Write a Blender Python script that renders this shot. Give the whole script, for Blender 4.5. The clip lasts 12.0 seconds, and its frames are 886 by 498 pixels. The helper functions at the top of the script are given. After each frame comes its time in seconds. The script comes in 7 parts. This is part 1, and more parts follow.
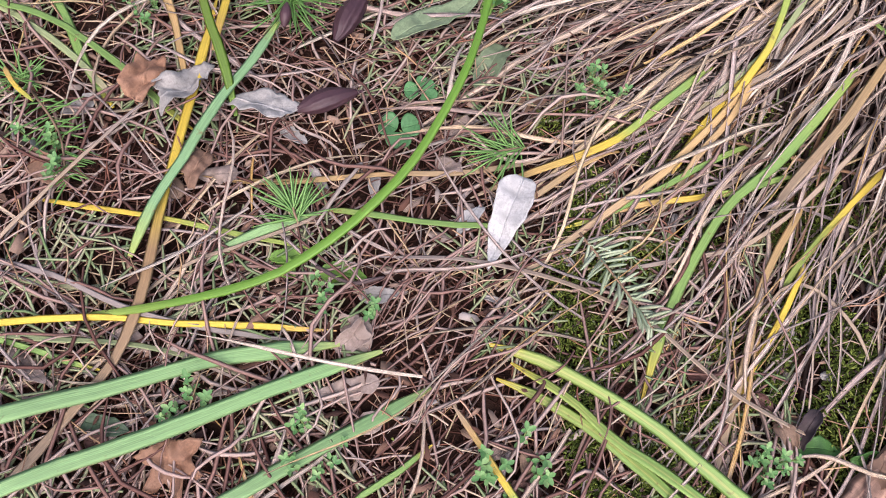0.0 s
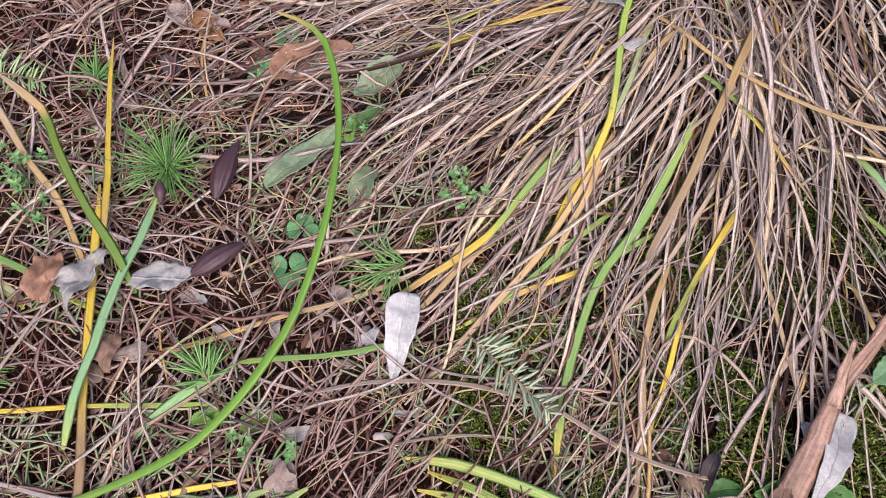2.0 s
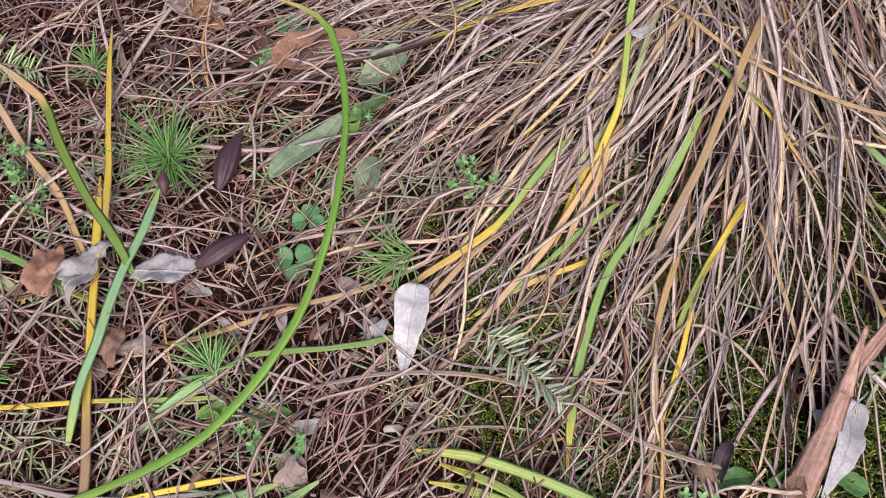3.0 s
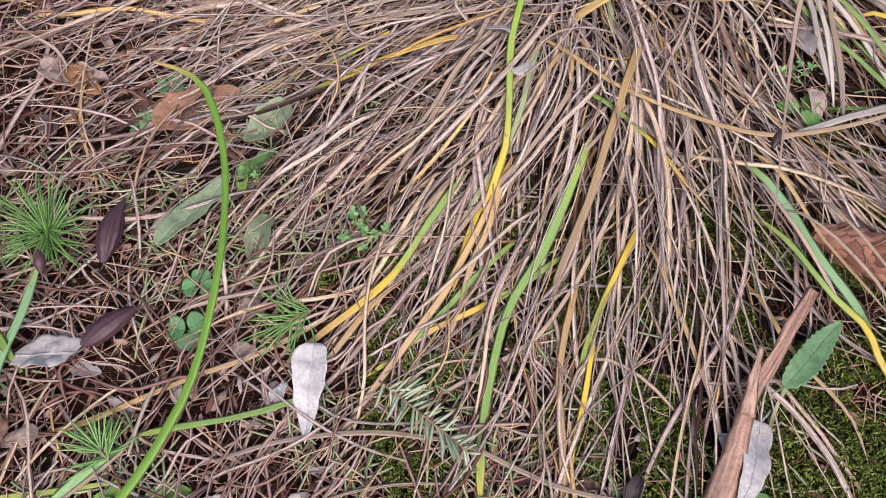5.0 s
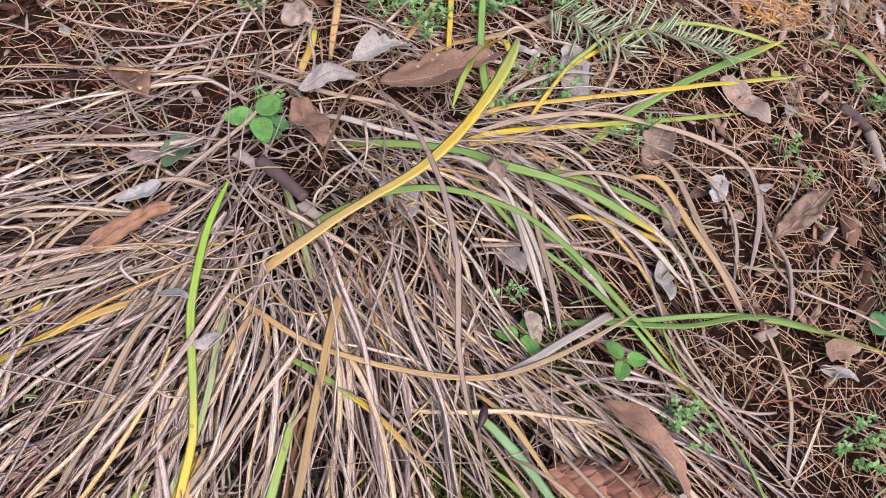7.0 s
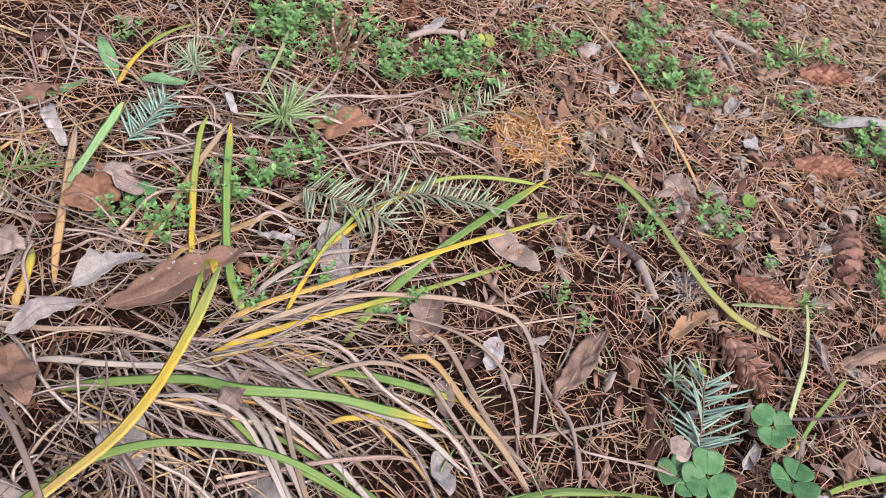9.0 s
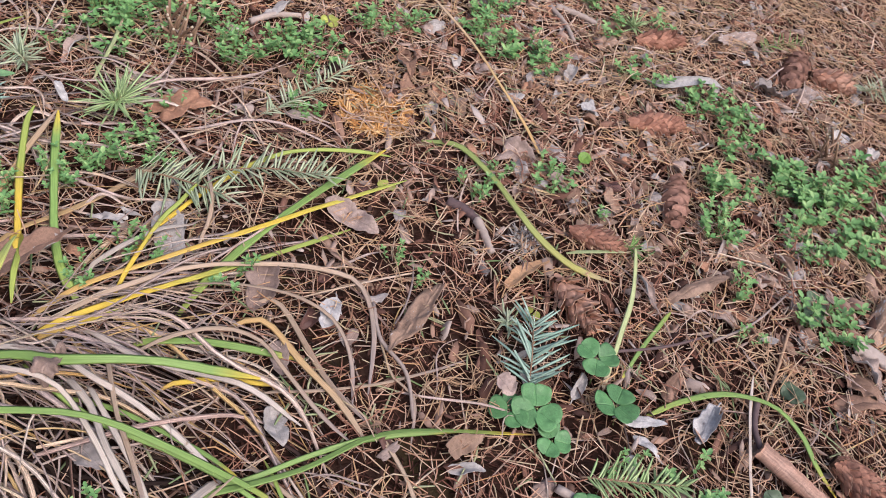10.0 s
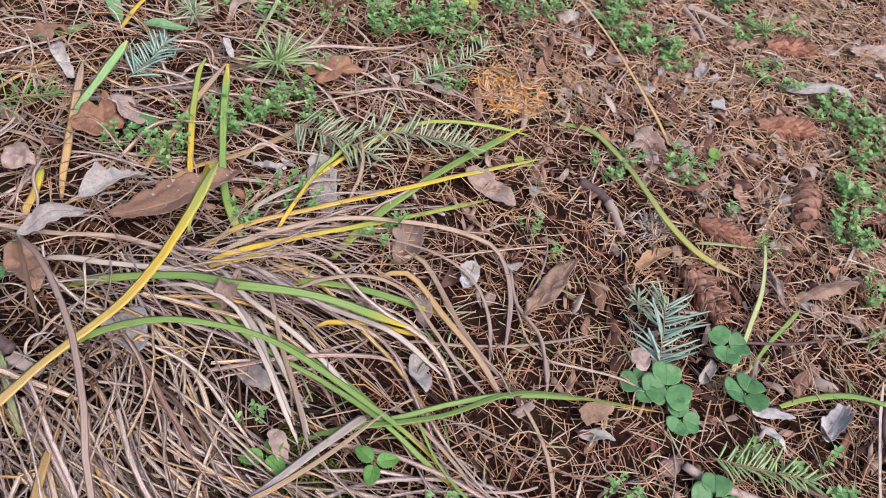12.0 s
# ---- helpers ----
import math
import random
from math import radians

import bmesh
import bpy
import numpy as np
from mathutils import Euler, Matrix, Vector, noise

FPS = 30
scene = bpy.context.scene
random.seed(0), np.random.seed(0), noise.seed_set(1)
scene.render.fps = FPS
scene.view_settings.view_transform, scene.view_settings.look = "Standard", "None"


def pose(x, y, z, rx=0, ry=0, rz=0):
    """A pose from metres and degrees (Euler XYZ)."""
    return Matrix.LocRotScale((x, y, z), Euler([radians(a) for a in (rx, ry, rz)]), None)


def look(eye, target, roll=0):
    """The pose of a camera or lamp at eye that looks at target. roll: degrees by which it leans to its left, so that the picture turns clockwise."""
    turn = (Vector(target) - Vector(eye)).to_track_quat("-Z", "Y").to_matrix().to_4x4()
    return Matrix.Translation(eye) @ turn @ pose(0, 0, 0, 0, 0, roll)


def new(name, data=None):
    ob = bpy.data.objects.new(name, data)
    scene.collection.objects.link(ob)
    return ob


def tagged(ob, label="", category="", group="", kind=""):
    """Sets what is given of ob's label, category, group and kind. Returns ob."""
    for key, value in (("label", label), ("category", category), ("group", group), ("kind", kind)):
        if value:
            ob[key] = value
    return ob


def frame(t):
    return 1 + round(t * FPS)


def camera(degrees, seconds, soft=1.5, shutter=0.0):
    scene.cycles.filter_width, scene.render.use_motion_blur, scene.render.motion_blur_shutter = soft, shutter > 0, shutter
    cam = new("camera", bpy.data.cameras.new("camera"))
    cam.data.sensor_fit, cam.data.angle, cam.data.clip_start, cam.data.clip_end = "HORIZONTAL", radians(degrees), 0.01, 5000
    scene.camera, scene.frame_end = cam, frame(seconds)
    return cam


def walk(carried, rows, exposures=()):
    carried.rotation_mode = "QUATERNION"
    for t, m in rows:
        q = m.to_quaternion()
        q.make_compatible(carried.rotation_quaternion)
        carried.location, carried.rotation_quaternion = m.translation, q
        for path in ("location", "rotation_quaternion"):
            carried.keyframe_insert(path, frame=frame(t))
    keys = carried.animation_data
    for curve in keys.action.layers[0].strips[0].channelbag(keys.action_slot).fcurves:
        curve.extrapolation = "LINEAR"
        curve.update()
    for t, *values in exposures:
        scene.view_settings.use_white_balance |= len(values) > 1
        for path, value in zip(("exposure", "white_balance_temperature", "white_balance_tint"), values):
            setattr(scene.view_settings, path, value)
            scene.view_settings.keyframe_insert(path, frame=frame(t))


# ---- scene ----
cam = camera(63.3, 12.0, 1.0)
PATH = [
    (0, (0.023, -0.012, 0.368), (0.14, 0.62, -1.526), 8.3),
    (0.5, (0.038, -0.013, 0.395), (0.143, 0.618, -1.5), 4.3),
    (1, (0.042, -0.001, 0.391), (0.164, 0.625, -1.504), 1.9),
    (1.5, (0.066, 0.006, 0.397), (0.168, 0.64, -1.497), -2.4),
    (2, (0.093, 0.028, 0.415), (0.201, 0.677, -1.473), -5.3),
    (2.5, (0.081, 0.029, 0.41), (0.215, 0.667, -1.48), -3.1),
    (4.3, (0.088, 0.034, 0.411), (0.23, 0.643, -1.489), -3.5),
    (4.5, (0.092, 0.031, 0.408), (0.238, 0.648, -1.489), -3.5),
    (5, (0.12, 0.037, 0.409), (0.389, 0.677, -1.466), 2.0),
    (5.5, (0.148, 0.062, 0.407), (0.597, 0.68, -1.441), 8.1),
    (6, (0.176, 0.08, 0.393), (0.825, 0.667, -1.405), 18.5),
    (6.5, (0.201, 0.104, 0.386), (0.976, 0.689, -1.362), 22.8),
    (6.7, (0.214, 0.108, 0.393), (0.992, 0.695, -1.353), 22.5),
    (8.3, (0.3, 0.129, 0.436), (1.266, 0.84, -1.164), 18.1),
    (8.5, (0.313, 0.131, 0.438), (1.312, 0.818, -1.153), 18.3),
    (9, (0.35, 0.12, 0.44), (1.465, 0.709, -1.112), 20.8),
    (9.5, (0.372, 0.085, 0.454), (1.545, 0.616, -1.077), 20.7),
    (10, (0.369, 0.04, 0.457), (1.604, 0.496, -1.048), 22.1),
    (10.5, (0.364, 0.028, 0.459), (1.599, 0.479, -1.048), 22.1),
    (11, (0.338, 0.042, 0.452), (1.564, 0.518, -1.054), 22.5),
    (11.5, (0.321, 0.048, 0.445), (1.521, 0.564, -1.07), 22.8),
    (12, (0.305, 0.062, 0.435), (1.449, 0.653, -1.096), 21.9),
]
walk(cam, [(t, look(eye, target, roll)) for t, eye, target, roll in PATH], [(0.0, 0.29, 6180, 18), (1.0, 0.31, 6020, 18), (1.5, 0.31, 6080, 18), (2.0, 0.22, 6200, 18), (2.5, 0.14, 6280, 18), (5.0, 0.15, 6280, 18), (6.5, 0.23, 6280, 18), (8.5, 0.29, 6320, 18), (9.5, 0.22, 6300, 18), (12.0, 0.20, 6280, 18)])

# ---- world and light: a bright overcast sky ----
world = bpy.data.worlds.new("overcast_sky")
scene.world = world
world.use_nodes = True
wt = world.node_tree
sky = wt.nodes.new("ShaderNodeTexSky")
sky.sky_type, sky.sun_disc = "NISHITA", False
sky.sun_elevation, sky.sun_rotation = radians(52), radians(200)
sky.air_density, sky.dust_density, sky.ozone_density = 1.0, 6.0, 0.6
wt.links.new(sky.outputs[0], wt.nodes["Background"].inputs[0])
wt.nodes["Background"].inputs[1].default_value = 0.15
sun_data = bpy.data.lights.new("sun", "SUN")
sun_data.energy, sun_data.angle, sun_data.color = 1.5, radians(40), (1.0, 0.98, 0.96)
sun = new("sun", sun_data)
sun.matrix_world = look((0.5, -1.2, 3.0), (0.4, 0.2, 0.0))

rng = np.random.default_rng(7)
TAU = 2 * math.pi


# ---- materials ----
def node_material(name):
    m = bpy.data.materials.new(name)
    m.use_nodes = True
    t = m.node_tree
    return m, t, t.nodes["Principled BSDF"], t.nodes["Material Output"]


def matt(b, level=0.12):
    """Porous, dusty surfaces: little gloss."""
    b.inputs["Specular IOR Level"].default_value = level


def ramp_node(t, stops, fac):
    r = t.nodes.new("ShaderNodeValToRGB")
    while len(r.color_ramp.elements) < len(stops):
        r.color_ramp.elements.new(0.5)
    for e, (p, c) in zip(r.color_ramp.elements, stops):
        e.position, e.color = p, (*c, 1)
    t.links.new(fac, r.inputs[0])
    return r.outputs[0]


def noise_node(t, scale, detail=4, rough=0.6, stretch=None, uv=False):
    co = t.nodes.new("ShaderNodeTexCoord")
    n = t.nodes.new("ShaderNodeTexNoise")
    n.inputs["Scale"].default_value, n.inputs["Detail"].default_value, n.inputs["Roughness"].default_value = scale, detail, rough
    out = co.outputs["UV" if uv else "Object"]
    if stretch:
        mp = t.nodes.new("ShaderNodeMapping")
        mp.inputs["Scale"].default_value = stretch
        t.links.new(out, mp.inputs[0])
        out = mp.outputs[0]
    t.links.new(out, n.inputs["Vector"])
    return n.outputs["Fac"]


def mixed(t, mode, fac, a, b):
    n = t.nodes.new("ShaderNodeMix")
    n.data_type, n.blend_type = "RGBA", mode
    for socket, value in ((n.inputs[0], fac), (n.inputs[6], a), (n.inputs[7], b)):
        if isinstance(value, (int, float)):
            socket.default_value = value
        elif isinstance(value, tuple):
            socket.default_value = (*value, 1)
        else:
            t.links.new(value, socket)
    return n.outputs[2]


def bumped(t, bsdf, height, strength, distance):
    b = t.nodes.new("ShaderNodeBump")
    b.inputs["Strength"].default_value, b.inputs["Distance"].default_value = strength, distance
    t.links.new(height, b.inputs["Height"])
    t.links.new(b.outputs[0], bsdf.inputs["Normal"])


def value_shift(t, color, fac, low, high, span=(0.0, 1.0)):
    """Lightens and darkens a colour by a value that runs over span."""
    mr = t.nodes.new("ShaderNodeMapRange")
    mr.inputs["From Min"].default_value, mr.inputs["From Max"].default_value = span
    mr.inputs["To Min"].default_value, mr.inputs["To Max"].default_value = low, high
    t.links.new(fac, mr.inputs[0])
    hsv = t.nodes.new("ShaderNodeHueSaturation")
    t.links.new(mr.outputs[0], hsv.inputs["Value"])
    t.links.new(color, hsv.inputs["Color"])
    return hsv.outputs[0]


def translucent(t, bsdf, out, color, share):
    tr = t.nodes.new("ShaderNodeBsdfTranslucent")
    t.links.new(color, tr.inputs[0])
    mx = t.nodes.new("ShaderNodeMixShader")
    mx.inputs[0].default_value = share
    t.links.new(bsdf.outputs[0], mx.inputs[1])
    t.links.new(tr.outputs[0], mx.inputs[2])
    t.links.new(mx.outputs[0], out.inputs[0])


GREEN, LIME, YELLOW, GOLD = (0.25, 0.41, 0.11), (0.39, 0.49, 0.11), (0.77, 0.57, 0.075), (0.64, 0.42, 0.17)
STRAW, TEAL, PALE, GREY = (0.50, 0.38, 0.28), (0.24, 0.42, 0.20), (0.42, 0.49, 0.24), (0.38, 0.31, 0.29)
BLADE_RAMPS = {
    "g": [(0.0, LIME), (0.3, GREEN), (0.85, GREEN), (1.0, YELLOW)],
    "gy": [(0.0, LIME), (0.2, GREEN), (0.4, LIME), (0.5, YELLOW), (0.8, GOLD), (1.0, STRAW)],
    "gt": [(0.0, GREEN), (0.72, GREEN), (0.86, LIME), (0.93, YELLOW), (1.0, GOLD)],
    "gy2": [(0.0, (0.28, 0.47, 0.12)), (0.6, (0.32, 0.50, 0.13)), (0.9, LIME), (1.0, YELLOW)],
    "yg": [(0.0, YELLOW), (0.35, YELLOW), (0.6, LIME), (1.0, LIME)],
    "y": [(0.0, GOLD), (0.2, YELLOW), (0.85, YELLOW), (1.0, GOLD)],
    "yt": [(0.0, GOLD), (0.35, (0.70, 0.48, 0.12)), (0.6, YELLOW), (1.0, LIME)],
    "yd": [(0.0, STRAW), (0.5, (0.44, 0.28, 0.14)), (0.6, YELLOW), (1.0, YELLOW)],
    "gtip": [(0.0, GOLD), (0.2, YELLOW), (0.4, LIME), (1.0, (0.28, 0.52, 0.05))],
    "dg": [(0.0, (0.16, 0.30, 0.03)), (0.3, (0.13, 0.23, 0.015)), (0.74, (0.14, 0.23, 0.015)), (0.80, GOLD), (1.0, STRAW)],
    "stemgreen": [(0.0, LIME), (0.15, (0.19, 0.38, 0.05)), (0.9, (0.19, 0.40, 0.05)), (1.0, GOLD)],
    "teal": [(0.0, LIME), (0.2, TEAL), (0.9, TEAL), (1.0, LIME)],
    "sea": [(0.0, (0.34, 0.54, 0.24)), (0.9, (0.30, 0.52, 0.21)), (1.0, (0.45, 0.55, 0.18))],
    "pale": [(0.0, PALE), (0.7, PALE), (1.0, STRAW)],
    "limb": [(0.0, (0.30, 0.40, 0.12)), (0.6, (0.40, 0.46, 0.15)), (0.85, (0.50, 0.48, 0.14)), (1.0, STRAW)],
    "arch": [(0.0, GOLD), (0.25, (0.76, 0.54, 0.22)), (0.5, (0.80, 0.60, 0.16)), (0.72, YELLOW), (0.84, (0.52, 0.54, 0.12)), (1.0, (0.40, 0.50, 0.18))],
    "o": [(0.0, GOLD), (0.5, (0.58, 0.40, 0.20)), (1.0, STRAW)],
    "straw": [(0.0, STRAW), (0.6, (0.48, 0.36, 0.26)), (1.0, GREY)],
    "white": [(0.0, (0.54, 0.46, 0.39)), (1.0, (0.60, 0.54, 0.48))],
    "grey": [(0.0, GREY), (1.0, (0.40, 0.34, 0.31))],
    "rose": [(0.0, (0.36, 0.25, 0.19)), (0.5, (0.44, 0.33, 0.28)), (1.0, (0.48, 0.38, 0.32))],
}


def blade_material(key):
    m, t, b, out = node_material("blade_" + key)
    uv = t.nodes.new("ShaderNodeUVMap")
    sep = t.nodes.new("ShaderNodeSeparateXYZ")
    t.links.new(uv.outputs[0], sep.inputs[0])
    color = ramp_node(t, BLADE_RAMPS[key], sep.outputs[1])
    if key == "gy2":
        stripe = ramp_node(t, [(0.0, (0, 0, 0)), (0.3, (0, 0, 0)), (0.45, (0.8, 0.8, 0.8)), (0.6, (0, 0, 0))], sep.outputs[0])
        color = mixed(t, "MIX", stripe, color, (0.60, 0.60, 0.20))
    color = value_shift(t, color, noise_node(t, 3, 4, 0.6, (5, 9, 1), True), 0.72, 1.28)
    color = value_shift(t, color, noise_node(t, 3, 4, 0.65, (2.6, 0.8, 1), True), 0.83, 1.17, (0.36, 0.64))
    spots = ramp_node(t, [(0.0, (0, 0, 0)), (0.66, (0, 0, 0)), (0.74, (0.7, 0.7, 0.7))], noise_node(t, 160, 3, 0.6))
    color = mixed(t, "MIX", spots, color, (0.24, 0.14, 0.06))
    edge = ramp_node(t, [(0.0, (1, 1, 1)), (0.07, (0, 0, 0)), (0.93, (0, 0, 0)), (1.0, (1, 1, 1))], sep.outputs[0])
    worn = ramp_node(t, [(0.0, (0, 0, 0)), (0.5, (0, 0, 0)), (0.6, (0.75, 0.75, 0.75))], noise_node(t, 70, 4, 0.65))
    color = mixed(t, "MIX", mixed(t, "MULTIPLY", 1.0, edge, worn), color, (0.40, 0.27, 0.13))
    info = t.nodes.new("ShaderNodeObjectInfo")
    color = value_shift(t, color, info.outputs["Random"], 0.85, 1.12)
    t.links.new(color, b.inputs["Base Color"])
    b.inputs["Roughness"].default_value = 0.48 if key in ("g", "teal", "stemgreen", "gy2", "dg") else 0.62
    wave = t.nodes.new("ShaderNodeTexWave")
    wave.inputs["Scale"].default_value, wave.inputs["Distortion"].default_value = 3.2, 0.3
    t.links.new(uv.outputs[0], wave.inputs["Vector"])
    bumped(t, b, wave.outputs["Fac"], 0.22, 0.0004)
    translucent(t, b, out, color, 0.18)
    return m


BLADE = {k: blade_material(k) for k in BLADE_RAMPS}


def island_material(name, stops, rough, grain=90, share=0.0, spread=(0.7, 1.25), patch=None):
    """One colour out of the ramp for each loose piece of a joined mesh, with grain over it."""
    m, t, b, out = node_material(name)
    g = t.nodes.new("ShaderNodeNewGeometry")
    color = ramp_node(t, stops, g.outputs["Random Per Island"])
    if patch:
        where = ramp_node(t, [(0.0, (0, 0, 0)), (0.45, (0, 0, 0)), (0.62, (0.65, 0.65, 0.65))], noise_node(t, 8, 4, 0.6))
        color = mixed(t, "MIX", where, color, patch)
    color = value_shift(t, color, noise_node(t, grain, 4, 0.65), *spread)
    fine = noise_node(t, 900, 3, 0.7)
    color = value_shift(t, color, fine, 0.72, 1.28)
    bumped(t, b, fine, 0.4, 0.0003)
    t.links.new(color, b.inputs["Base Color"])
    b.inputs["Roughness"].default_value = rough
    matt(b, 0.12 if rough > 0.5 else 0.4)
    if share:
        translucent(t, b, out, color, share)
    return m


def fibrous_material(name, stops, each, share=0.06, weathered=(0.52, 0.43, 0.405)):
    """Dry grass: one colour for each leaf, with long fibres, grey weathering and dark specks along it."""
    m, t, b, out = node_material(name)
    if each == "island":
        rnd = t.nodes.new("ShaderNodeNewGeometry").outputs["Random Per Island"]
    else:
        rnd = t.nodes.new("ShaderNodeObjectInfo").outputs["Random"]
    color = ramp_node(t, stops, rnd)
    uv = t.nodes.new("ShaderNodeUVMap")
    shift = t.nodes.new("ShaderNodeVectorMath")
    shift.operation = "MULTIPLY_ADD"
    shift.inputs[1].default_value = (37.0, 53.0, 11.0)
    t.links.new(rnd, shift.inputs[0])
    t.links.new(uv.outputs[0], shift.inputs[2])

    def along(scale, stretch, detail):
        mp = t.nodes.new("ShaderNodeMapping")
        mp.inputs["Scale"].default_value = stretch
        n = t.nodes.new("ShaderNodeTexNoise")
        n.inputs["Scale"].default_value, n.inputs["Detail"].default_value, n.inputs["Roughness"].default_value = scale, detail, 0.65
        t.links.new(shift.outputs[0], mp.inputs[0])
        t.links.new(mp.outputs[0], n.inputs["Vector"])
        return n.outputs["Fac"]

    fibre, blotch, speck = along(1, (5.5, 3, 1), 3), along(1, (0.8, 5, 1), 3), along(1, (4, 60, 1), 3)
    grey = ramp_node(t, [(0.0, (0, 0, 0)), (0.48, (0, 0, 0)), (0.66, (0.5, 0.5, 0.5))], blotch)
    color = mixed(t, "MIX", grey, color, weathered)
    color = value_shift(t, color, fibre, 0.60, 1.50, (0.34, 0.66))
    color = value_shift(t, color, speck, 0.78, 1.26, (0.34, 0.66))
    dark = ramp_node(t, [(0.0, (0, 0, 0)), (0.60, (0, 0, 0)), (0.68, (0.7, 0.7, 0.7))], speck)
    color = mixed(t, "MIX", dark, color, (0.11, 0.07, 0.06))
    t.links.new(color, b.inputs["Base Color"])
    b.inputs["Roughness"].default_value = 0.45
    matt(b, 0.35)
    bumped(t, b, fibre, 1.0, 0.0009)
    translucent(t, b, out, color, share)
    return m


def object_material(name, stops, rough, grain=120, bump=0.0005):
    """One colour out of the ramp for each object, with grain and relief."""
    m, t, b, out = node_material(name)
    info = t.nodes.new("ShaderNodeObjectInfo")
    color = ramp_node(t, stops, info.outputs["Random"])
    n = noise_node(t, grain, 5, 0.65)
    color = value_shift(t, color, n, 0.6, 1.35)
    t.links.new(color, b.inputs["Base Color"])
    b.inputs["Roughness"].default_value = rough
    bumped(t, b, n, 0.6, bump)
    return m


DRY_STOPS = [(0.0, (0.28, 0.165, 0.125)), (0.07, (0.42, 0.295, 0.25)), (0.22, (0.62, 0.49, 0.445)), (0.36, (0.48, 0.38, 0.35)), (0.50, (0.70, 0.55, 0.46)),
             (0.64, (0.72, 0.53, 0.34)), (0.75, (0.60, 0.475, 0.42)), (0.88, (0.80, 0.68, 0.56)), (0.95, (0.70, 0.49, 0.22)), (1.0, (0.64, 0.38, 0.12))]
# damp grass, darkened further in colour for the shade under the dry leaves
SHADED_DAMP = island_material("shaded_damp_grass", [(0.0, (0.025, 0.015, 0.012)), (0.4, (0.065, 0.040, 0.033)), (0.75, (0.15, 0.095, 0.075)), (1.0, (0.30, 0.17, 0.09))], 0.55, 60)
DRY = fibrous_material("dry_grass", DRY_STOPS, "island")
DRY_SINGLE = fibrous_material("dry_blade", DRY_STOPS, "object")
# decayed grass, coloured near black so the gaps above it look shaded
SHADED_OLD = island_material("shaded_decayed_grass", [(0.0, (0.012, 0.008, 0.007)), (0.6, (0.030, 0.019, 0.016)), (1.0, (0.07, 0.044, 0.036))], 0.8, 60)
WISPS = island_material("wisps", [(0.0, (0.13, 0.06, 0.05)), (0.35, (0.28, 0.16, 0.135)), (0.7, (0.46, 0.32, 0.28)), (1.0, (0.60, 0.47, 0.41))], 0.6, 150)
PALE_NEEDLES = island_material("pale_needles", [(0.0, (0.17, 0.26, 0.10)), (0.5, (0.30, 0.36, 0.19)), (1.0, (0.44, 0.42, 0.26))], 0.5, 150)
# rotting needles, with litter shadow worked into their dark stops
SHADED_NEEDLES = island_material("shaded_decayed_needles", [(0.0, (0.018, 0.008, 0.006)), (0.5, (0.064, 0.027, 0.020)), (0.8, (0.14, 0.062, 0.045)), (1.0, (0.25, 0.13, 0.10))], 0.8, 150)
NEEDLES = island_material("dead_needles", [(0.0, (0.20, 0.080, 0.058)), (0.22, (0.38, 0.185, 0.125)), (0.42, (0.55, 0.32, 0.22)), (0.58, (0.64, 0.44, 0.32)),
                                           (0.78, (0.72, 0.56, 0.44)), (0.90, (0.50, 0.42, 0.27)), (1.0, (0.66, 0.37, 0.18))], 0.55, 150, patch=(0.56, 0.40, 0.24))
CRUMBS = island_material("leaf_crumbs", [(0.0, (0.05, 0.028, 0.024)), (0.35, (0.17, 0.085, 0.062)), (0.62, (0.33, 0.21, 0.155)),
                                         (0.90, (0.38, 0.29, 0.245)), (1.0, (0.46, 0.40, 0.37))], 0.75, 120)
MOSS = island_material("moss", [(0.0, (0.040, 0.060, 0.014)), (0.5, (0.125, 0.170, 0.033)), (0.85, (0.24, 0.30, 0.06)), (1.0, (0.38, 0.45, 0.11))], 0.7, 80, 0.15)
HERB = island_material("herb_leaf", [(0.0, (0.11, 0.27, 0.09)), (0.5, (0.19, 0.38, 0.13)), (1.0, (0.32, 0.50, 0.20))], 0.5, 200, 0.15)
HERB_STEM = object_material("herb_stem", [(0.0, (0.16, 0.25, 0.07)), (1.0, (0.22, 0.22, 0.09))], 0.6)
ORANGE_NEEDLES = island_material("orange_needles", [(0.0, (0.44, 0.20, 0.07)), (0.5, (0.68, 0.37, 0.13)), (1.0, (0.76, 0.52, 0.28))], 0.6, 150)
STICK = {k: object_material("stick_" + k, s, 0.8, 220, 0.0008) for k, s in {
    "dark": [(0.0, (0.085, 0.055, 0.058)), (1.0, (0.12, 0.08, 0.08))], "grey": [(0.0, (0.28, 0.22, 0.20)), (1.0, (0.32, 0.26, 0.23))],
    "pale": [(0.0, (0.34, 0.28, 0.245)), (1.0, (0.42, 0.35, 0.31))], "tan": [(0.0, (0.34, 0.22, 0.14)), (1.0, (0.38, 0.25, 0.16))],
    "white": [(0.0, (0.46, 0.41, 0.37)), (1.0, (0.54, 0.49, 0.45))]}.items()}
BARK = fibrous_material("bark", [(0.0, (0.31, 0.185, 0.135)), (1.0, (0.43, 0.275, 0.205))], "object", 0.0, (0.34, 0.22, 0.17))
CUT_END = object_material("cut_wood", [(0.0, (0.46, 0.39, 0.29)), (1.0, (0.52, 0.45, 0.34))], 0.7, 300, 0.0002)
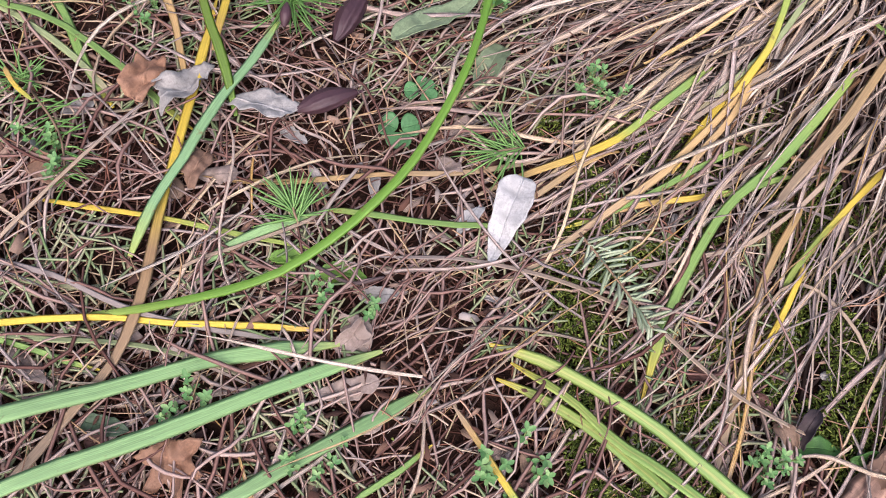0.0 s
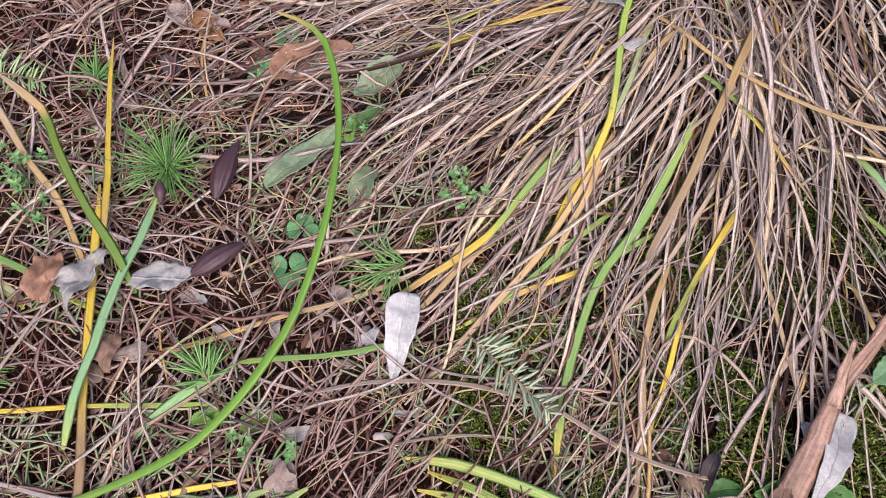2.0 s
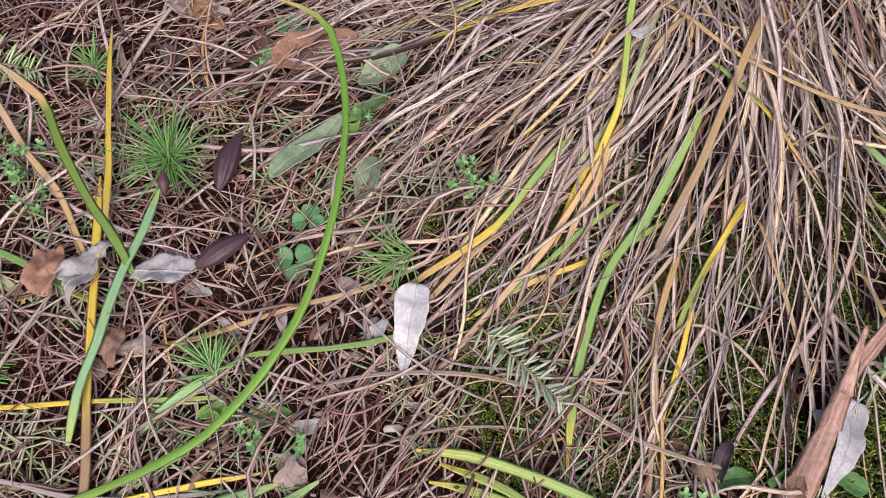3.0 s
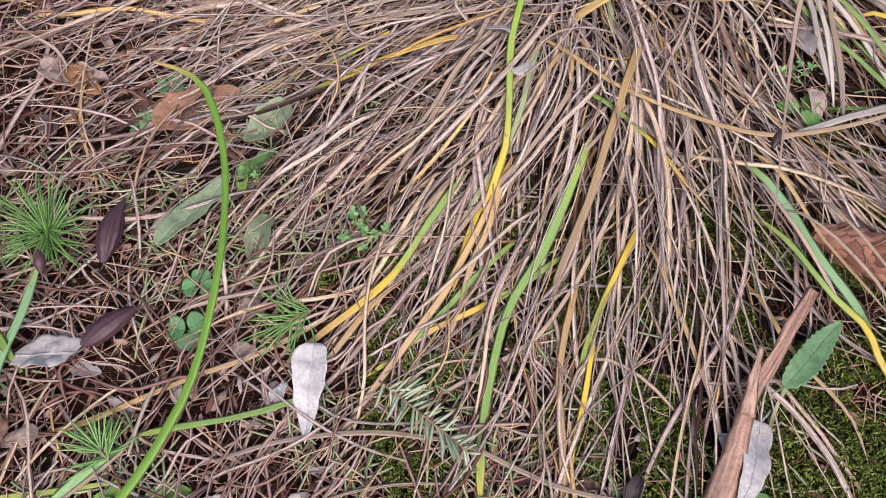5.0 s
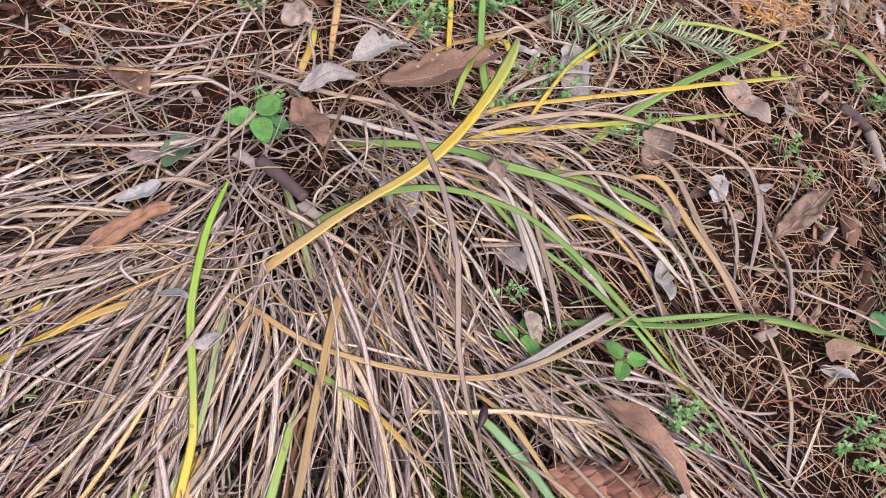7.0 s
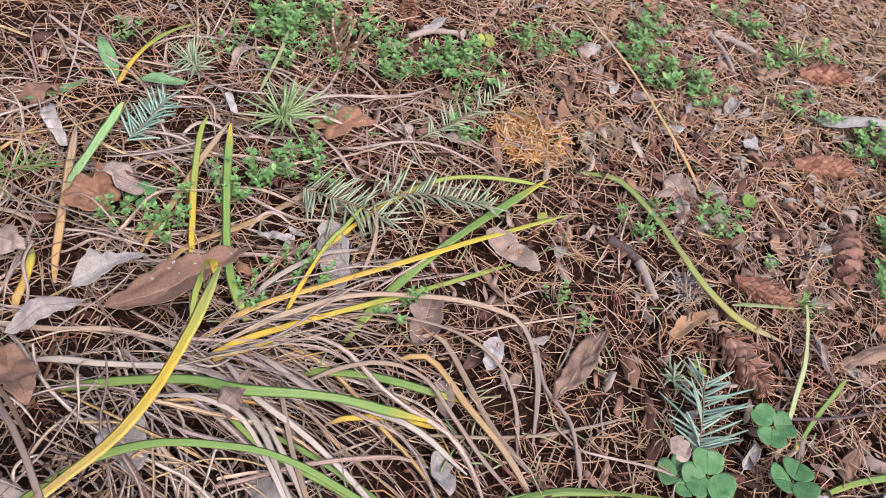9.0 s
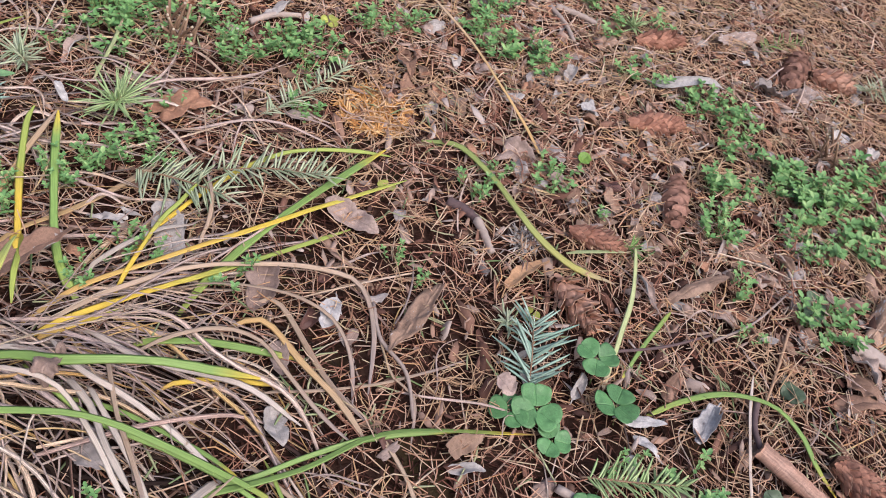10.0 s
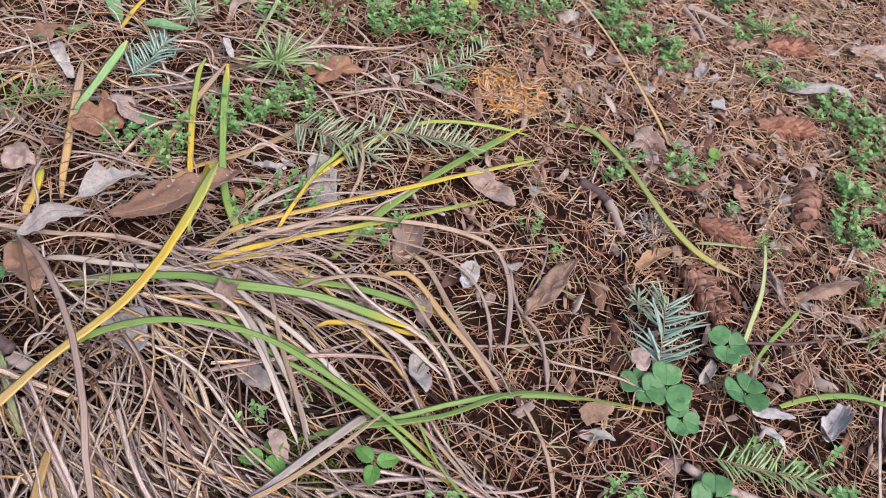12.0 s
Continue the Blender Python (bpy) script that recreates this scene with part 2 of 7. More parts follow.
CONE = {k: object_material("cone_" + k, s, 0.7, 260, 0.0006) for k, s in {
    "closed": [(0.0, (0.27, 0.115, 0.075)), (1.0, (0.50, 0.25, 0.165))], "ragged": [(0.0, (0.46, 0.22, 0.14)), (1.0, (0.68, 0.40, 0.28))],
    "open": [(0.0, (0.17, 0.080, 0.055)), (1.0, (0.36, 0.20, 0.15))]}.items()}
CONE_RIM = object_material("cone_rim", [(0.0, (0.36, 0.20, 0.13)), (1.0, (0.56, 0.37, 0.27))], 0.7, 200)
CONE_CORE = object_material("cone_core", [(0.0, (0.07, 0.035, 0.022)), (1.0, (0.09, 0.045, 0.028))], 0.85)
SPRIG = {k: object_material("sprig_" + k, s, 0.45, 60, 0.0002) for k, s in {
    "blue": [(0.0, (0.21, 0.36, 0.29)), (1.0, (0.40, 0.55, 0.46))], "pale": [(0.0, (0.31, 0.40, 0.24)), (1.0, (0.50, 0.56, 0.39))],
    "green": [(0.0, (0.26, 0.41, 0.17)), (1.0, (0.42, 0.55, 0.27))], "fresh": [(0.0, (0.12, 0.28, 0.06)), (1.0, (0.24, 0.44, 0.13))]}.items()}
TWIG = object_material("twig", [(0.0, (0.22, 0.14, 0.09)), (1.0, (0.30, 0.20, 0.13))], 0.8)
POD = object_material("pod", [(0.0, (0.040, 0.018, 0.026)), (1.0, (0.095, 0.045, 0.055))], 0.5, 400, 0.0004)


def leaf_material(key, dark, light, rough=0.6, share=0.12):
    m, t, b, out = node_material("leaf_" + key)
    info = t.nodes.new("ShaderNodeObjectInfo")
    n = noise_node(t, 55, 6, 0.65)
    color = mixed(t, "MIX", n, dark, light)
    blotch = ramp_node(t, [(0.0, (0, 0, 0)), (0.56, (0, 0, 0)), (0.7, (0.55, 0.55, 0.55))], noise_node(t, 130, 4, 0.7))
    color = mixed(t, "MIX", blotch, color, tuple(0.5 * c for c in dark))
    uv = t.nodes.new("ShaderNodeUVMap")
    sep = t.nodes.new("ShaderNodeSeparateXYZ")
    t.links.new(uv.outputs[0], sep.inputs[0])
    off = t.nodes.new("ShaderNodeMath")
    off.operation, off.inputs[1].default_value = "SUBTRACT", 0.5
    t.links.new(sep.outputs[0], off.inputs[0])
    mag = t.nodes.new("ShaderNodeMath")
    mag.operation = "ABSOLUTE"
    t.links.new(off.outputs[0], mag.inputs[0])
    rib = ramp_node(t, [(0.0, (1, 1, 1)), (0.035, (0, 0, 0))], mag.outputs[0])
    pale = tuple(min(0.7, 1.25 * c + 0.01) for c in light)
    half = mixed(t, "MULTIPLY", 1.0, rib, (0.45, 0.45, 0.45))
    color = mixed(t, "MIX", half, color, pale)
    color = value_shift(t, color, info.outputs["Random"], 0.82, 1.18)
    grain = noise_node(t, 520, 5, 0.75)
    color = value_shift(t, color, grain, 0.72, 1.25, (0.34, 0.66))
    color = value_shift(t, color, noise_node(t, 24, 3, 0.6), 0.72, 1.26)
    t.links.new(color, b.inputs["Base Color"])
    b.inputs["Roughness"].default_value = rough
    height = mixed(t, "ADD", 0.6, mixed(t, "ADD", 0.5, rib, n), grain)
    bumped(t, b, height, 0.7, 0.0008)
    translucent(t, b, out, color, share)
    return m


LEAF_LOOK = {
    "white": ((0.42, 0.41, 0.41), (0.60, 0.585, 0.58), "whitish dry willow-like leaf, underside up, on the litter"),
    "palegrey": ((0.34, 0.315, 0.30), (0.54, 0.51, 0.485), "pale grey withered leaf lying on needle litter"),
    "grey": ((0.24, 0.215, 0.205), (0.40, 0.36, 0.34), "grey crumpled withered leaf on the litter"),
    "pink": ((0.30, 0.22, 0.19), (0.48, 0.38, 0.33), "pinkish beige curled dry leaf on the litter"),
    "brown": ((0.18, 0.10, 0.068), (0.33, 0.20, 0.135), "brown crumpled autumn leaf on the ground"),
    "orange": ((0.22, 0.10, 0.04), (0.38, 0.20, 0.09), "orange-brown curled dry leaf on dead grass"),
    "tan": ((0.26, 0.16, 0.11), (0.42, 0.29, 0.21), "tan papery dry leaf among the needles"),
    "darkred": ((0.075, 0.035, 0.03), (0.16, 0.075, 0.06), "dark reddish rotting leaf pressed on the soil"),
    "purple": ((0.045, 0.032, 0.036), (0.10, 0.07, 0.075), "dark purplish withered leaf on the ground"),
    "green": ((0.07, 0.19, 0.045), (0.14, 0.31, 0.075), "fresh green leaf growing close to the ground"),
    "brightgreen": ((0.17, 0.34, 0.05), (0.28, 0.47, 0.10), "bright yellowish green young leaf near the ground"),
    "dullgreen": ((0.075, 0.13, 0.075), (0.15, 0.22, 0.13), "dull dark green leathery leaf on the litter"),
    "greygreen": ((0.20, 0.28, 0.15), (0.33, 0.41, 0.25), "greyish green soft leaf under the grass"),
    "clover": ((0.075, 0.22, 0.08), (0.14, 0.33, 0.125), "green three-part clover leaf on a thin stalk"),
    "strawberry": ((0.09, 0.24, 0.05), (0.16, 0.36, 0.09), "green three-part strawberry leaf with toothed edges"),
    "russet": ((0.25, 0.115, 0.065), (0.44, 0.25, 0.16), "reddish brown crumpled dead leaf on the litter"),
    "apricot": ((0.42, 0.22, 0.10), (0.62, 0.40, 0.24), "pale orange smooth fallen leaf on the needles"),
    "mauve": ((0.20, 0.135, 0.11), (0.35, 0.26, 0.22), "mauve-brown folded dry leaf on the grass"),
    "seagreen": ((0.14, 0.31, 0.13), (0.24, 0.43, 0.21), "soft bluish green fresh leaf of a herb"),
    "yellow": ((0.28, 0.34, 0.06), (0.44, 0.47, 0.11), "yellow-green small three-part leaf on a thin stalk"),
}
LEAF = {k: leaf_material(k, a, b, 0.45 if "green" in k or k == "clover" else 0.65, 0.2 if "green" in k else 0.1) for k, (a, b, _) in LEAF_LOOK.items()}

UNDERSIDE = {"brown": "palegrey", "mauve": "palegrey", "tan": "palegrey", "pink": "white", "darkred": "pink"}


def soil_material():
    m, t, b, out = node_material("soil")
    n = noise_node(t, 38, 8, 0.7)
    color = ramp_node(t, [(0.25, (0.022, 0.012, 0.009)), (0.5, (0.048, 0.026, 0.020)), (0.75, (0.10, 0.057, 0.042))], n)
    patch = ramp_node(t, [(0.55, (0, 0, 0)), (0.68, (0.45, 0.45, 0.45))], noise_node(t, 9, 5, 0.6))
    color = mixed(t, "MIX", patch, color, (0.06, 0.065, 0.022))
    t.links.new(color, b.inputs["Base Color"])
    b.inputs["Roughness"].default_value = 0.9
    matt(b, 0.05)
    bumped(t, b, noise_node(t, 170, 8, 0.75), 0.9, 0.004)
    return m


SOIL = soil_material()


# ---- building helpers ----
def soil_z(x, y):
    return 0.016 * np.exp(-((x - 0.335) ** 2 + (y - 0.26) ** 2) / (2 * 0.085**2))


def mesh_of(name, verts, quads, uvs=None, tris=None, smooth=True):
    """A mesh from arrays; uvs are given vertex by vertex."""
    verts, quads = np.asarray(verts, np.float32).reshape(-1, 3), np.asarray(quads, np.int32).reshape(-1, 4)
    tris = np.zeros((0, 3), np.int32) if tris is None else np.asarray(tris, np.int32).reshape(-1, 3)
    me = bpy.data.meshes.new(name)
    me.vertices.add(len(verts))
    me.vertices.foreach_set("co", verts.ravel())
    loops = np.concatenate([quads.ravel(), tris.ravel()])
    me.loops.add(len(loops))
    me.loops.foreach_set("vertex_index", loops)
    me.polygons.add(len(quads) + len(tris))
    me.polygons.foreach_set("loop_start", np.concatenate([np.arange(len(quads)) * 4, len(quads) * 4 + np.arange(len(tris)) * 3]).astype(np.int32))
    if smooth:
        me.polygons.foreach_set("use_smooth", np.ones(len(quads) + len(tris), bool))
    if uvs is not None:
        layer = me.uv_layers.new(name="UVMap")
        layer.data.foreach_set("uv", np.asarray(uvs, np.float32).reshape(-1, 2)[loops].ravel())
    me.update(calc_edges=True)
    return me


def thing(name, mesh, material, label, category, group="", kind=""):
    if mesh is not None and material is not None:
        mesh.materials.append(material)
    return tagged(new(name, mesh), label, category, group, kind)


def part(name, mesh, material, parent, label=""):
    if material is not None and not mesh.materials:
        mesh.materials.append(material)
    ob = new(name, mesh)
    ob.parent = parent
    return tagged(ob, label)


def empty_thing(name, place, label, category, group=""):
    ob = tagged(new(name), label, category, group)
    ob.location = place
    ob.empty_display_size = 0.01
    return ob


def splined(points, n):
    """n points evenly spaced along a smooth curve through the given ones."""
    p = np.asarray(points, float)
    e = np.vstack([2 * p[0] - p[1], p, 2 * p[-1] - p[-2]])
    u = np.linspace(0, len(p) - 1, 8 * n)
    i = np.minimum(u.astype(int), len(p) - 2)
    f = (u - i)[:, None]
    a, b, c, d = e[i], e[i + 1], e[i + 2], e[i + 3]
    q = 0.5 * (2 * b + (c - a) * f + (2 * a - 5 * b + 4 * c - d) * f**2 + (3 * b - a - 3 * c + d) * f**3)
    s = np.concatenate([[0], np.cumsum(np.linalg.norm(np.diff(q, axis=0), axis=1))])
    return np.stack([np.interp(np.linspace(0, s[-1], n), s, q[:, k]) for k in range(3)], 1)


def ribbons(P, W, section, twist=0.0):
    """Closed strips along the curves P (n, k, 3), W wide (n, k), with the given cross-section in half widths."""
    n, k, _ = P.shape
    T = np.gradient(P, axis=1)
    T /= np.linalg.norm(T, axis=2, keepdims=True) + 1e-12
    S = np.cross(T, np.array([0.0, 0.0, 1.0]))
    ln = np.linalg.norm(S, axis=2, keepdims=True)
    S = np.where(ln > 1e-3, S / (ln + 1e-12), np.array([1.0, 0, 0]))
    N = np.cross(S, T)
    tw = np.broadcast_to(np.asarray(twist, float), (n, k))[..., None]
    S, N = S * np.cos(tw) + N * np.sin(tw), N * np.cos(tw) - S * np.sin(tw)
    sec = np.asarray(section, float)
    m = len(sec)
    half = (W / 2)[..., None, None]
    V = P[:, :, None] + half * (S[:, :, None] * sec[None, None, :, :1] + N[:, :, None] * sec[None, None, :, 1:])
    u = np.broadcast_to((sec[:, 0] + 1) / 2, (n, k, m))
    v = np.broadcast_to(np.linspace(0, 1, k)[None, :, None], (n, k, m))
    idx = np.arange(n * k * m).reshape(n, k, m)
    nxt = np.roll(idx, -1, axis=2)
    quads = np.stack([idx[:, :-1], nxt[:, :-1], nxt[:, 1:], idx[:, 1:]], -1)
    return V.reshape(-1, 3), quads.reshape(-1, 4), np.stack([u, v], -1).reshape(-1, 2)


FLAT = [(-1, 0.05), (-0.5, 0.2), (0, 0.02), (0.5, 0.2), (1, 0.05), (0.5, 0.06), (0, -0.1), (-0.5, 0.06)]
DIAMOND = [(-1, 0), (0, 0.32), (1, 0), (0, -0.18)]
FOLDED = [(-1, 0.34), (-0.45, 0.02), (0, 0.10), (0.5, 0.0), (1, 0.30), (0, -0.14)]
ROUND = [(math.cos(a * TAU / 7), math.sin(a * TAU / 7)) for a in range(7)]
RIBBED = [(-1, 0), (-0.75, 0.42), (-0.45, 0.36), (-0.2, 0.56), (0.1, 0.44), (0.4, 0.5), (0.75, 0.4), (1, 0), (0, -0.5)]
LABELS = {"g": "fresh green", "gy": "green turning yellow", "gy2": "green with a yellow stripe", "yg": "yellow-green", "gt": "bright green with a yellow tip", "y": "yellow",
          "yt": "golden yellow", "arch": "high arching yellow and green", "yd": "yellow with a brown base", "gtip": "bright green, yellow below", "dg": "dark green with a broken tan tip",
          "stemgreen": "ribbed bright green", "teal": "bluish green", "sea": "broad soft green", "pale": "pale green", "o": "orange-tan", "straw": "straw-coloured",
          "white": "bleached whitish", "rose": "thin pinkish tan", "limb": "yellowish green bowed", "grey": "grey dry"}


def blade(parent, look_key, width, *points):
    length = sum(math.dist(a, b) for a, b in zip(points, points[1:]))
    n = max(8, min(30, int(length / 0.009)))
    P = splined(points, n)
    P[:, 2] = np.maximum(P[:, 2], soil_z(P[:, 0], P[:, 1]) + 0.0015)
    s = np.linspace(0, 1, n)
    P[:, 2] -= (0.009 if parent is tussock else 0.002) * np.clip(1 - s / 0.14, 0, 1) ** 1.5
    P[:, 2] = np.maximum(P[:, 2], soil_z(P[:, 0], P[:, 1]) + 0.0012)
    w = width * (0.45 + 0.55 * np.minimum(1, s / 0.10)) * np.clip((1.012 - s) / 0.13, 0.14, 1) ** 0.7
    w *= 1 + 0.08 * np.sin(s * rng.uniform(8, 20) + rng.uniform(0, 6)) + rng.normal(0, 0.025, n)
    P[:, :2] += np.cumsum(rng.normal(0, 0.00016, (n, 2)), 0)
    tw = rng.normal(0, 0.25) + rng.normal(0, 0.3) * s
    V, Q, uv = ribbons(P[None], w[None], RIBBED if look_key == "stemgreen" else FLAT, tw[None])
    return part("blade", mesh_of("blade", V, Q, uv), BLADE[look_key], parent, LABELS[look_key] + " grass blade")


def tube(points, radius, n=10, taper=0.7, section=ROUND):
    P = splined(points, n)
    w = np.linspace(2 * radius, 2 * radius * taper, n)
    V, Q, uv = ribbons(P[None], w[None], section)
    m = len(section)
    ends = len(V)
    V = np.vstack([V, P[0], P[-1]])
    uv = np.vstack([uv, [0.5, 0], [0.5, 1]])
    ring = np.arange(m)
    last = (n - 1) * m + ring
    tris = np.vstack([np.stack([np.full(m, ends), np.roll(ring, -1), ring], 1), np.stack([np.full(m, ends + 1), last, np.roll(last, -1)], 1)])
    return V, Q, uv, tris


def tube_mesh(name, points, radius, n=10, taper=0.7, lumps=0.0):
    V, Q, uv, tris = tube(points, radius, n, taper)
    if lumps:
        V = V + rng.normal(0, lumps * radius, V.shape)
    return mesh_of(name, V, Q, uv, tris)


def frame_along(a, b):
    """The place a with its x along a to b, y across and z up."""
    a, b = Vector(a), Vector(b)
    x = (b - a).normalized()
    y = Vector((0, 0, 1)).cross(x).normalized()
    z = x.cross(y)
    return Matrix((x, y, z)).transposed().to_4x4(), (b - a).length


def leaf_sheet(length, width, shape, curl, thick=0.0004, nu=14, nv=26, ragged=0.0):
    """A leaf that lies along x, with an outline by shape, cupped and crumpled by curl, and a true thickness."""
    v = np.linspace(0.004, 0.996, nv)
    u = np.linspace(-1, 1, nu + 1)
    p, q = {"lance": (0.75, 0.95), "ovate": (0.5, 0.72), "toothed": (0.5, 0.75), "heart": (0.5, 0.40), "tailed": (0.28, 0.95)}[shape]
    prof = v**p * (1 - v) ** q
    prof = prof / prof.max()
    ph = rng.uniform(0, TAU, 8)
    sides = []
    for h in (0, 4):
        w = prof * (1 + 0.07 * np.sin(v * 11 + ph[h]) + 0.05 * np.sin(v * 27 + ph[h + 1]))
        if shape == "toothed":
            w = prof * (1 - 0.15 * (np.arange(nv) % 2))
        elif shape == "heart":
            w = prof * (1 + 0.03 * np.sin(v * 9 + ph[h]))
        if ragged:
            rough = np.array([noise.noise(Vector((a * 9, ph[h], 1.0))) + 0.7 * noise.noise(Vector((a * 26, ph[h], 4.0))) for a in v])
            bite = np.exp(-(((v - rng.uniform(0.1, 0.95)) / 0.05) ** 2))
            w = w * (1 + ragged * 1.6 * rough) * (1 - 2.2 * ragged * bite)
        sides.append(w)
    left, right = sides
    U, Vv = np.meshgrid(u, v)
    y = np.where(U < 0, U * left[:, None], U * right[:, None]) * width / 2
    x = Vv * length
    if shape == "heart":
        x = x - 0.08 * length * np.clip(1 - np.abs(U) * 2.0, 0, 1) * np.clip((Vv - 0.8) / 0.2, 0, 1)
    r = width / 2 / max(curl * rng.uniform(0.8, 1.7), 0.05)
    sign = rng.choice([-1, 1]) if curl > 0.45 else 1
    um, ym = (U[:, 1:] + U[:, :-1]) / 2, (y[:, 1:] + y[:, :-1]) / 2
    vm = Vv[:, 1:]
    roll = np.clip((np.abs(um) - 0.5) / 0.5, 0, 1) ** 1.4 * np.where(um < 0, 0.5 + 0.5 * np.sin(vm * 5 + ph[3]), 0.5 + 0.5 * np.sin(vm * 4 + ph[6]))
    ang = sign * ym / r * (1 + curl * 0.8 * np.sin(vm * 3.0 + ph[2])) + np.sign(um) * (0.10 + 0.12 * curl + 1.9 * max(0, curl - 0.35) * roll)
    ds = np.diff(y, axis=1)
    run, rise = np.cumsum(ds * np.cos(ang), 1), np.cumsum(ds * np.sin(ang), 1)
    run, rise = np.pad(run, ((0, 0), (1, 0))), np.pad(rise, ((0, 0), (1, 0)))
    y, z = run - run[:, nu // 2][:, None], rise - rise[:, nu // 2][:, None]
    twist = curl * rng.normal(0, 0.7) * (Vv - 0.5)
    y, z = y * np.cos(twist) - z * np.sin(twist), y * np.sin(twist) + z * np.cos(twist)
    z = z + curl * 0.13 * length * np.sin(Vv * np.pi * rng.uniform(0.9, 2.2) + ph[2]) - curl * 0.06 * length
    seed = ph[0] * 9
    folds = [abs(noise.noise(Vector((a * 70 + seed, b * 70, ph[1])))) + 0.22 * noise.noise(Vector((a * 210, b * 210 + seed, ph[1]))) for a, b in zip(x.ravel(), y.ravel())]
    z = z + (np.array(folds).reshape(z.shape) - 0.2) * 0.0095 * min(max(curl, 2.6 * ragged), 1.1) * min(1.6, width / 0.02)
    top = np.stack([x, y, z], -1)
    du, dv = np.gradient(top, axis=1), np.gradient(top, axis=0)
    nrm = np.cross(dv, du)
    nrm /= np.linalg.norm(nrm, axis=2, keepdims=True) + 1e-9
    both = np.concatenate([(top + nrm * thick / 2).reshape(-1, 3), (top - nrm * thick / 2).reshape(-1, 3)])
    idx = np.arange(nv * (nu + 1)).reshape(nv, nu + 1)
    q = np.stack([idx[:-1, :-1], idx[:-1, 1:], idx[1:, 1:], idx[1:, :-1]], -1).reshape(-1, 4)
    off = idx.size
    rim = np.concatenate([idx[:, 0], idx[-1, 1:], idx[-2::-1, -1], idx[0, -2:0:-1]])
    nr = np.roll(rim, -1)
    q = np.concatenate([q, q[:, ::-1] + off, np.stack([rim, nr, nr + off, rim + off], 1)])
    uv = np.stack([(U + 1) / 2, Vv], -1).reshape(-1, 2)
    return both, q, np.concatenate([uv, uv]), top[:, nu // 2]


def leaf_disc(length, width, shape, curl, thick=0.0004, rings=7, arms=44):
    """A leaf along x whose outline runs round its middle in lobes, teeth or torn edges."""
    th = np.arange(arms) * TAU / arms
    ph = rng.uniform(0, TAU, 6)
    away = np.abs((th + np.pi) % TAU - np.pi)
    if shape == "maple":
        R = 0.40 + np.max([s * np.exp(-(((away - c) / d) ** 2)) for c, s, d in ((0.0, 0.60, 0.30), (0.92, 0.52, 0.28), (1.85, 0.30, 0.34))], axis=0)
        R = R * (1 + 0.05 * (2 * (np.arange(arms) % 2) - 1)) * (1 + 0.06 * np.sin(3 * th + ph[0]))
    else:
        corners = 11 if shape == "lobed" else 8
        at = np.sort((np.arange(corners) + rng.uniform(-0.32, 0.32, corners)) * TAU / corners)
        far = rng.uniform(0.48, 1.0, corners)
        R = np.interp(th, np.concatenate([at - TAU, at, at + TAU]), np.tile(far, 3)) + 0.025 * np.sin(11 * th + ph[2])
    R = R / R.max()
    f = np.arange(1, rings + 1)[:, None] / rings
    x = np.concatenate([[0.46 * length], (0.46 * length + 0.52 * length * f * (R * np.cos(th))[None]).ravel()])
    y = np.concatenate([[0.0], (0.5 * width * f * (R * np.sin(th))[None]).ravel()])
    uv = np.stack([y / width + 0.5, x / length], 1)
    r = width / 2 / max(curl * rng.uniform(0.7, 1.5), 0.05)
    sign = rng.choice([-1, 1]) if curl > 0.45 else 1
    ang = np.clip(y / r * (1 + 0.5 * curl * np.sin(3 * x / length + ph[4])), -2.3, 2.3)
    tw = curl * rng.normal(0, 0.5) * (x / length - 0.5)
    yy, z = r * np.sin(ang), sign * r * (1 - np.cos(ang)) + 0.10 * np.abs(y)
    y, z = yy * np.cos(tw) - z * np.sin(tw), yy * np.sin(tw) + z * np.cos(tw)
    z = z + curl * 0.12 * length * np.sin(x / length * np.pi * rng.uniform(0.9, 2.0) + ph[5])
    folds = np.array([abs(noise.noise(Vector((a * 85 + ph[0] * 9, b * 85, ph[1])))) + 0.22 * noise.noise(Vector((a * 240, b * 240 + ph[0] * 9, ph[1]))) for a, b in zip(x, y)])
    z = z + (folds - 0.2) * 0.012 * min(max(curl, 0.25), 1.1) * min(1.6, width / 0.02)
    top = np.stack([x, y, z], 1)
    both = np.concatenate([top, top - [0, 0, thick]])
    ring = 1 + np.arange(rings * arms).reshape(rings, arms)
    nxt = np.roll(ring, -1, axis=1)
    even = np.arange(0, arms, 2)
    fan = np.stack([0 * even, ring[0, even], ring[0, (even + 1) % arms], ring[0, (even + 2) % arms]], 1)
    q = np.concatenate([fan, np.stack([ring[:-1], ring[1:], nxt[1:], nxt[:-1]], -1).reshape(-1, 4)])
    off = len(top)
    rim, nr = ring[-1], nxt[-1]
    Q = np.concatenate([q, q[:, ::-1] + off, np.stack([rim, rim + off, nr + off, nr], 1)])
    return both, Q, np.concatenate([uv, uv]), top[ring[::-1, arms // 2]]


def leaf_form(length, width, shape, curl, fine=(), ragged=0.10):
    if shape in ("lobed", "maple", "scrap"):
        return leaf_disc(length, width, shape, curl, 0.0004, *((2, 12) if fine else ()))
    return leaf_sheet(length, width, shape, curl, 0.0004, *(fine or (14, 26)), ragged)


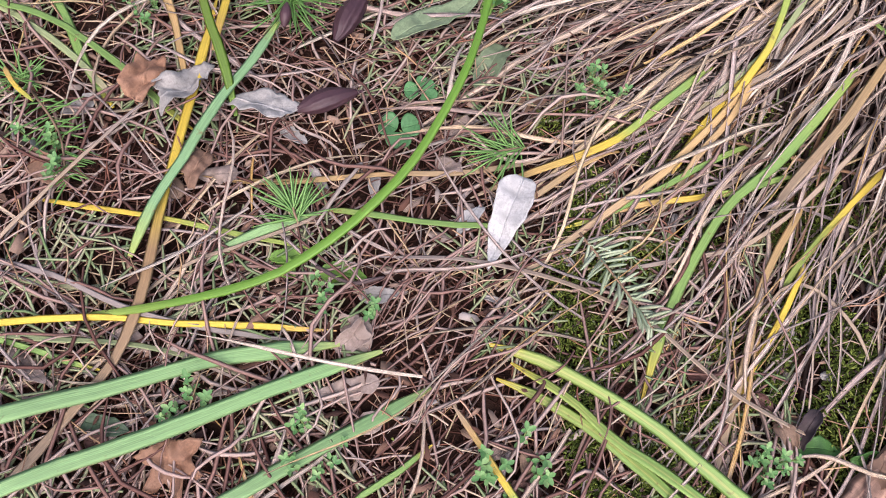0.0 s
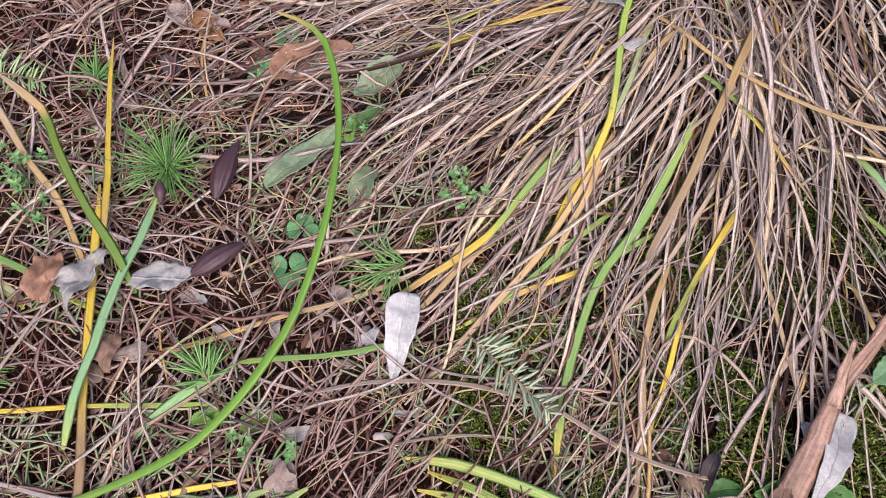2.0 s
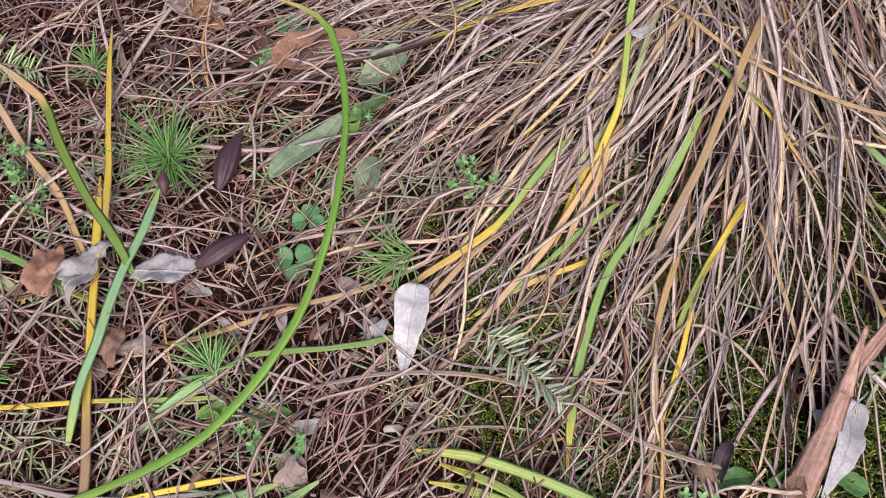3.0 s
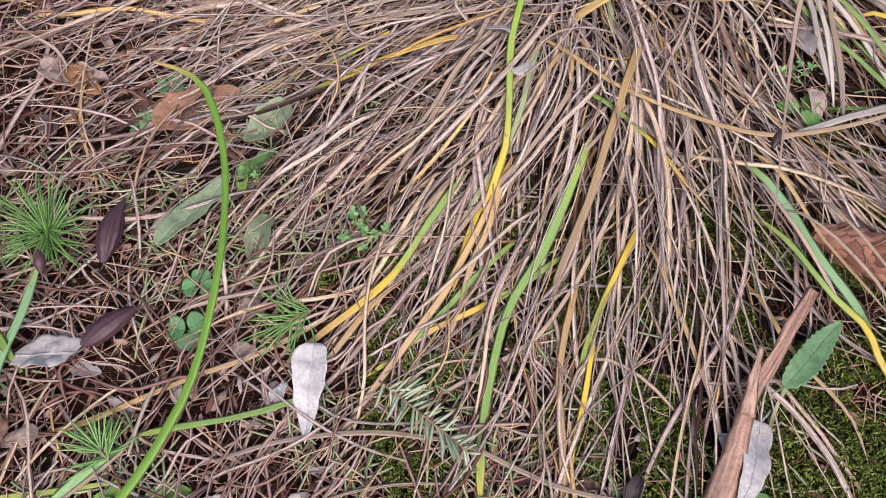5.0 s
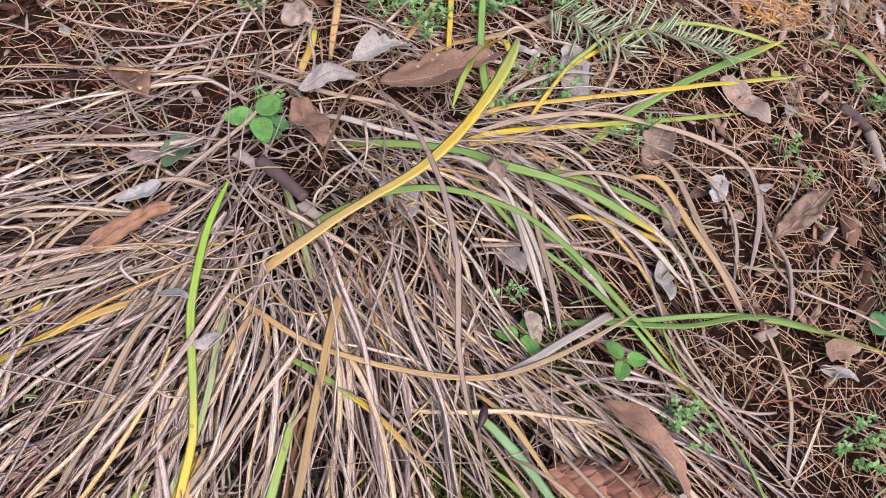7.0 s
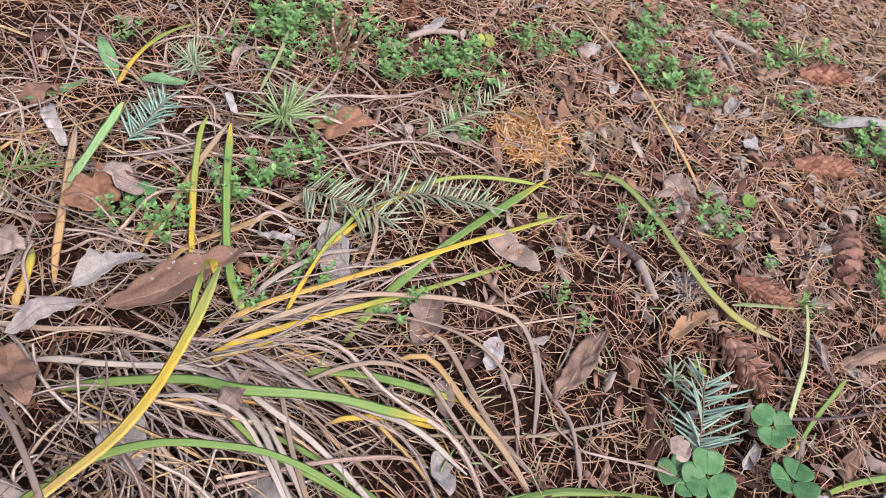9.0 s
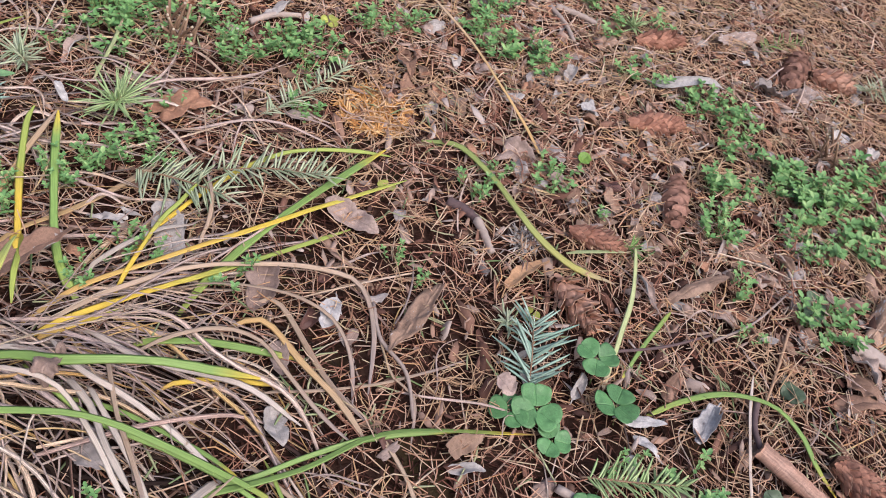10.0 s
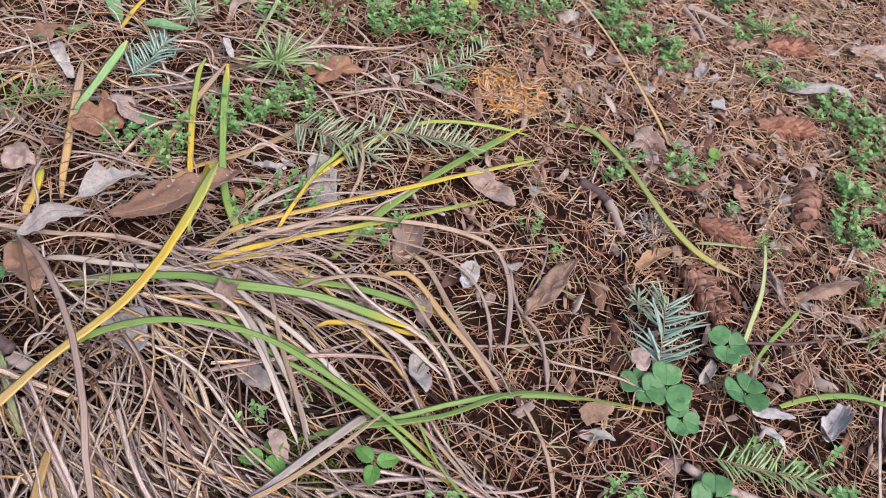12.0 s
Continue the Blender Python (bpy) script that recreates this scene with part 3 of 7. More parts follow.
def leaf(look_key, shape, a, b, width, curl, stalk=True):
    m, length = frame_along(a, b)
    V, Q, uv, rib = leaf_form(length, width, shape, curl, (), 0.03 if "green" in look_key or shape == "tailed" else 0.10)
    low = V[:, 2].min()
    V[:, 2] -= 0.7 * low
    rib[:, 2] -= 0.7 * low
    label = LEAF_LOOK[look_key][2] + {"lobed": ", lobed and ragged", "maple": ", deeply lobed", "scrap": ", torn", "toothed": ", with toothed edges"}.get(shape, "")
    me = mesh_of("leaf", V, Q, uv)
    ob = thing("leaf", me, LEAF[look_key], label, "leaf")
    if look_key in UNDERSIDE:
        me.materials.append(LEAF[UNDERSIDE[look_key]])
        sheet = 22 + 44 * 6 if shape in ("lobed", "maple", "scrap") else 25 * 14
        me.polygons.foreach_set("material_index", np.concatenate([np.zeros(sheet, np.int32), np.ones(sheet, np.int32), np.zeros(len(Q) - 2 * sheet, np.int32)]))
    ob.matrix_world = Matrix.Translation(a) @ m @ pose(0, 0, 0, rng.normal(0, 14), 0, 0)
    if stalk and width > 0.009 and rng.uniform() < 0.5:
        base = rib[0]
        end = base + np.array([-0.15 * length, rng.normal(0, 0.05) * length, -0.003])
        part("stalk", tube_mesh("stalk", [end, (base + end) / 2 + [0, 0, 0.001], base, rib[3]], 0.0006, 6, 0.8), LEAF[look_key], ob, "thin leaf stalk")
    return ob


def scale_mesh(pointed):
    """One woody cone scale of length 1 along x, broad, cupped and thick."""
    nu, nv = 4, 5
    v, u = np.linspace(0, 1, nv), np.linspace(-1, 1, nu + 1)
    w = np.array([0.35, 0.60, 0.72, 0.50, 0.05] if pointed else [0.4, 0.78, 0.95, 0.70, 0.12]) * (0.46 if pointed else 0.66)
    U, Vv = np.meshgrid(u, v)
    x = Vv - (0.0 if pointed else 0.10) * U**2 * Vv
    y = U * w[:, None]
    z = 0.16 * (1 - U**2) * np.sin(Vv * 2.6) + 0.10 * Vv**2
    top = np.stack([x, y, z], -1).reshape(-1, 3)
    bot = top - np.array([0, 0, 0.045 if pointed else 0.05])
    idx = np.arange(nv * (nu + 1)).reshape(nv, nu + 1)
    q = np.stack([idx[:-1, :-1], idx[1:, :-1], idx[1:, 1:], idx[:-1, 1:]], -1).reshape(-1, 4)
    rim = np.concatenate([idx[:, 0], idx[-1, 1:], idx[-2::-1, -1], idx[0, -2:0:-1]])
    nr = np.roll(rim, -1)
    off = idx.size
    q = np.concatenate([q[:, ::-1], q + off, np.stack([rim, rim + off, nr + off, nr], 1)])
    me = mesh_of("scale", np.concatenate([top, bot]), q)
    me.polygons.foreach_set("material_index", np.concatenate([np.zeros(len(q) - len(rim), np.int32), np.ones(len(rim), np.int32)]))
    return me


SCALES = {}
CONE_LABEL = {"closed": "brown fir cone with tight scales lying on the needles", "ragged": "reddish brown cone with ragged scales on the litter",
              "open": "dark brown cone with open spreading scales on the litter"}


def cone(style, a, b, width):
    m, length = frame_along(a, b)
    c = empty_thing("fir_cone", (0, 0, 0), CONE_LABEL[style], "cone", "cones on the litter")
    lift = max(0.0, 0.42 * width - min(a[2], b[2]))
    c.matrix_world = Matrix.Translation((a[0], a[1], a[2] + lift)) @ m
    n = 12
    s = np.linspace(0, 1, n)
    width *= {"closed": 0.70, "ragged": 0.72, "open": 0.52}[style]
    fat = {"closed": 0.36, "ragged": 0.30, "open": 0.18}[style] * width
    rad = fat * np.sin(np.pi * np.clip(s, 0.06, 0.97) ** 0.75) ** 0.7
    P = np.stack([s * length, 0 * s, 0 * s], 1)
    V, Q, uv = ribbons(P[None], 2 * rad[None], ROUND)
    part("core", mesh_of("core", V, Q, uv), CONE_CORE, c)
    if style not in SCALES:
        SCALES[style] = scale_mesh(style != "open")
        SCALES[style].materials.append(CONE[style])
        SCALES[style].materials.append(CONE_RIM)
    count = {"closed": 130, "ragged": 84, "open": 36}[style]
    for k in range(count):
        u = (k + 0.5) / count
        r = width / 2 * math.sin(math.pi * min(0.96, max(0.08, u)) ** 0.72) ** 0.75
        ang = k * 2.39996
        tilt = {"closed": 22, "ragged": 30, "open": 54}[style] + rng.normal(0, {"closed": 13, "ragged": 13, "open": 8}[style])
        size = {"closed": 0.175, "ragged": 0.215, "open": 0.165}[style] * length * (0.65 + 0.5 * math.sin(math.pi * u))
        start = r * {"closed": 0.70, "ragged": 0.62, "open": 0.32}[style]
        ob = part("scale", SCALES[style], None, c)
        ob.matrix_local = Matrix.Rotation(ang, 4, "X") @ Matrix.Translation((u * length * 0.9, 0, start)) @ Matrix.Rotation(radians(-tilt), 4, "Y") @ Matrix.Diagonal((size, size * rng.uniform(0.95, 1.25), size, 1))
    return c


def needle_mesh():
    P = np.array([[0, 0, 0], [0.35, 0, 0.03], [0.7, 0, 0.035], [1, 0, 0.0]], float)
    V, Q, uv = ribbons(P[None], np.array([[0.06, 0.095, 0.09, 0.03]]), DIAMOND)
    return mesh_of("needle", V, Q, uv)


NEEDLE = {}
NEEDLE_WIDTH = {"blue": 0.023, "pale": 0.021, "green": 0.020, "fresh": 0.012}
SPRIG_LABEL = {"blue": "bluish green fresh conifer sprig on the litter", "pale": "pale grey-green fallen fir sprig with flat needles",
               "green": "light green tuft of conifer needles", "fresh": "deep green fallen conifer sprig with soft needles"}


def sprig(look_key, style, a, b, reach, count):
    m, length = frame_along(a, b)
    c = empty_thing("conifer_sprig", (0, 0, 0), SPRIG_LABEL[look_key], "sprig", "conifer sprigs")
    c.matrix_world = Matrix.Translation(a) @ m
    bend = rng.normal(0, 0.06) * length
    axis = [(-0.05 * length, 0, 0), (0.5 * length, bend, 0.002), (length, 0, 0.001)]
    part("twig", tube_mesh("twig", axis, 0.0008, 9, 0.6), TWIG, c, "thin brown twig")
    if look_key not in NEEDLE:
        NEEDLE[look_key] = needle_mesh()
        NEEDLE[look_key].materials.append(SPRIG[look_key])
    for k in range(count):
        u = (k + rng.uniform(0, 1)) / count
        size = reach * rng.uniform(0.55, 1.1)
        if style == "flat" and rng.uniform() < 0.15:
            continue
        if style == "flat":
            side = 1 if k % 2 else -1
            yaw, lift, size = side * rng.normal(64 - 26 * u**3, 13), rng.normal(20, 20), size * rng.uniform(0.7, 1.2) * (1.0 - 0.35 * u**4)
            at_x = u
        elif style == "star":
            yaw, lift = rng.uniform(0, 360), rng.choice([rng.uniform(0, 25), rng.uniform(10, 65)])
            at_x = rng.uniform(0.4, 1.0)
        else:
            yaw, lift = (1 if k % 2 else -1) * abs(rng.normal(52 * (1 - 0.5 * u**3), 22)), rng.uniform(-4, 30)
            at_x = u
            size *= 0.95
        ob = part("needle", NEEDLE[look_key], None, c)
        ob.matrix_local = Matrix.Translation((at_x * length, bend * 4 * at_x * (1 - at_x), 0.001)) @ pose(0, 0, 0, rng.normal(0, 20), -lift, yaw) @ Matrix.Diagonal((size, NEEDLE_WIDTH[look_key], NEEDLE_WIDTH[look_key], 1))
    return c


def trefoil(place, reach, kind, turn, height):
    reach = 0.95 * reach
    shape = "toothed" if kind == "strawberry" else "heart"
    c = empty_thing("trefoil_plant", (place[0], place[1], place[2]), LEAF_LOOK[kind][2], "clover" if kind != "strawberry" else "strawberry", "three-part leaves")
    foot = np.array([rng.normal(0, 0.006), -0.008, soil_z(place[0], place[1]) - place[2]])
    part("stalk", tube_mesh("stalk", [foot, foot * 0.5 + [0.002, 0, 0.002], (0, 0, 0)], 0.0006, 6, 0.8), HERB_STEM, c, "thin green stalk")
    tilt = (rng.normal(-4, 5), rng.normal(0, 5))
    for k in range(3):
        V, Q, uv, _ = leaf_sheet(reach * 0.98, reach * (0.80 if shape == "toothed" else 1.42), shape, 0.16, 0.0004, 10, 20)
        ob = part("leaflet", mesh_of("leaflet", V, Q, uv), LEAF[kind], c)
        ob.matrix_local = pose(0, 0, 0, *tilt, 0) @ pose(0, 0, 0, 0, -rng.uniform(-2, 8), math.degrees(turn) + 120 * k + rng.normal(0, 6)) @ Matrix.Translation((0.0015, 0, 0))
    return c


def herb(place, reach, count):
    """A low plant with many short stems that bear pairs of small leaves."""
    c = empty_thing("herb_plant", place, "small green herb with tiny paired leaves on thin stems", "herb", "small green herbs")
    stems, LV, LQ = [], [], []
    count = max(3, int(count * 0.85))
    size = float(np.clip(reach * 0.25, 0.0036, 0.0090))
    outline = np.array([(0, 0, 0), (0.35, 0.27, 0.09), (0.75, 0.24, 0.10), (1, 0, 0.02), (0.75, -0.24, 0.10), (0.35, -0.27, 0.09), (0.5, 0, -0.03)])
    for k in range(count):
        a, r = rng.uniform(0, TAU), reach * math.sqrt(rng.uniform(0, 1)) * 1.15
        foot = np.array([0.6 * r * math.cos(a), 0.6 * r * math.sin(a), 0.0])
        tip = np.array([r * math.cos(a), r * math.sin(a), rng.uniform(0.012, 0.028)])
        S = splined([foot, (foot + tip) / 2 + [0, 0, 0.004], tip], 6)
        stems.append(S)
        for j in range(2, 6):
            for side in (0, 1, 0.5, 1.5) if j == 5 else (0, 1):
                yaw = math.degrees(a) + 80 * j + 180 * side + rng.normal(0, 15)
                mm = np.array(pose(*S[j], 0, -rng.uniform(0, 35), yaw))
                s = size * rng.uniform(0.7, 1.25)
                base = len(LV) * 7
                LV.append((outline * s) @ mm[:3, :3].T + mm[:3, 3])
                LQ += [(base + i, base + 6, base + (i + 1) % 6) for i in range(6)]
    LQ = np.array(LQ)
    tagged(part("foliage", mesh_of("foliage", np.vstack(LV), np.zeros((0, 4)), None, LQ), HERB, c, "tiny green leaves"), kind="stuff")
    V, Q, uv = ribbons(np.array(stems), np.full((count, 6), 0.0009), DIAMOND)
    tagged(part("greenery", mesh_of("greenery", V, Q, uv), HERB_STEM, c, "thin pale green stems"), kind="stuff")
    return c


def stick(width, *args):
    points, tone = args[:-1], args[-1]
    label = {"dark": "dark brown piece of dead branch on the ground", "grey": "grey weathered twig on the litter", "pale": "pale bleached broken twig on the litter", "white": "whitish weathered curved stick on the litter",
             "tan": "tan dry stem fragment on the litter"}[tone]
    return thing("twig", tube_mesh("twig", points, width / 2, 18, 0.75, 0.07), STICK[tone], label, "twig")


def bark_like(name, width, points, section, material, label, taper=1.0, ragged=0.05):
    n = 20
    P = splined(points, n)
    w = width * np.linspace(1, taper, n) * (1 + 0.08 * np.sin(np.linspace(0, 7, n)) + rng.normal(0, ragged, n))
    V, Q, uv = ribbons(P[None], w[None], section)
    V = V + rng.normal(0, 0.025 * width, V.shape)
    m = len(section)
    caps = [list(range(m)), list(range((n - 1) * m, n * m))]
    tris = [(c[0], c[i], c[i + 1]) for c in caps for i in range(1, m - 1)]
    return thing(name, mesh_of(name, V, Q, uv, tris, False), material, label, name.replace("_", " "))


def bark_roll(width, *points):
    arc = np.linspace(-2.3, 2.3, 10)
    sec = [(math.sin(a), math.cos(a) * 0.8) for a in arc] + [(0.8 * math.sin(a), 0.62 * math.cos(a)) for a in arc[::-1]]
    return bark_like("bark", width, points, sec, BARK, "curled roll of reddish brown bark on the litter")


def bark_strip(width, spur, *points):
    """A flat ragged strip that narrows upwards and splits off one splinter."""
    sec = [(-1, 0.1), (-0.6, 0.30), (0, 0.22), (0.5, 0.32), (1, 0.1), (0.4, -0.05), (-0.5, -0.08)]
    strip = bark_like("bark", width, points, sec, BARK, "rough forked strip of brown bark beside the grass", 0.30, 0.09)
    V, Q, uv, tris = tube(spur, width * 0.26, 12, 0.25, sec)
    part("splinter", mesh_of("splinter", V + rng.normal(0, 0.00025, V.shape), Q, uv, tris, False), BARK, strip)
    return strip


def wood_chip(width, *points):
    sec = [(-1, 0.0), (-0.7, 0.35), (0, 0.3), (0.7, 0.4), (1, 0.05), (0, -0.15)]
    return bark_like("wood_chip", width, points, sec, STICK["pale"], "splintered pale tan wood chip on the litter")


def pod(width, *points):
    """A spindle with nine even ribs, drawn out to a thin beak at one end and a stub at the other."""
    n = 22
    P = splined(points, n)
    s = np.linspace(0, 1, n)
    w = width * np.clip(np.sin(np.pi * np.clip(s * 1.02, 0.03, 0.99) ** 0.85) ** 0.75, 0.12, 1) * (1 + rng.normal(0, 0.02, n))
    sec = [(math.cos(a * TAU / 27) * (0.78, 1.0, 0.92)[a % 3], math.sin(a * TAU / 27) * 0.8 * (0.78, 1.0, 0.92)[a % 3]) for a in range(27)]
    V, Q, uv = ribbons(P[None], w[None], sec, 0.5 * s[None])
    return thing("seed_pod", mesh_of("seed_pod", V + rng.normal(0, 0.00012, V.shape), Q, uv, None, False), POD, "dark purplish ribbed seed pod on the litter", "seed pod", "seed pods")


def bud(width, *points):
    n = 10
    P = splined(points, n)
    w = width * np.clip(np.sin(np.pi * np.linspace(0.08, 0.95, n)), 0.1, 1)
    V, Q, uv = ribbons(P[None], w[None], ROUND)
    return part("bud", mesh_of("bud", V, Q, uv), POD, tussock, "dark withered bud")


def sedge(*points):
    """A thin dark stem that bears short brown spikelets along its upper half."""
    c = empty_thing("sedge", (0, 0, 0), "dry sedge stem with small brown spikelets over the tussock", "sedge", "dry sedge stems")
    part("stem", tube_mesh("stem", points, 0.0006, 14, 0.6), TWIG, c, "thin dark dry stem")
    S = splined(points, 30)
    for k in range(16):
        p = S[rng.integers(15, 30)]
        d = rng.normal(0, 1, 3) * [1, 1, 0.4]
        d *= rng.uniform(0.004, 0.007) / np.linalg.norm(d)
        off = rng.normal(0, 0.004, 3) * [1, 1, 0.4]
        me = tube_mesh("spikelet", [p + off - d / 2, p + off, p + off + d / 2], 0.0010, 5, 0.3)
        part("spikelet", me, CONE_CORE if k % 3 else TWIG, c)
    return c


def cut_stalks(place, reach):
    c = empty_thing("cut_stalks", place, "tuft of brown cut woody stalks with pale ends", "stalks", "cut stalks")
    for k in range(16):
        a = rng.uniform(0, TAU)
        lean = rng.uniform(0.25, 1.0) * reach
        tip = np.array([lean * math.cos(a), lean * math.sin(a), rng.uniform(0.018, 0.045)])
        foot = np.array([rng.normal(0, 0.25) * reach, rng.normal(0, 0.25) * reach, -0.002])
        st = part("stalk", tube_mesh("stalk", [foot, (foot + tip) / 2 + [0, 0, 0.002], tip], 0.0015, 6, 0.85), TWIG, c)
        d = (tip - foot) / np.linalg.norm(tip - foot)
        part("cut_end", tube_mesh("cut_end", [tip - d * 0.0003, tip + d * 0.0006, tip + d * 0.0009], 0.0013, 3, 0.9), CUT_END, st, "pale cut end")
    return c


def seed_fluff(place, reach):
    n = 260
    d = rng.normal(0, 1, (n, 3))
    d[:, 2] = np.abs(d[:, 2]) * 0.5
    d /= np.linalg.norm(d, axis=1, keepdims=True)
    start = np.array(place) + rng.normal(0, 0.4 * reach, (n, 3)) * [1, 1, 0.1] + [0, 0, 0.004]
    P = start[:, None] + d[:, None] * np.linspace(0, 1, 3)[None, :, None] * 0.008
    V, Q, uv = ribbons(P, np.full((n, 3), 0.0013), DIAMOND)
    mat = island_material("fluff", [(0.0, (0.05, 0.04, 0.04)), (0.35, (0.20, 0.17, 0.16)), (0.55, (0.60, 0.57, 0.54)), (1.0, (0.76, 0.73, 0.70))], 0.8)
    return thing("withered_flower", mesh_of("withered_flower", V, Q, uv), mat, "greyish white fluffy withered flower on the litter", "flower")


def orange_needles(place, reach):
    n = 460
    a, r = rng.uniform(0, TAU, n), reach * np.sqrt(rng.uniform(0, 1, n))
    c = np.array(place) + np.stack([r * np.cos(a), r * np.sin(a), rng.uniform(0.001, 0.006, n)], 1)
    P = scattered(c, rng.uniform(0.011, 0.020, n), 0.25)
    V, Q, uv = ribbons(P, np.tile([0.0016, 0.0023, 0.0012], (n, 1)), DIAMOND)
    return thing("needle_heap", mesh_of("needle_heap", V, Q, uv), ORANGE_NEEDLES, "patch of bright orange dead needles on the litter", "needles", "", "stuff")


def scattered(centres, lengths, tilt, k=3, bend=0.08):
    """Short bent lines about the centres, in any direction."""
    n = len(centres)
    yaw = rng.uniform(0, TAU, n)
    el = rng.normal(0, tilt, n)
    d = np.stack([np.cos(yaw) * np.cos(el), np.sin(yaw) * np.cos(el), np.sin(el)], 1)
    side = np.stack([-np.sin(yaw), np.cos(yaw), 0 * yaw], 1) * rng.normal(0, bend, n)[:, None] + np.array([0, 0, 1]) * np.abs(rng.normal(0, bend / 2, n))[:, None]
    s = np.linspace(-0.5, 0.5, k)
    return centres[:, None] + (d[:, None] * s[None, :, None] + side[:, None] * (0.25 - s**2)[None, :, None] * 2) * lengths[:, None, None]


# ---- ground ----
def build_ground():
    near_x, near_y = np.linspace(-0.6, 2.2, 225), np.linspace(-0.7, 1.5, 177)
    xs = np.concatenate([[-60, -15, -4, -1.5], near_x, [3.5, 7, 18, 60]])
    ys = np.concatenate([[-60, -15, -4, -1.6], near_y, [2.4, 5, 16, 60]])
    X, Y = np.meshgrid(xs, ys)
    Z = soil_z(X, Y)
    bumps = np.array([noise.fractal(Vector((x * 14, y * 14, 0)), 1.0, 2.0, 4) for x, y in zip(X.ravel(), Y.ravel())]).reshape(X.shape)
    Z = Z + 0.0022 * np.clip(bumps, -1.2, 1.2) - 0.002
    idx = np.arange(X.size).reshape(X.shape)
    q = np.stack([idx[:-1, :-1], idx[:-1, 1:], idx[1:, 1:], idx[1:, :-1]], -1)
    return thing("ground", mesh_of("ground", np.stack([X, Y, Z], -1), q), SOIL, "dark brown humus soil with mossy patches under litter", "ground", "", "structure")


build_ground()


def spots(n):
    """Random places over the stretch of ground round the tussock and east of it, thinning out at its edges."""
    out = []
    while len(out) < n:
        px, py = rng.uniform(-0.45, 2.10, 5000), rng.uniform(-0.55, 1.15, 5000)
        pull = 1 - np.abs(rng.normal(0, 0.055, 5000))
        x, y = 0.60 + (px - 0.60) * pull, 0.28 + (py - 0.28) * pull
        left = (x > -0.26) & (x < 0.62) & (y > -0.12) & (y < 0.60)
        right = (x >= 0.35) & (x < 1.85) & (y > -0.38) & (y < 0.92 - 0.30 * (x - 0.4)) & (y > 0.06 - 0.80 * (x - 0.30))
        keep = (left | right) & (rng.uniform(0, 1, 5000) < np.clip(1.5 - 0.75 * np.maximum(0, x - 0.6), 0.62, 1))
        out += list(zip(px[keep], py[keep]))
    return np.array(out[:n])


# ---- the large tussock: an untidy skirt of dry leaves round one crown ----
tussock = empty_thing("grass_tussock", (0, 0, 0), "large tussock of dry tan grass with some green and yellow blades", "grass", "grass tussocks")
tussock_west = empty_thing("grass_tussock", (0, 0, 0), "tussock of broad green blades reaching over the litter", "grass", "grass tussocks")
tussock_south = empty_thing("grass_tussock", (0, 0, 0), "tussock of green blades with yellow midribs", "grass", "grass tussocks")
lone_grass = empty_thing("grass_plant", (0, 0, 0), "sparse single grass blades on the needle litter", "grass")
CROWN = np.array([0.325, 0.275])


# how the dry leaves lie: place and direction in degrees
LIE_WEST = [(0.247, 0.377, 165), (0.10, 0.41, 177), (0.21, 0.31, 184), (0.09, 0.32, 181), (0.14, 0.27, 199), (0.20, 0.25, 200), (0.09, 0.18, 206), (0.21, 0.20, 220),
            (0.13, 0.13, 222), (0.235, 0.18, 231), (0.20, 0.09, 239), (0.28, 0.18, 242), (0.25, 0.07, 241), (0.325, 0.165, 252), (0.29, 0.05, 247), (0.30, 0.43, 172)]
LIE_EAST = [(0.39, 0.18, 281), (0.37, 0.05, 262), (0.35, 0.24, 262), (0.44, 0.10, 288), (0.41, 0.21, 271), (0.41, 0.28, 300), (0.47, 0.18, 290), (0.45, 0.31, 314),
            (0.52, 0.23, 306), (0.53, 0.31, 326), (0.51, 0.15, 280), (0.61, 0.25, 318), (0.60, 0.17, 258), (0.55, 0.12, 255)]
LIE = np.array(LIE_WEST + LIE_EAST)


def lie(x, y):
    """The direction in which the dry leaves lie at each place, in radians."""
    w = 1 / ((x[:, None] - LIE[:, 0]) ** 2 + (y[:, None] - LIE[:, 1]) ** 2 + 0.0004) ** 2
    a = np.radians(LIE[:, 2])
    return np.arctan2(w @ np.sin(a), w @ np.cos(a))


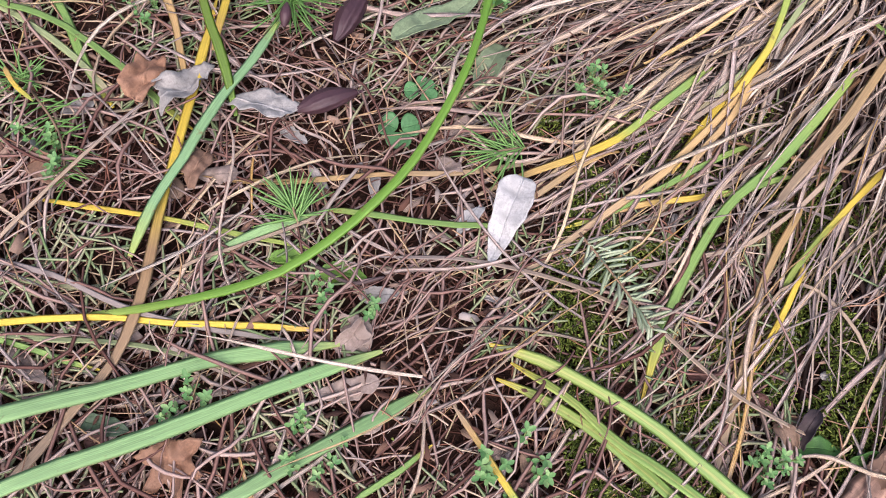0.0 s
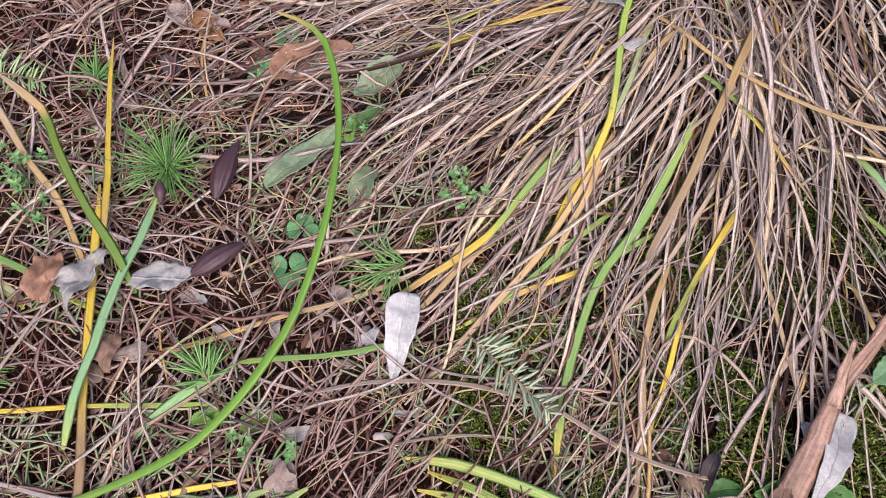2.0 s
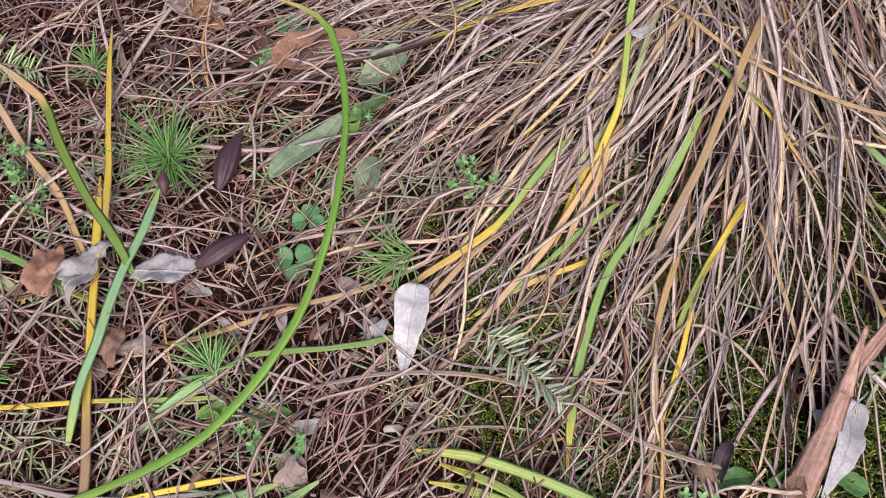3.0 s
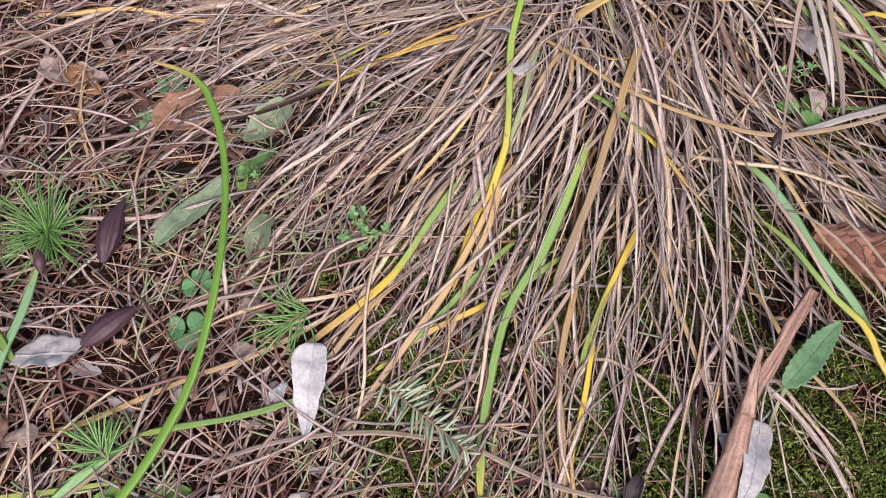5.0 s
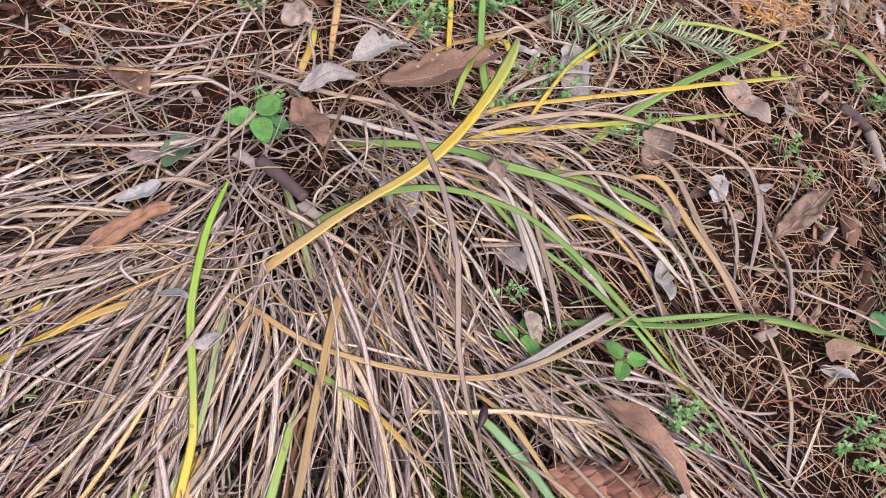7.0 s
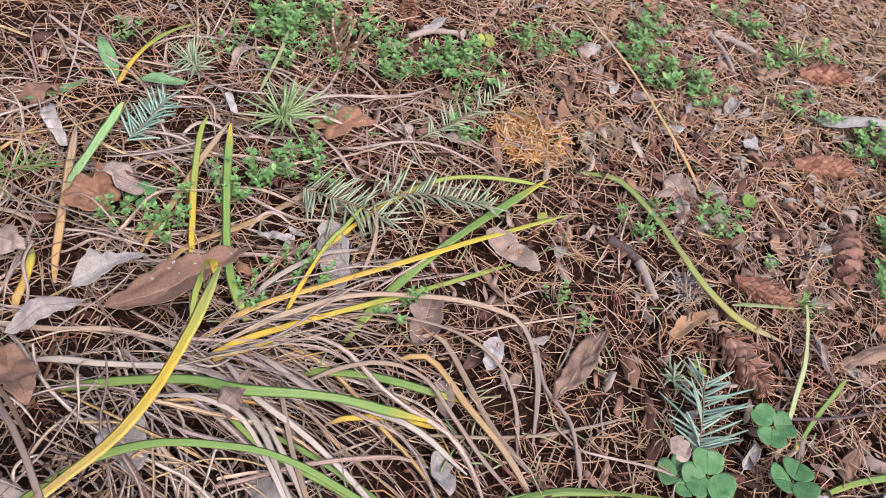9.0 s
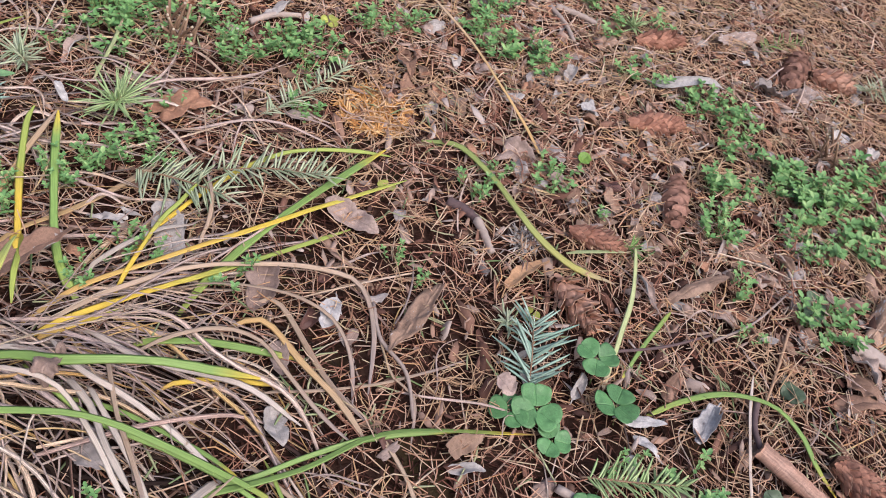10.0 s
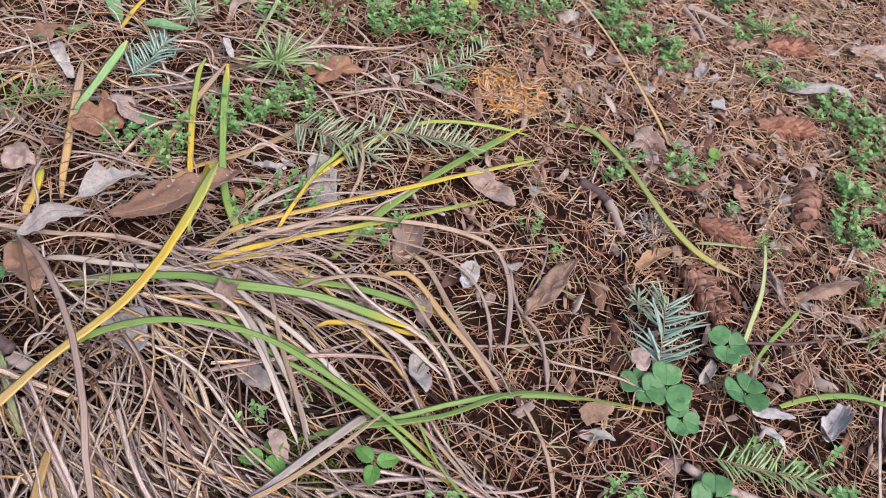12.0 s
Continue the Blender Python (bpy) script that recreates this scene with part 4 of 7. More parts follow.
def dry_curves(n, k=22, locks=150, loose=0.22):
    """Curves from the crown outwards, combed down over the mound in locks, with gaps between them."""
    lock = rng.integers(0, locks, n)
    share, u = rng.uniform(0, 1, locks), rng.uniform(0, 1, locks)
    turn = np.radians(rng.uniform(150, 330, locks))
    away = 0.015 + 0.21 * u**1.2
    main, east, north = share < 0.50, share < 0.68, share < 0.93
    lx = np.where(main, 0.325 + away * np.cos(turn), np.where(east, 0.37 + 0.15 * u, np.where(north, 0.33 - 0.22 * u, 0.30 + 0.10 * u)))
    ly = np.where(main, 0.285 + away * np.sin(turn), np.where(east, 0.345 - 0.03 * u, np.where(north, 0.31 + 0.15 * rng.uniform(0, 1, locks), 0.30 - 0.06 * u)))
    lx, ly = lx + rng.normal(0, 0.016, locks), ly + rng.normal(0, 0.018, locks)
    own = rng.normal(0, 0.20, locks) * np.where(lx > 0.36, 1.9, 1.0)
    size = rng.uniform(0.11, 0.27, locks)
    level = rng.uniform(0, 1, locks)
    x, y = lx[lock] + rng.normal(0, 0.009, n), ly[lock] + rng.normal(0, 0.009, n)
    off = own[lock] + rng.normal(0, 0.6 * loose, n) + (rng.uniform(0, 1, n) < 0.22) * rng.normal(0, 0.75, n)
    length = size[lock] * rng.uniform(0.6, 1.2, n)
    curve, wob, wp, kink = rng.normal(0, 0.27, n), rng.normal(0, 0.12, n), rng.uniform(0, TAU, n), rng.normal(0, 0.08, n)
    layer = np.clip(0.7 * level[lock] + 0.3 * rng.uniform(0, 1, n), 0, 1)
    hop = np.abs(rng.normal(0, 0.006, n))
    jerk = np.zeros(n)
    P = np.zeros((n, k, 3))
    for i in range(k):
        s = i / (k - 1)
        P[:, i, 0], P[:, i, 1] = x, y
        r = np.hypot(x - CROWN[0], y - CROWN[1])
        thick = 0.009 + 0.022 * np.exp(-(r**2) / (2 * 0.12**2))
        P[:, i, 2] = soil_z(x, y) + layer * thick * (1 - 0.5 * s) + hop * math.sin(math.pi * min(1, 1.2 * s)) + 0.001
        h = lie(x, y) + off * (1 - 0.5 * s) + curve * (s - 0.3) + wob * np.sin(wp + 5 * s) + kink * np.sin(3 * wp + 13 * s) + jerk
        jerk = 0.5 * jerk + rng.normal(0, 0.038, n)
        x, y = x + length / (k - 1) * np.cos(h), y + length / (k - 1) * np.sin(h)
    return P


def loose_curves(centres, lengths, curliness, height, k=12, combed=False):
    n = len(centres)
    h = rng.uniform(0, TAU, n)
    if combed:
        h = np.where((centres[:, 0] > 0.0) & (rng.uniform(0, 1, n) < 0.75), lie(centres[:, 0], centres[:, 1]) + rng.normal(0, 0.4, n), h)
    turn, wob, wp = rng.normal(0, curliness, n), rng.normal(0, 0.5 * curliness, n), rng.uniform(0, TAU, n)
    P = np.zeros((n, k, 3))
    x, y = centres[:, 0] - lengths / 2 * np.cos(h), centres[:, 1] - lengths / 2 * np.sin(h)
    z0, hop = rng.uniform(0.001, height, n), np.abs(rng.normal(0, 0.5 * height, n))
    for i in range(k):
        s = i / (k - 1)
        P[:, i, 0], P[:, i, 1], P[:, i, 2] = x, y, soil_z(x, y) + z0 + hop * math.sin(math.pi * s)
        d = h + turn * (s - 0.5) + wob * np.sin(wp + 6 * s)
        x, y = x + lengths / (k - 1) * np.cos(d), y + lengths / (k - 1) * np.sin(d)
    return P


def dry_widths(n, k, low, high):
    s = np.linspace(0, 1, k)
    return rng.uniform(low, high, n)[:, None] * (np.clip((1.03 - s) / 0.42, 0.28, 1) * (0.8 + 0.2 * np.minimum(1, s / 0.2)))[None]


def build_thatch():
    # lowest layer: rot plus occlusion shade, both put into its colour
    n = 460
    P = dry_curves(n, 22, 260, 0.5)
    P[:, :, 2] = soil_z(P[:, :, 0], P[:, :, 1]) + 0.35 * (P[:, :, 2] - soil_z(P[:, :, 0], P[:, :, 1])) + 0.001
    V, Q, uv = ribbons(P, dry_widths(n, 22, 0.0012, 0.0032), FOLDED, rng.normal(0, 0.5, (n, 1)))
    tagged(part("shaded_old_thatch", mesh_of("shaded_old_thatch", V, Q, uv), SHADED_OLD, tussock, "decayed lower layer of dead grass, darkened as shade in the gaps"), kind="stuff")
    # middle layer: its dark tone stands for damp and for shade from above
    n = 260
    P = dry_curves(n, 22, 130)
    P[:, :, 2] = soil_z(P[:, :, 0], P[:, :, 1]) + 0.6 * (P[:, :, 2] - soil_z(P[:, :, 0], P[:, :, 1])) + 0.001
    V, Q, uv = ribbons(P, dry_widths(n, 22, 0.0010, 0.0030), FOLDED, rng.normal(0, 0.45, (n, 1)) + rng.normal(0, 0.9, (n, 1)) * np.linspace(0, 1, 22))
    tagged(part("shaded_damp_thatch", mesh_of("shaded_damp_thatch", V, Q, uv, None, False), SHADED_DAMP, tussock, "brown damp dead grass leaves, also darkened as shade under the dry ones"), kind="stuff")
    n = 230
    P = dry_curves(n, 22, 100, 0.3)
    V, Q, uv = ribbons(P, dry_widths(n, 22, 0.0012, 0.0034), FOLDED, rng.normal(0, 0.45, (n, 1)) + rng.normal(0, 0.9, (n, 1)) * np.linspace(0, 1, 22))
    tagged(part("dry_thatch", mesh_of("dry_thatch", V, Q, uv, None, False), DRY, tussock, "mass of dry greyish tan grass leaves"), kind="stuff")
    n = 460
    P = dry_curves(n, 22, 240, 0.5)
    P[:, :, 2] += 0.002
    V, Q, uv = ribbons(P, dry_widths(n, 22, 0.0006, 0.0014), DIAMOND)
    tagged(part("fine_thatch", mesh_of("fine_thatch", V, Q, uv), DRY, tussock, "thin wiry dry grass strands"), kind="stuff")
    n = 140
    c = CROWN + [0.01, 0.025] + rng.normal(0, 1, (n, 2)) * [0.075, 0.05]
    P = loose_curves(c, rng.uniform(0.025, 0.10, n), 1.6, 0.022)
    V, Q, uv = ribbons(P, dry_widths(n, 12, 0.0008, 0.0022), DIAMOND, rng.normal(0, 0.6, (n, 1)))
    tagged(part("curly_thatch", mesh_of("curly_thatch", V, Q, uv), DRY, tussock, "short curly dry strands about the crown"), kind="stuff")
    P = dry_curves(280, 22, 120, 0.34)
    P[:, :, 2] += 0.002
    for p in P:
        w = dry_widths(1, 22, 0.0013, 0.0036)
        V, Q, uv = ribbons(p[None], w, FOLDED, (rng.normal(0, 0.4) + rng.normal(0, 0.9) * np.linspace(0, 1, 22))[None])
        part("dry_blade", mesh_of("dry_blade", V, Q, uv, None, False), DRY_SINGLE, tussock)


build_thatch()

# ---- blades of the large tussock ----
blade(tussock, "g", 0.0055, (0.286, 0.205, 0.037), (0.259, 0.178, 0.030), (0.229, 0.149, 0.023), (0.197, 0.124, 0.018), (0.174, 0.094, 0.014), (0.156, 0.063, 0.011), (0.140, 0.025, 0.007))
blade(tussock, "gtip", 0.0046, (0.197, 0.169, 0.019), (0.221, 0.200, 0.026), (0.234, 0.217, 0.031), (0.244, 0.237, 0.035), (0.261, 0.275, 0.041), (0.286, 0.311, 0.044), (0.311, 0.335, 0.045))
blade(tussock, "pale", 0.0037, (0.284, 0.276, 0.037), (0.265, 0.254, 0.035), (0.251, 0.234, 0.032), (0.236, 0.217, 0.029), (0.218, 0.202, 0.023), (0.186, 0.177, 0.014))
blade(tussock, "o", 0.0055, (0.341, 0.253, 0.047), (0.317, 0.227, 0.045), (0.289, 0.195, 0.038), (0.264, 0.165, 0.029), (0.237, 0.138, 0.019), (0.218, 0.116, 0.013))
blade(tussock, "o", 0.0037, (0.278, 0.284, 0.039), (0.291, 0.252, 0.042), (0.304, 0.226, 0.043), (0.327, 0.201, 0.041), (0.354, 0.179, 0.038), (0.377, 0.164, 0.036), (0.402, 0.156, 0.035), (0.438, 0.152, 0.033), (0.487, 0.150, 0.032))
blade(tussock, "arch", 0.0074, (0.287, 0.279, 0.029), (0.310, 0.278, 0.044), (0.330, 0.276, 0.057), (0.349, 0.273, 0.072), (0.369, 0.270, 0.085), (0.389, 0.267, 0.097), (0.409, 0.269, 0.109), (0.428, 0.275, 0.119), (0.448, 0.285, 0.125), (0.464, 0.296, 0.126), (0.473, 0.304, 0.121))
blade(tussock, "yg", 0.0047, (0.473, 0.306, 0.118), (0.481, 0.321, 0.100), (0.489, 0.337, 0.075), (0.488, 0.344, 0.052), (0.479, 0.339, 0.040), (0.471, 0.332, 0.028))
blade(tussock, "gy", 0.0046, (0.288, 0.235, 0.039), (0.302, 0.210, 0.037), (0.315, 0.185, 0.033), (0.324, 0.159, 0.027), (0.333, 0.133, 0.021))
blade(tussock, "teal", 0.0056, (0.364, 0.159, 0.030), (0.373, 0.122, 0.025), (0.377, 0.086, 0.021), (0.384, 0.054, 0.016), (0.384, 0.036, 0.014))
blade(tussock, "gy", 0.0041, (0.360, 0.123, 0.024), (0.367, 0.095, 0.021), (0.374, 0.065, 0.019), (0.382, 0.043, 0.018), (0.380, 0.023, 0.016), (0.385, -0.014, 0.011), (0.387, -0.042, 0.008))
blade(tussock, "o", 0.0042, (0.373, 0.163, 0.030), (0.380, 0.134, 0.027), (0.382, 0.097, 0.026), (0.395, 0.055, 0.019), (0.399, 0.031, 0.016))
blade(tussock, "yg", 0.0038, (0.291, 0.145, 0.025), (0.272, 0.129, 0.021), (0.252, 0.111, 0.018), (0.235, 0.093, 0.013), (0.218, 0.071, 0.008))
blade(tussock, "yt", 0.0052, (0.249, 0.296, 0.032), (0.242, 0.297, 0.030), (0.213, 0.302, 0.025), (0.187, 0.304, 0.021), (0.164, 0.303, 0.017), (0.125, 0.302, 0.011))
blade(tussock, "yg", 0.0046, (0.206, 0.321, 0.022), (0.187, 0.322, 0.018), (0.166, 0.319, 0.015), (0.143, 0.320, 0.011))
blade(tussock, "gy", 0.0049, (0.207, 0.212, 0.023), (0.174, 0.189, 0.018), (0.145, 0.168, 0.016), (0.118, 0.157, 0.013), (0.098, 0.151, 0.011), (0.062, 0.137, 0.008))
blade(tussock, "y", 0.0047, (0.232, 0.209, 0.027), (0.214, 0.195, 0.022), (0.194, 0.174, 0.017), (0.183, 0.160, 0.014), (0.173, 0.146, 0.012))
blade(tussock, "o", 0.0046, (0.232, 0.206, 0.028), (0.222, 0.195, 0.025), (0.207, 0.174, 0.021), (0.188, 0.155, 0.017), (0.176, 0.138, 0.013), (0.156, 0.116, 0.010))
blade(tussock, "g", 0.0037, (0.223, 0.163, 0.020), (0.189, 0.149, 0.016), (0.162, 0.136, 0.013), (0.129, 0.123, 0.009), (0.110, 0.118, 0.007))
blade(tussock, "o", 0.0039, (0.148, 0.164, 0.014), (0.123, 0.153, 0.011), (0.096, 0.136, 0.009), (0.079, 0.128, 0.007))
blade(tussock, "g", 0.0063, (0.506, 0.271, 0.016), (0.538, 0.240, 0.015), (0.559, 0.212, 0.013), (0.576, 0.187, 0.010))
blade(tussock, "g", 0.0037, (0.454, 0.299, 0.024), (0.454, 0.265, 0.025), (0.459, 0.233, 0.024), (0.474, 0.194, 0.020), (0.487, 0.152, 0.016), (0.492, 0.110, 0.012), (0.497, 0.082, 0.010))
blade(tussock, "pale", 0.0040, (0.325, 0.262, 0.041), (0.337, 0.303, 0.036), (0.344, 0.336, 0.029))
blade(tussock, "o", 0.0038, (0.290, 0.134, 0.023), (0.289, 0.107, 0.018), (0.287, 0.073, 0.014), (0.283, 0.031, 0.010))
blade(tussock, "o", 0.0035, (0.337, 0.090, 0.016), (0.337, 0.061, 0.014), (0.341, 0.038, 0.012), (0.352, 0.004, 0.009), (0.349, -0.021, 0.008))
blade(tussock, "y", 0.0031, (0.388, -0.012, 0.009), (0.387, -0.028, 0.008), (0.386, -0.044, 0.007))
blade(tussock, "straw", 0.0037, (0.492, 0.272, 0.022), (0.468, 0.231, 0.027), (0.452, 0.195, 0.027), (0.436, 0.163, 0.024))
blade(tussock, "straw", 0.0036, (0.291, 0.244, 0.040), (0.273, 0.225, 0.036), (0.240, 0.205, 0.028), (0.211, 0.191, 0.022), (0.185, 0.176, 0.016), (0.160, 0.161, 0.011))
blade(tussock, "straw", 0.0034, (0.271, 0.316, 0.035), (0.247, 0.292, 0.033), (0.222, 0.273, 0.028), (0.202, 0.255, 0.023), (0.173, 0.233, 0.017), (0.152, 0.218, 0.013))
blade(tussock, "straw", 0.0035, (0.291, 0.279, 0.039), (0.237, 0.320, 0.027), (0.178, 0.338, 0.018), (0.098, 0.355, 0.012), (0.037, 0.361, 0.009))
blade(tussock, "straw", 0.0033, (0.284, 0.333, 0.031), (0.237, 0.364, 0.021), (0.188, 0.391, 0.016), (0.143, 0.429, 0.012), (0.095, 0.460, 0.009))
blade(tussock, "straw", 0.0036, (0.166, 0.376, 0.013), (0.126, 0.383, 0.011), (0.083, 0.398, 0.010), (0.054, 0.409, 0.008))
blade(tussock, "straw", 0.0035, (0.239, -0.003, 0.013), (0.228, 0.002, 0.013), (0.204, 0.014, 0.013), (0.184, 0.028, 0.014), (0.169, 0.043, 0.014), (0.148, 0.064, 0.015), (0.129, 0.075, 0.014), (0.107, 0.086, 0.013), (0.079, 0.095, 0.012), (0.050, 0.101, 0.011), (0.011, 0.104, 0.009))
blade(tussock, "straw", 0.0030, (0.338, 0.217, 0.039), (0.311, 0.210, 0.037), (0.258, 0.184, 0.027), (0.211, 0.142, 0.016), (0.172, 0.125, 0.012), (0.135, 0.115, 0.009))
blade(tussock, "straw", 0.0030, (0.291, 0.169, 0.028), (0.247, 0.131, 0.018), (0.223, 0.114, 0.015), (0.198, 0.102, 0.012), (0.133, 0.093, 0.009))
blade(tussock, "o", 0.0040, (0.247, 0.134, 0.020), (0.211, 0.083, 0.015), (0.197, 0.048, 0.013), (0.183, 0.015, 0.010), (0.166, -0.022, 0.008))
blade(tussock, "y", 0.0032, (0.241, 0.097, 0.016), (0.213, 0.056, 0.013), (0.199, 0.037, 0.010), (0.187, 0.015, 0.007))
blade(tussock, "straw", 0.0021, (0.265, 0.036, 0.014), (0.248, 0.069, 0.014), (0.227, 0.082, 0.013), (0.193, 0.054, 0.010), (0.166, 0.070, 0.009))
blade(tussock, "o", 0.0043, (0.239, 0.213, 0.029), (0.211, 0.185, 0.022), (0.170, 0.148, 0.015), (0.139, 0.127, 0.012), (0.094, 0.097, 0.008), (0.072, 0.083, 0.007))
blade(tussock, "gy", 0.0040, (0.243, 0.144, 0.019), (0.205, 0.134, 0.015), (0.159, 0.130, 0.011), (0.128, 0.124, 0.008))
blade(tussock, "o", 0.0037, (0.135, 0.165, 0.010), (0.114, 0.149, 0.009), (0.098, 0.137, 0.007))
blade(tussock, "g", 0.0062, (0.386, 0.356, 0.014), (0.405, 0.334, 0.027), (0.428, 0.312, 0.038), (0.448, 0.290, 0.046), (0.460, 0.269, 0.052), (0.480, 0.250, 0.051), (0.502, 0.231, 0.045), (0.523, 0.210, 0.034), (0.547, 0.190, 0.016))
blade(tussock, "g", 0.0046, (0.322, 0.297, 0.030), (0.350, 0.287, 0.048), (0.378, 0.279, 0.062), (0.403, 0.266, 0.068), (0.422, 0.250, 0.070), (0.443, 0.231, 0.063), (0.459, 0.209, 0.054), (0.471, 0.184, 0.043), (0.484, 0.158, 0.028), (0.496, 0.132, 0.013), (0.499, 0.101, 0.008))
blade(tussock, "g", 0.0042, (0.453, 0.266, 0.023), (0.470, 0.236, 0.021), (0.481, 0.204, 0.019), (0.490, 0.175, 0.015), (0.493, 0.152, 0.012))
blade(tussock, "yt", 0.0055, (0.466, 0.327, 0.019), (0.516, 0.324, 0.016), (0.562, 0.310, 0.015), (0.602, 0.297, 0.015), (0.649, 0.282, 0.014), (0.700, 0.266, 0.014), (0.770, 0.242, 0.014))
blade(tussock, "yg", 0.0048, (0.458, 0.315, 0.021), (0.490, 0.309, 0.017), (0.530, 0.297, 0.015), (0.580, 0.279, 0.013), (0.629, 0.261, 0.010), (0.694, 0.239, 0.008))
blade(tussock, "g", 0.0080, (0.545, 0.270, 0.012), (0.606, 0.281, 0.011), (0.659, 0.284, 0.012), (0.713, 0.283, 0.013), (0.783, 0.279, 0.014))
blade(tussock, "o", 0.0060, (0.479, 0.387, 0.012), (0.512, 0.394, 0.011), (0.548, 0.387, 0.011), (0.586, 0.385, 0.010), (0.632, 0.388, 0.008))
blade(tussock, "yg", 0.0042, (0.549, 0.332, 0.010), (0.586, 0.337, 0.011), (0.647, 0.339, 0.015), (0.688, 0.335, 0.016), (0.721, 0.325, 0.015), (0.759, 0.298, 0.013), (0.783, 0.271, 0.012))
blade(tussock, "g", 0.0062, (0.503, 0.313, 0.015), (0.510, 0.341, 0.016), (0.523, 0.367, 0.017), (0.540, 0.392, 0.018), (0.565, 0.426, 0.022), (0.596, 0.464, 0.026))
blade(tussock, "yg", 0.0053, (0.501, 0.376, 0.011), (0.529, 0.416, 0.014), (0.552, 0.446, 0.016), (0.575, 0.473, 0.019), (0.589, 0.484, 0.020))
blade(tussock, "o", 0.0052, (0.483, 0.412, 0.011), (0.514, 0.427, 0.012), (0.552, 0.448, 0.015), (0.598, 0.469, 0.022))
blade(tussock, "sea", 0.0074, (0.463, 0.477, 0.010), (0.481, 0.489, 0.014), (0.509, 0.503, 0.022), (0.541, 0.521, 0.030))
blade(tussock, "white", 0.0062, (0.489, 0.160, 0.014), (0.455, 0.159, 0.025), (0.430, 0.159, 0.030), (0.406, 0.159, 0.032), (0.387, 0.161, 0.027))
blade(tussock, "o", 0.0058, (0.429, 0.423, 0.011), (0.448, 0.449, 0.011), (0.473, 0.484, 0.012), (0.508, 0.531, 0.014))
blade(tussock, "yt", 0.0062, (0.399, 0.415, 0.013), (0.414, 0.428, 0.012), (0.430, 0.449, 0.011))
blade(tussock, "straw", 0.0036, (0.545, 0.290, 0.015), (0.573, 0.272, 0.016), (0.598, 0.244, 0.017), (0.613, 0.213, 0.018), (0.616, 0.186, 0.015), (0.603, 0.159, 0.012), (0.578, 0.135, 0.009))
blade(tussock, "o", 0.0046, (0.564, 0.238, 0.016), (0.581, 0.221, 0.015), (0.576, 0.182, 0.015), (0.574, 0.146, 0.012), (0.567, 0.113, 0.008))
blade(tussock, "straw", 0.0037, (0.501, 0.263, 0.021), (0.550, 0.241, 0.018), (0.567, 0.213, 0.017), (0.563, 0.181, 0.016), (0.559, 0.143, 0.011), (0.560, 0.112, 0.008))
blade(tussock, "white", 0.0043, (0.388, 0.373, 0.025), (0.417, 0.341, 0.028), (0.459, 0.305, 0.023), (0.472, 0.273, 0.020))
blade(tussock, "white", 0.0044, (0.464, 0.275, 0.025), (0.461, 0.244, 0.027), (0.452, 0.220, 0.027), (0.444, 0.187, 0.021))
blade(tussock, "white", 0.0041, (0.493, 0.300, 0.019), (0.503, 0.252, 0.020), (0.536, 0.197, 0.015), (0.544, 0.150, 0.011))
blade(tussock, "straw", 0.0037, (0.468, 0.317, 0.019), (0.435, 0.360, 0.020), (0.403, 0.388, 0.018), (0.367, 0.432, 0.013))
blade(tussock, "straw", 0.0041, (0.447, 0.470, 0.010), (0.421, 0.504, 0.010), (0.387, 0.545, 0.009), (0.383, 0.584, 0.008))
blade(tussock, "yt", 0.0038, (0.464, 0.310, 0.018), (0.494, 0.301, 0.016), (0.521, 0.297, 0.012))
blade(tussock, "y", 0.0037, (0.497, 0.233, 0.017), (0.529, 0.212, 0.013), (0.555, 0.181, 0.010))
blade(tussock, "straw", 0.0027, (0.535, 0.194, 0.011), (0.565, 0.164, 0.010), (0.600, 0.136, 0.009), (0.634, 0.116, 0.008), (0.668, 0.099, 0.007))
blade(tussock, "gt", 0.0052, (0.438, 0.178, 0.019), (0.470, 0.159, 0.018), (0.516, 0.130, 0.017), (0.569, 0.110, 0.013), (0.605, 0.080, 0.010), (0.652, 0.029, 0.007))
blade(tussock, "straw", 0.0044, (0.580, 0.243, 0.011), (0.601, 0.228, 0.011), (0.582, 0.164, 0.010), (0.578, 0.123, 0.008))
blade(tussock, "straw", 0.0041, (0.475, 0.317, 0.022), (0.564, 0.295, 0.017), (0.617, 0.255, 0.017), (0.648, 0.221, 0.014), (0.656, 0.196, 0.012), (0.634, 0.164, 0.011), (0.594, 0.134, 0.008))
blade(tussock, "white", 0.0040, (0.475, 0.305, 0.025), (0.471, 0.274, 0.026), (0.479, 0.233, 0.025), (0.484, 0.201, 0.020), (0.487, 0.166, 0.015))
blade(tussock, "white", 0.0035, (0.470, 0.260, 0.027), (0.462, 0.225, 0.027), (0.454, 0.195, 0.024), (0.446, 0.171, 0.020))
blade(tussock, "g", 0.0034, (0.514, 0.153, 0.013), (0.496, 0.109, 0.016), (0.494, 0.077, 0.017), (0.496, 0.045, 0.014), (0.487, 0.003, 0.008))
blade(tussock, "straw", 0.0034, (0.503, 0.159, 0.014), (0.505, 0.105, 0.013), (0.498, 0.060, 0.011), (0.489, 0.020, 0.009))
blade(tussock, "g", 0.0040, (0.447, 0.172, 0.019), (0.493, 0.149, 0.015), (0.561, 0.116, 0.012), (0.622, 0.065, 0.008))
blade(tussock, "straw", 0.0032, (0.581, 0.121, 0.009), (0.564, 0.074, 0.010), (0.546, 0.050, 0.010), (0.513, 0.021, 0.007))
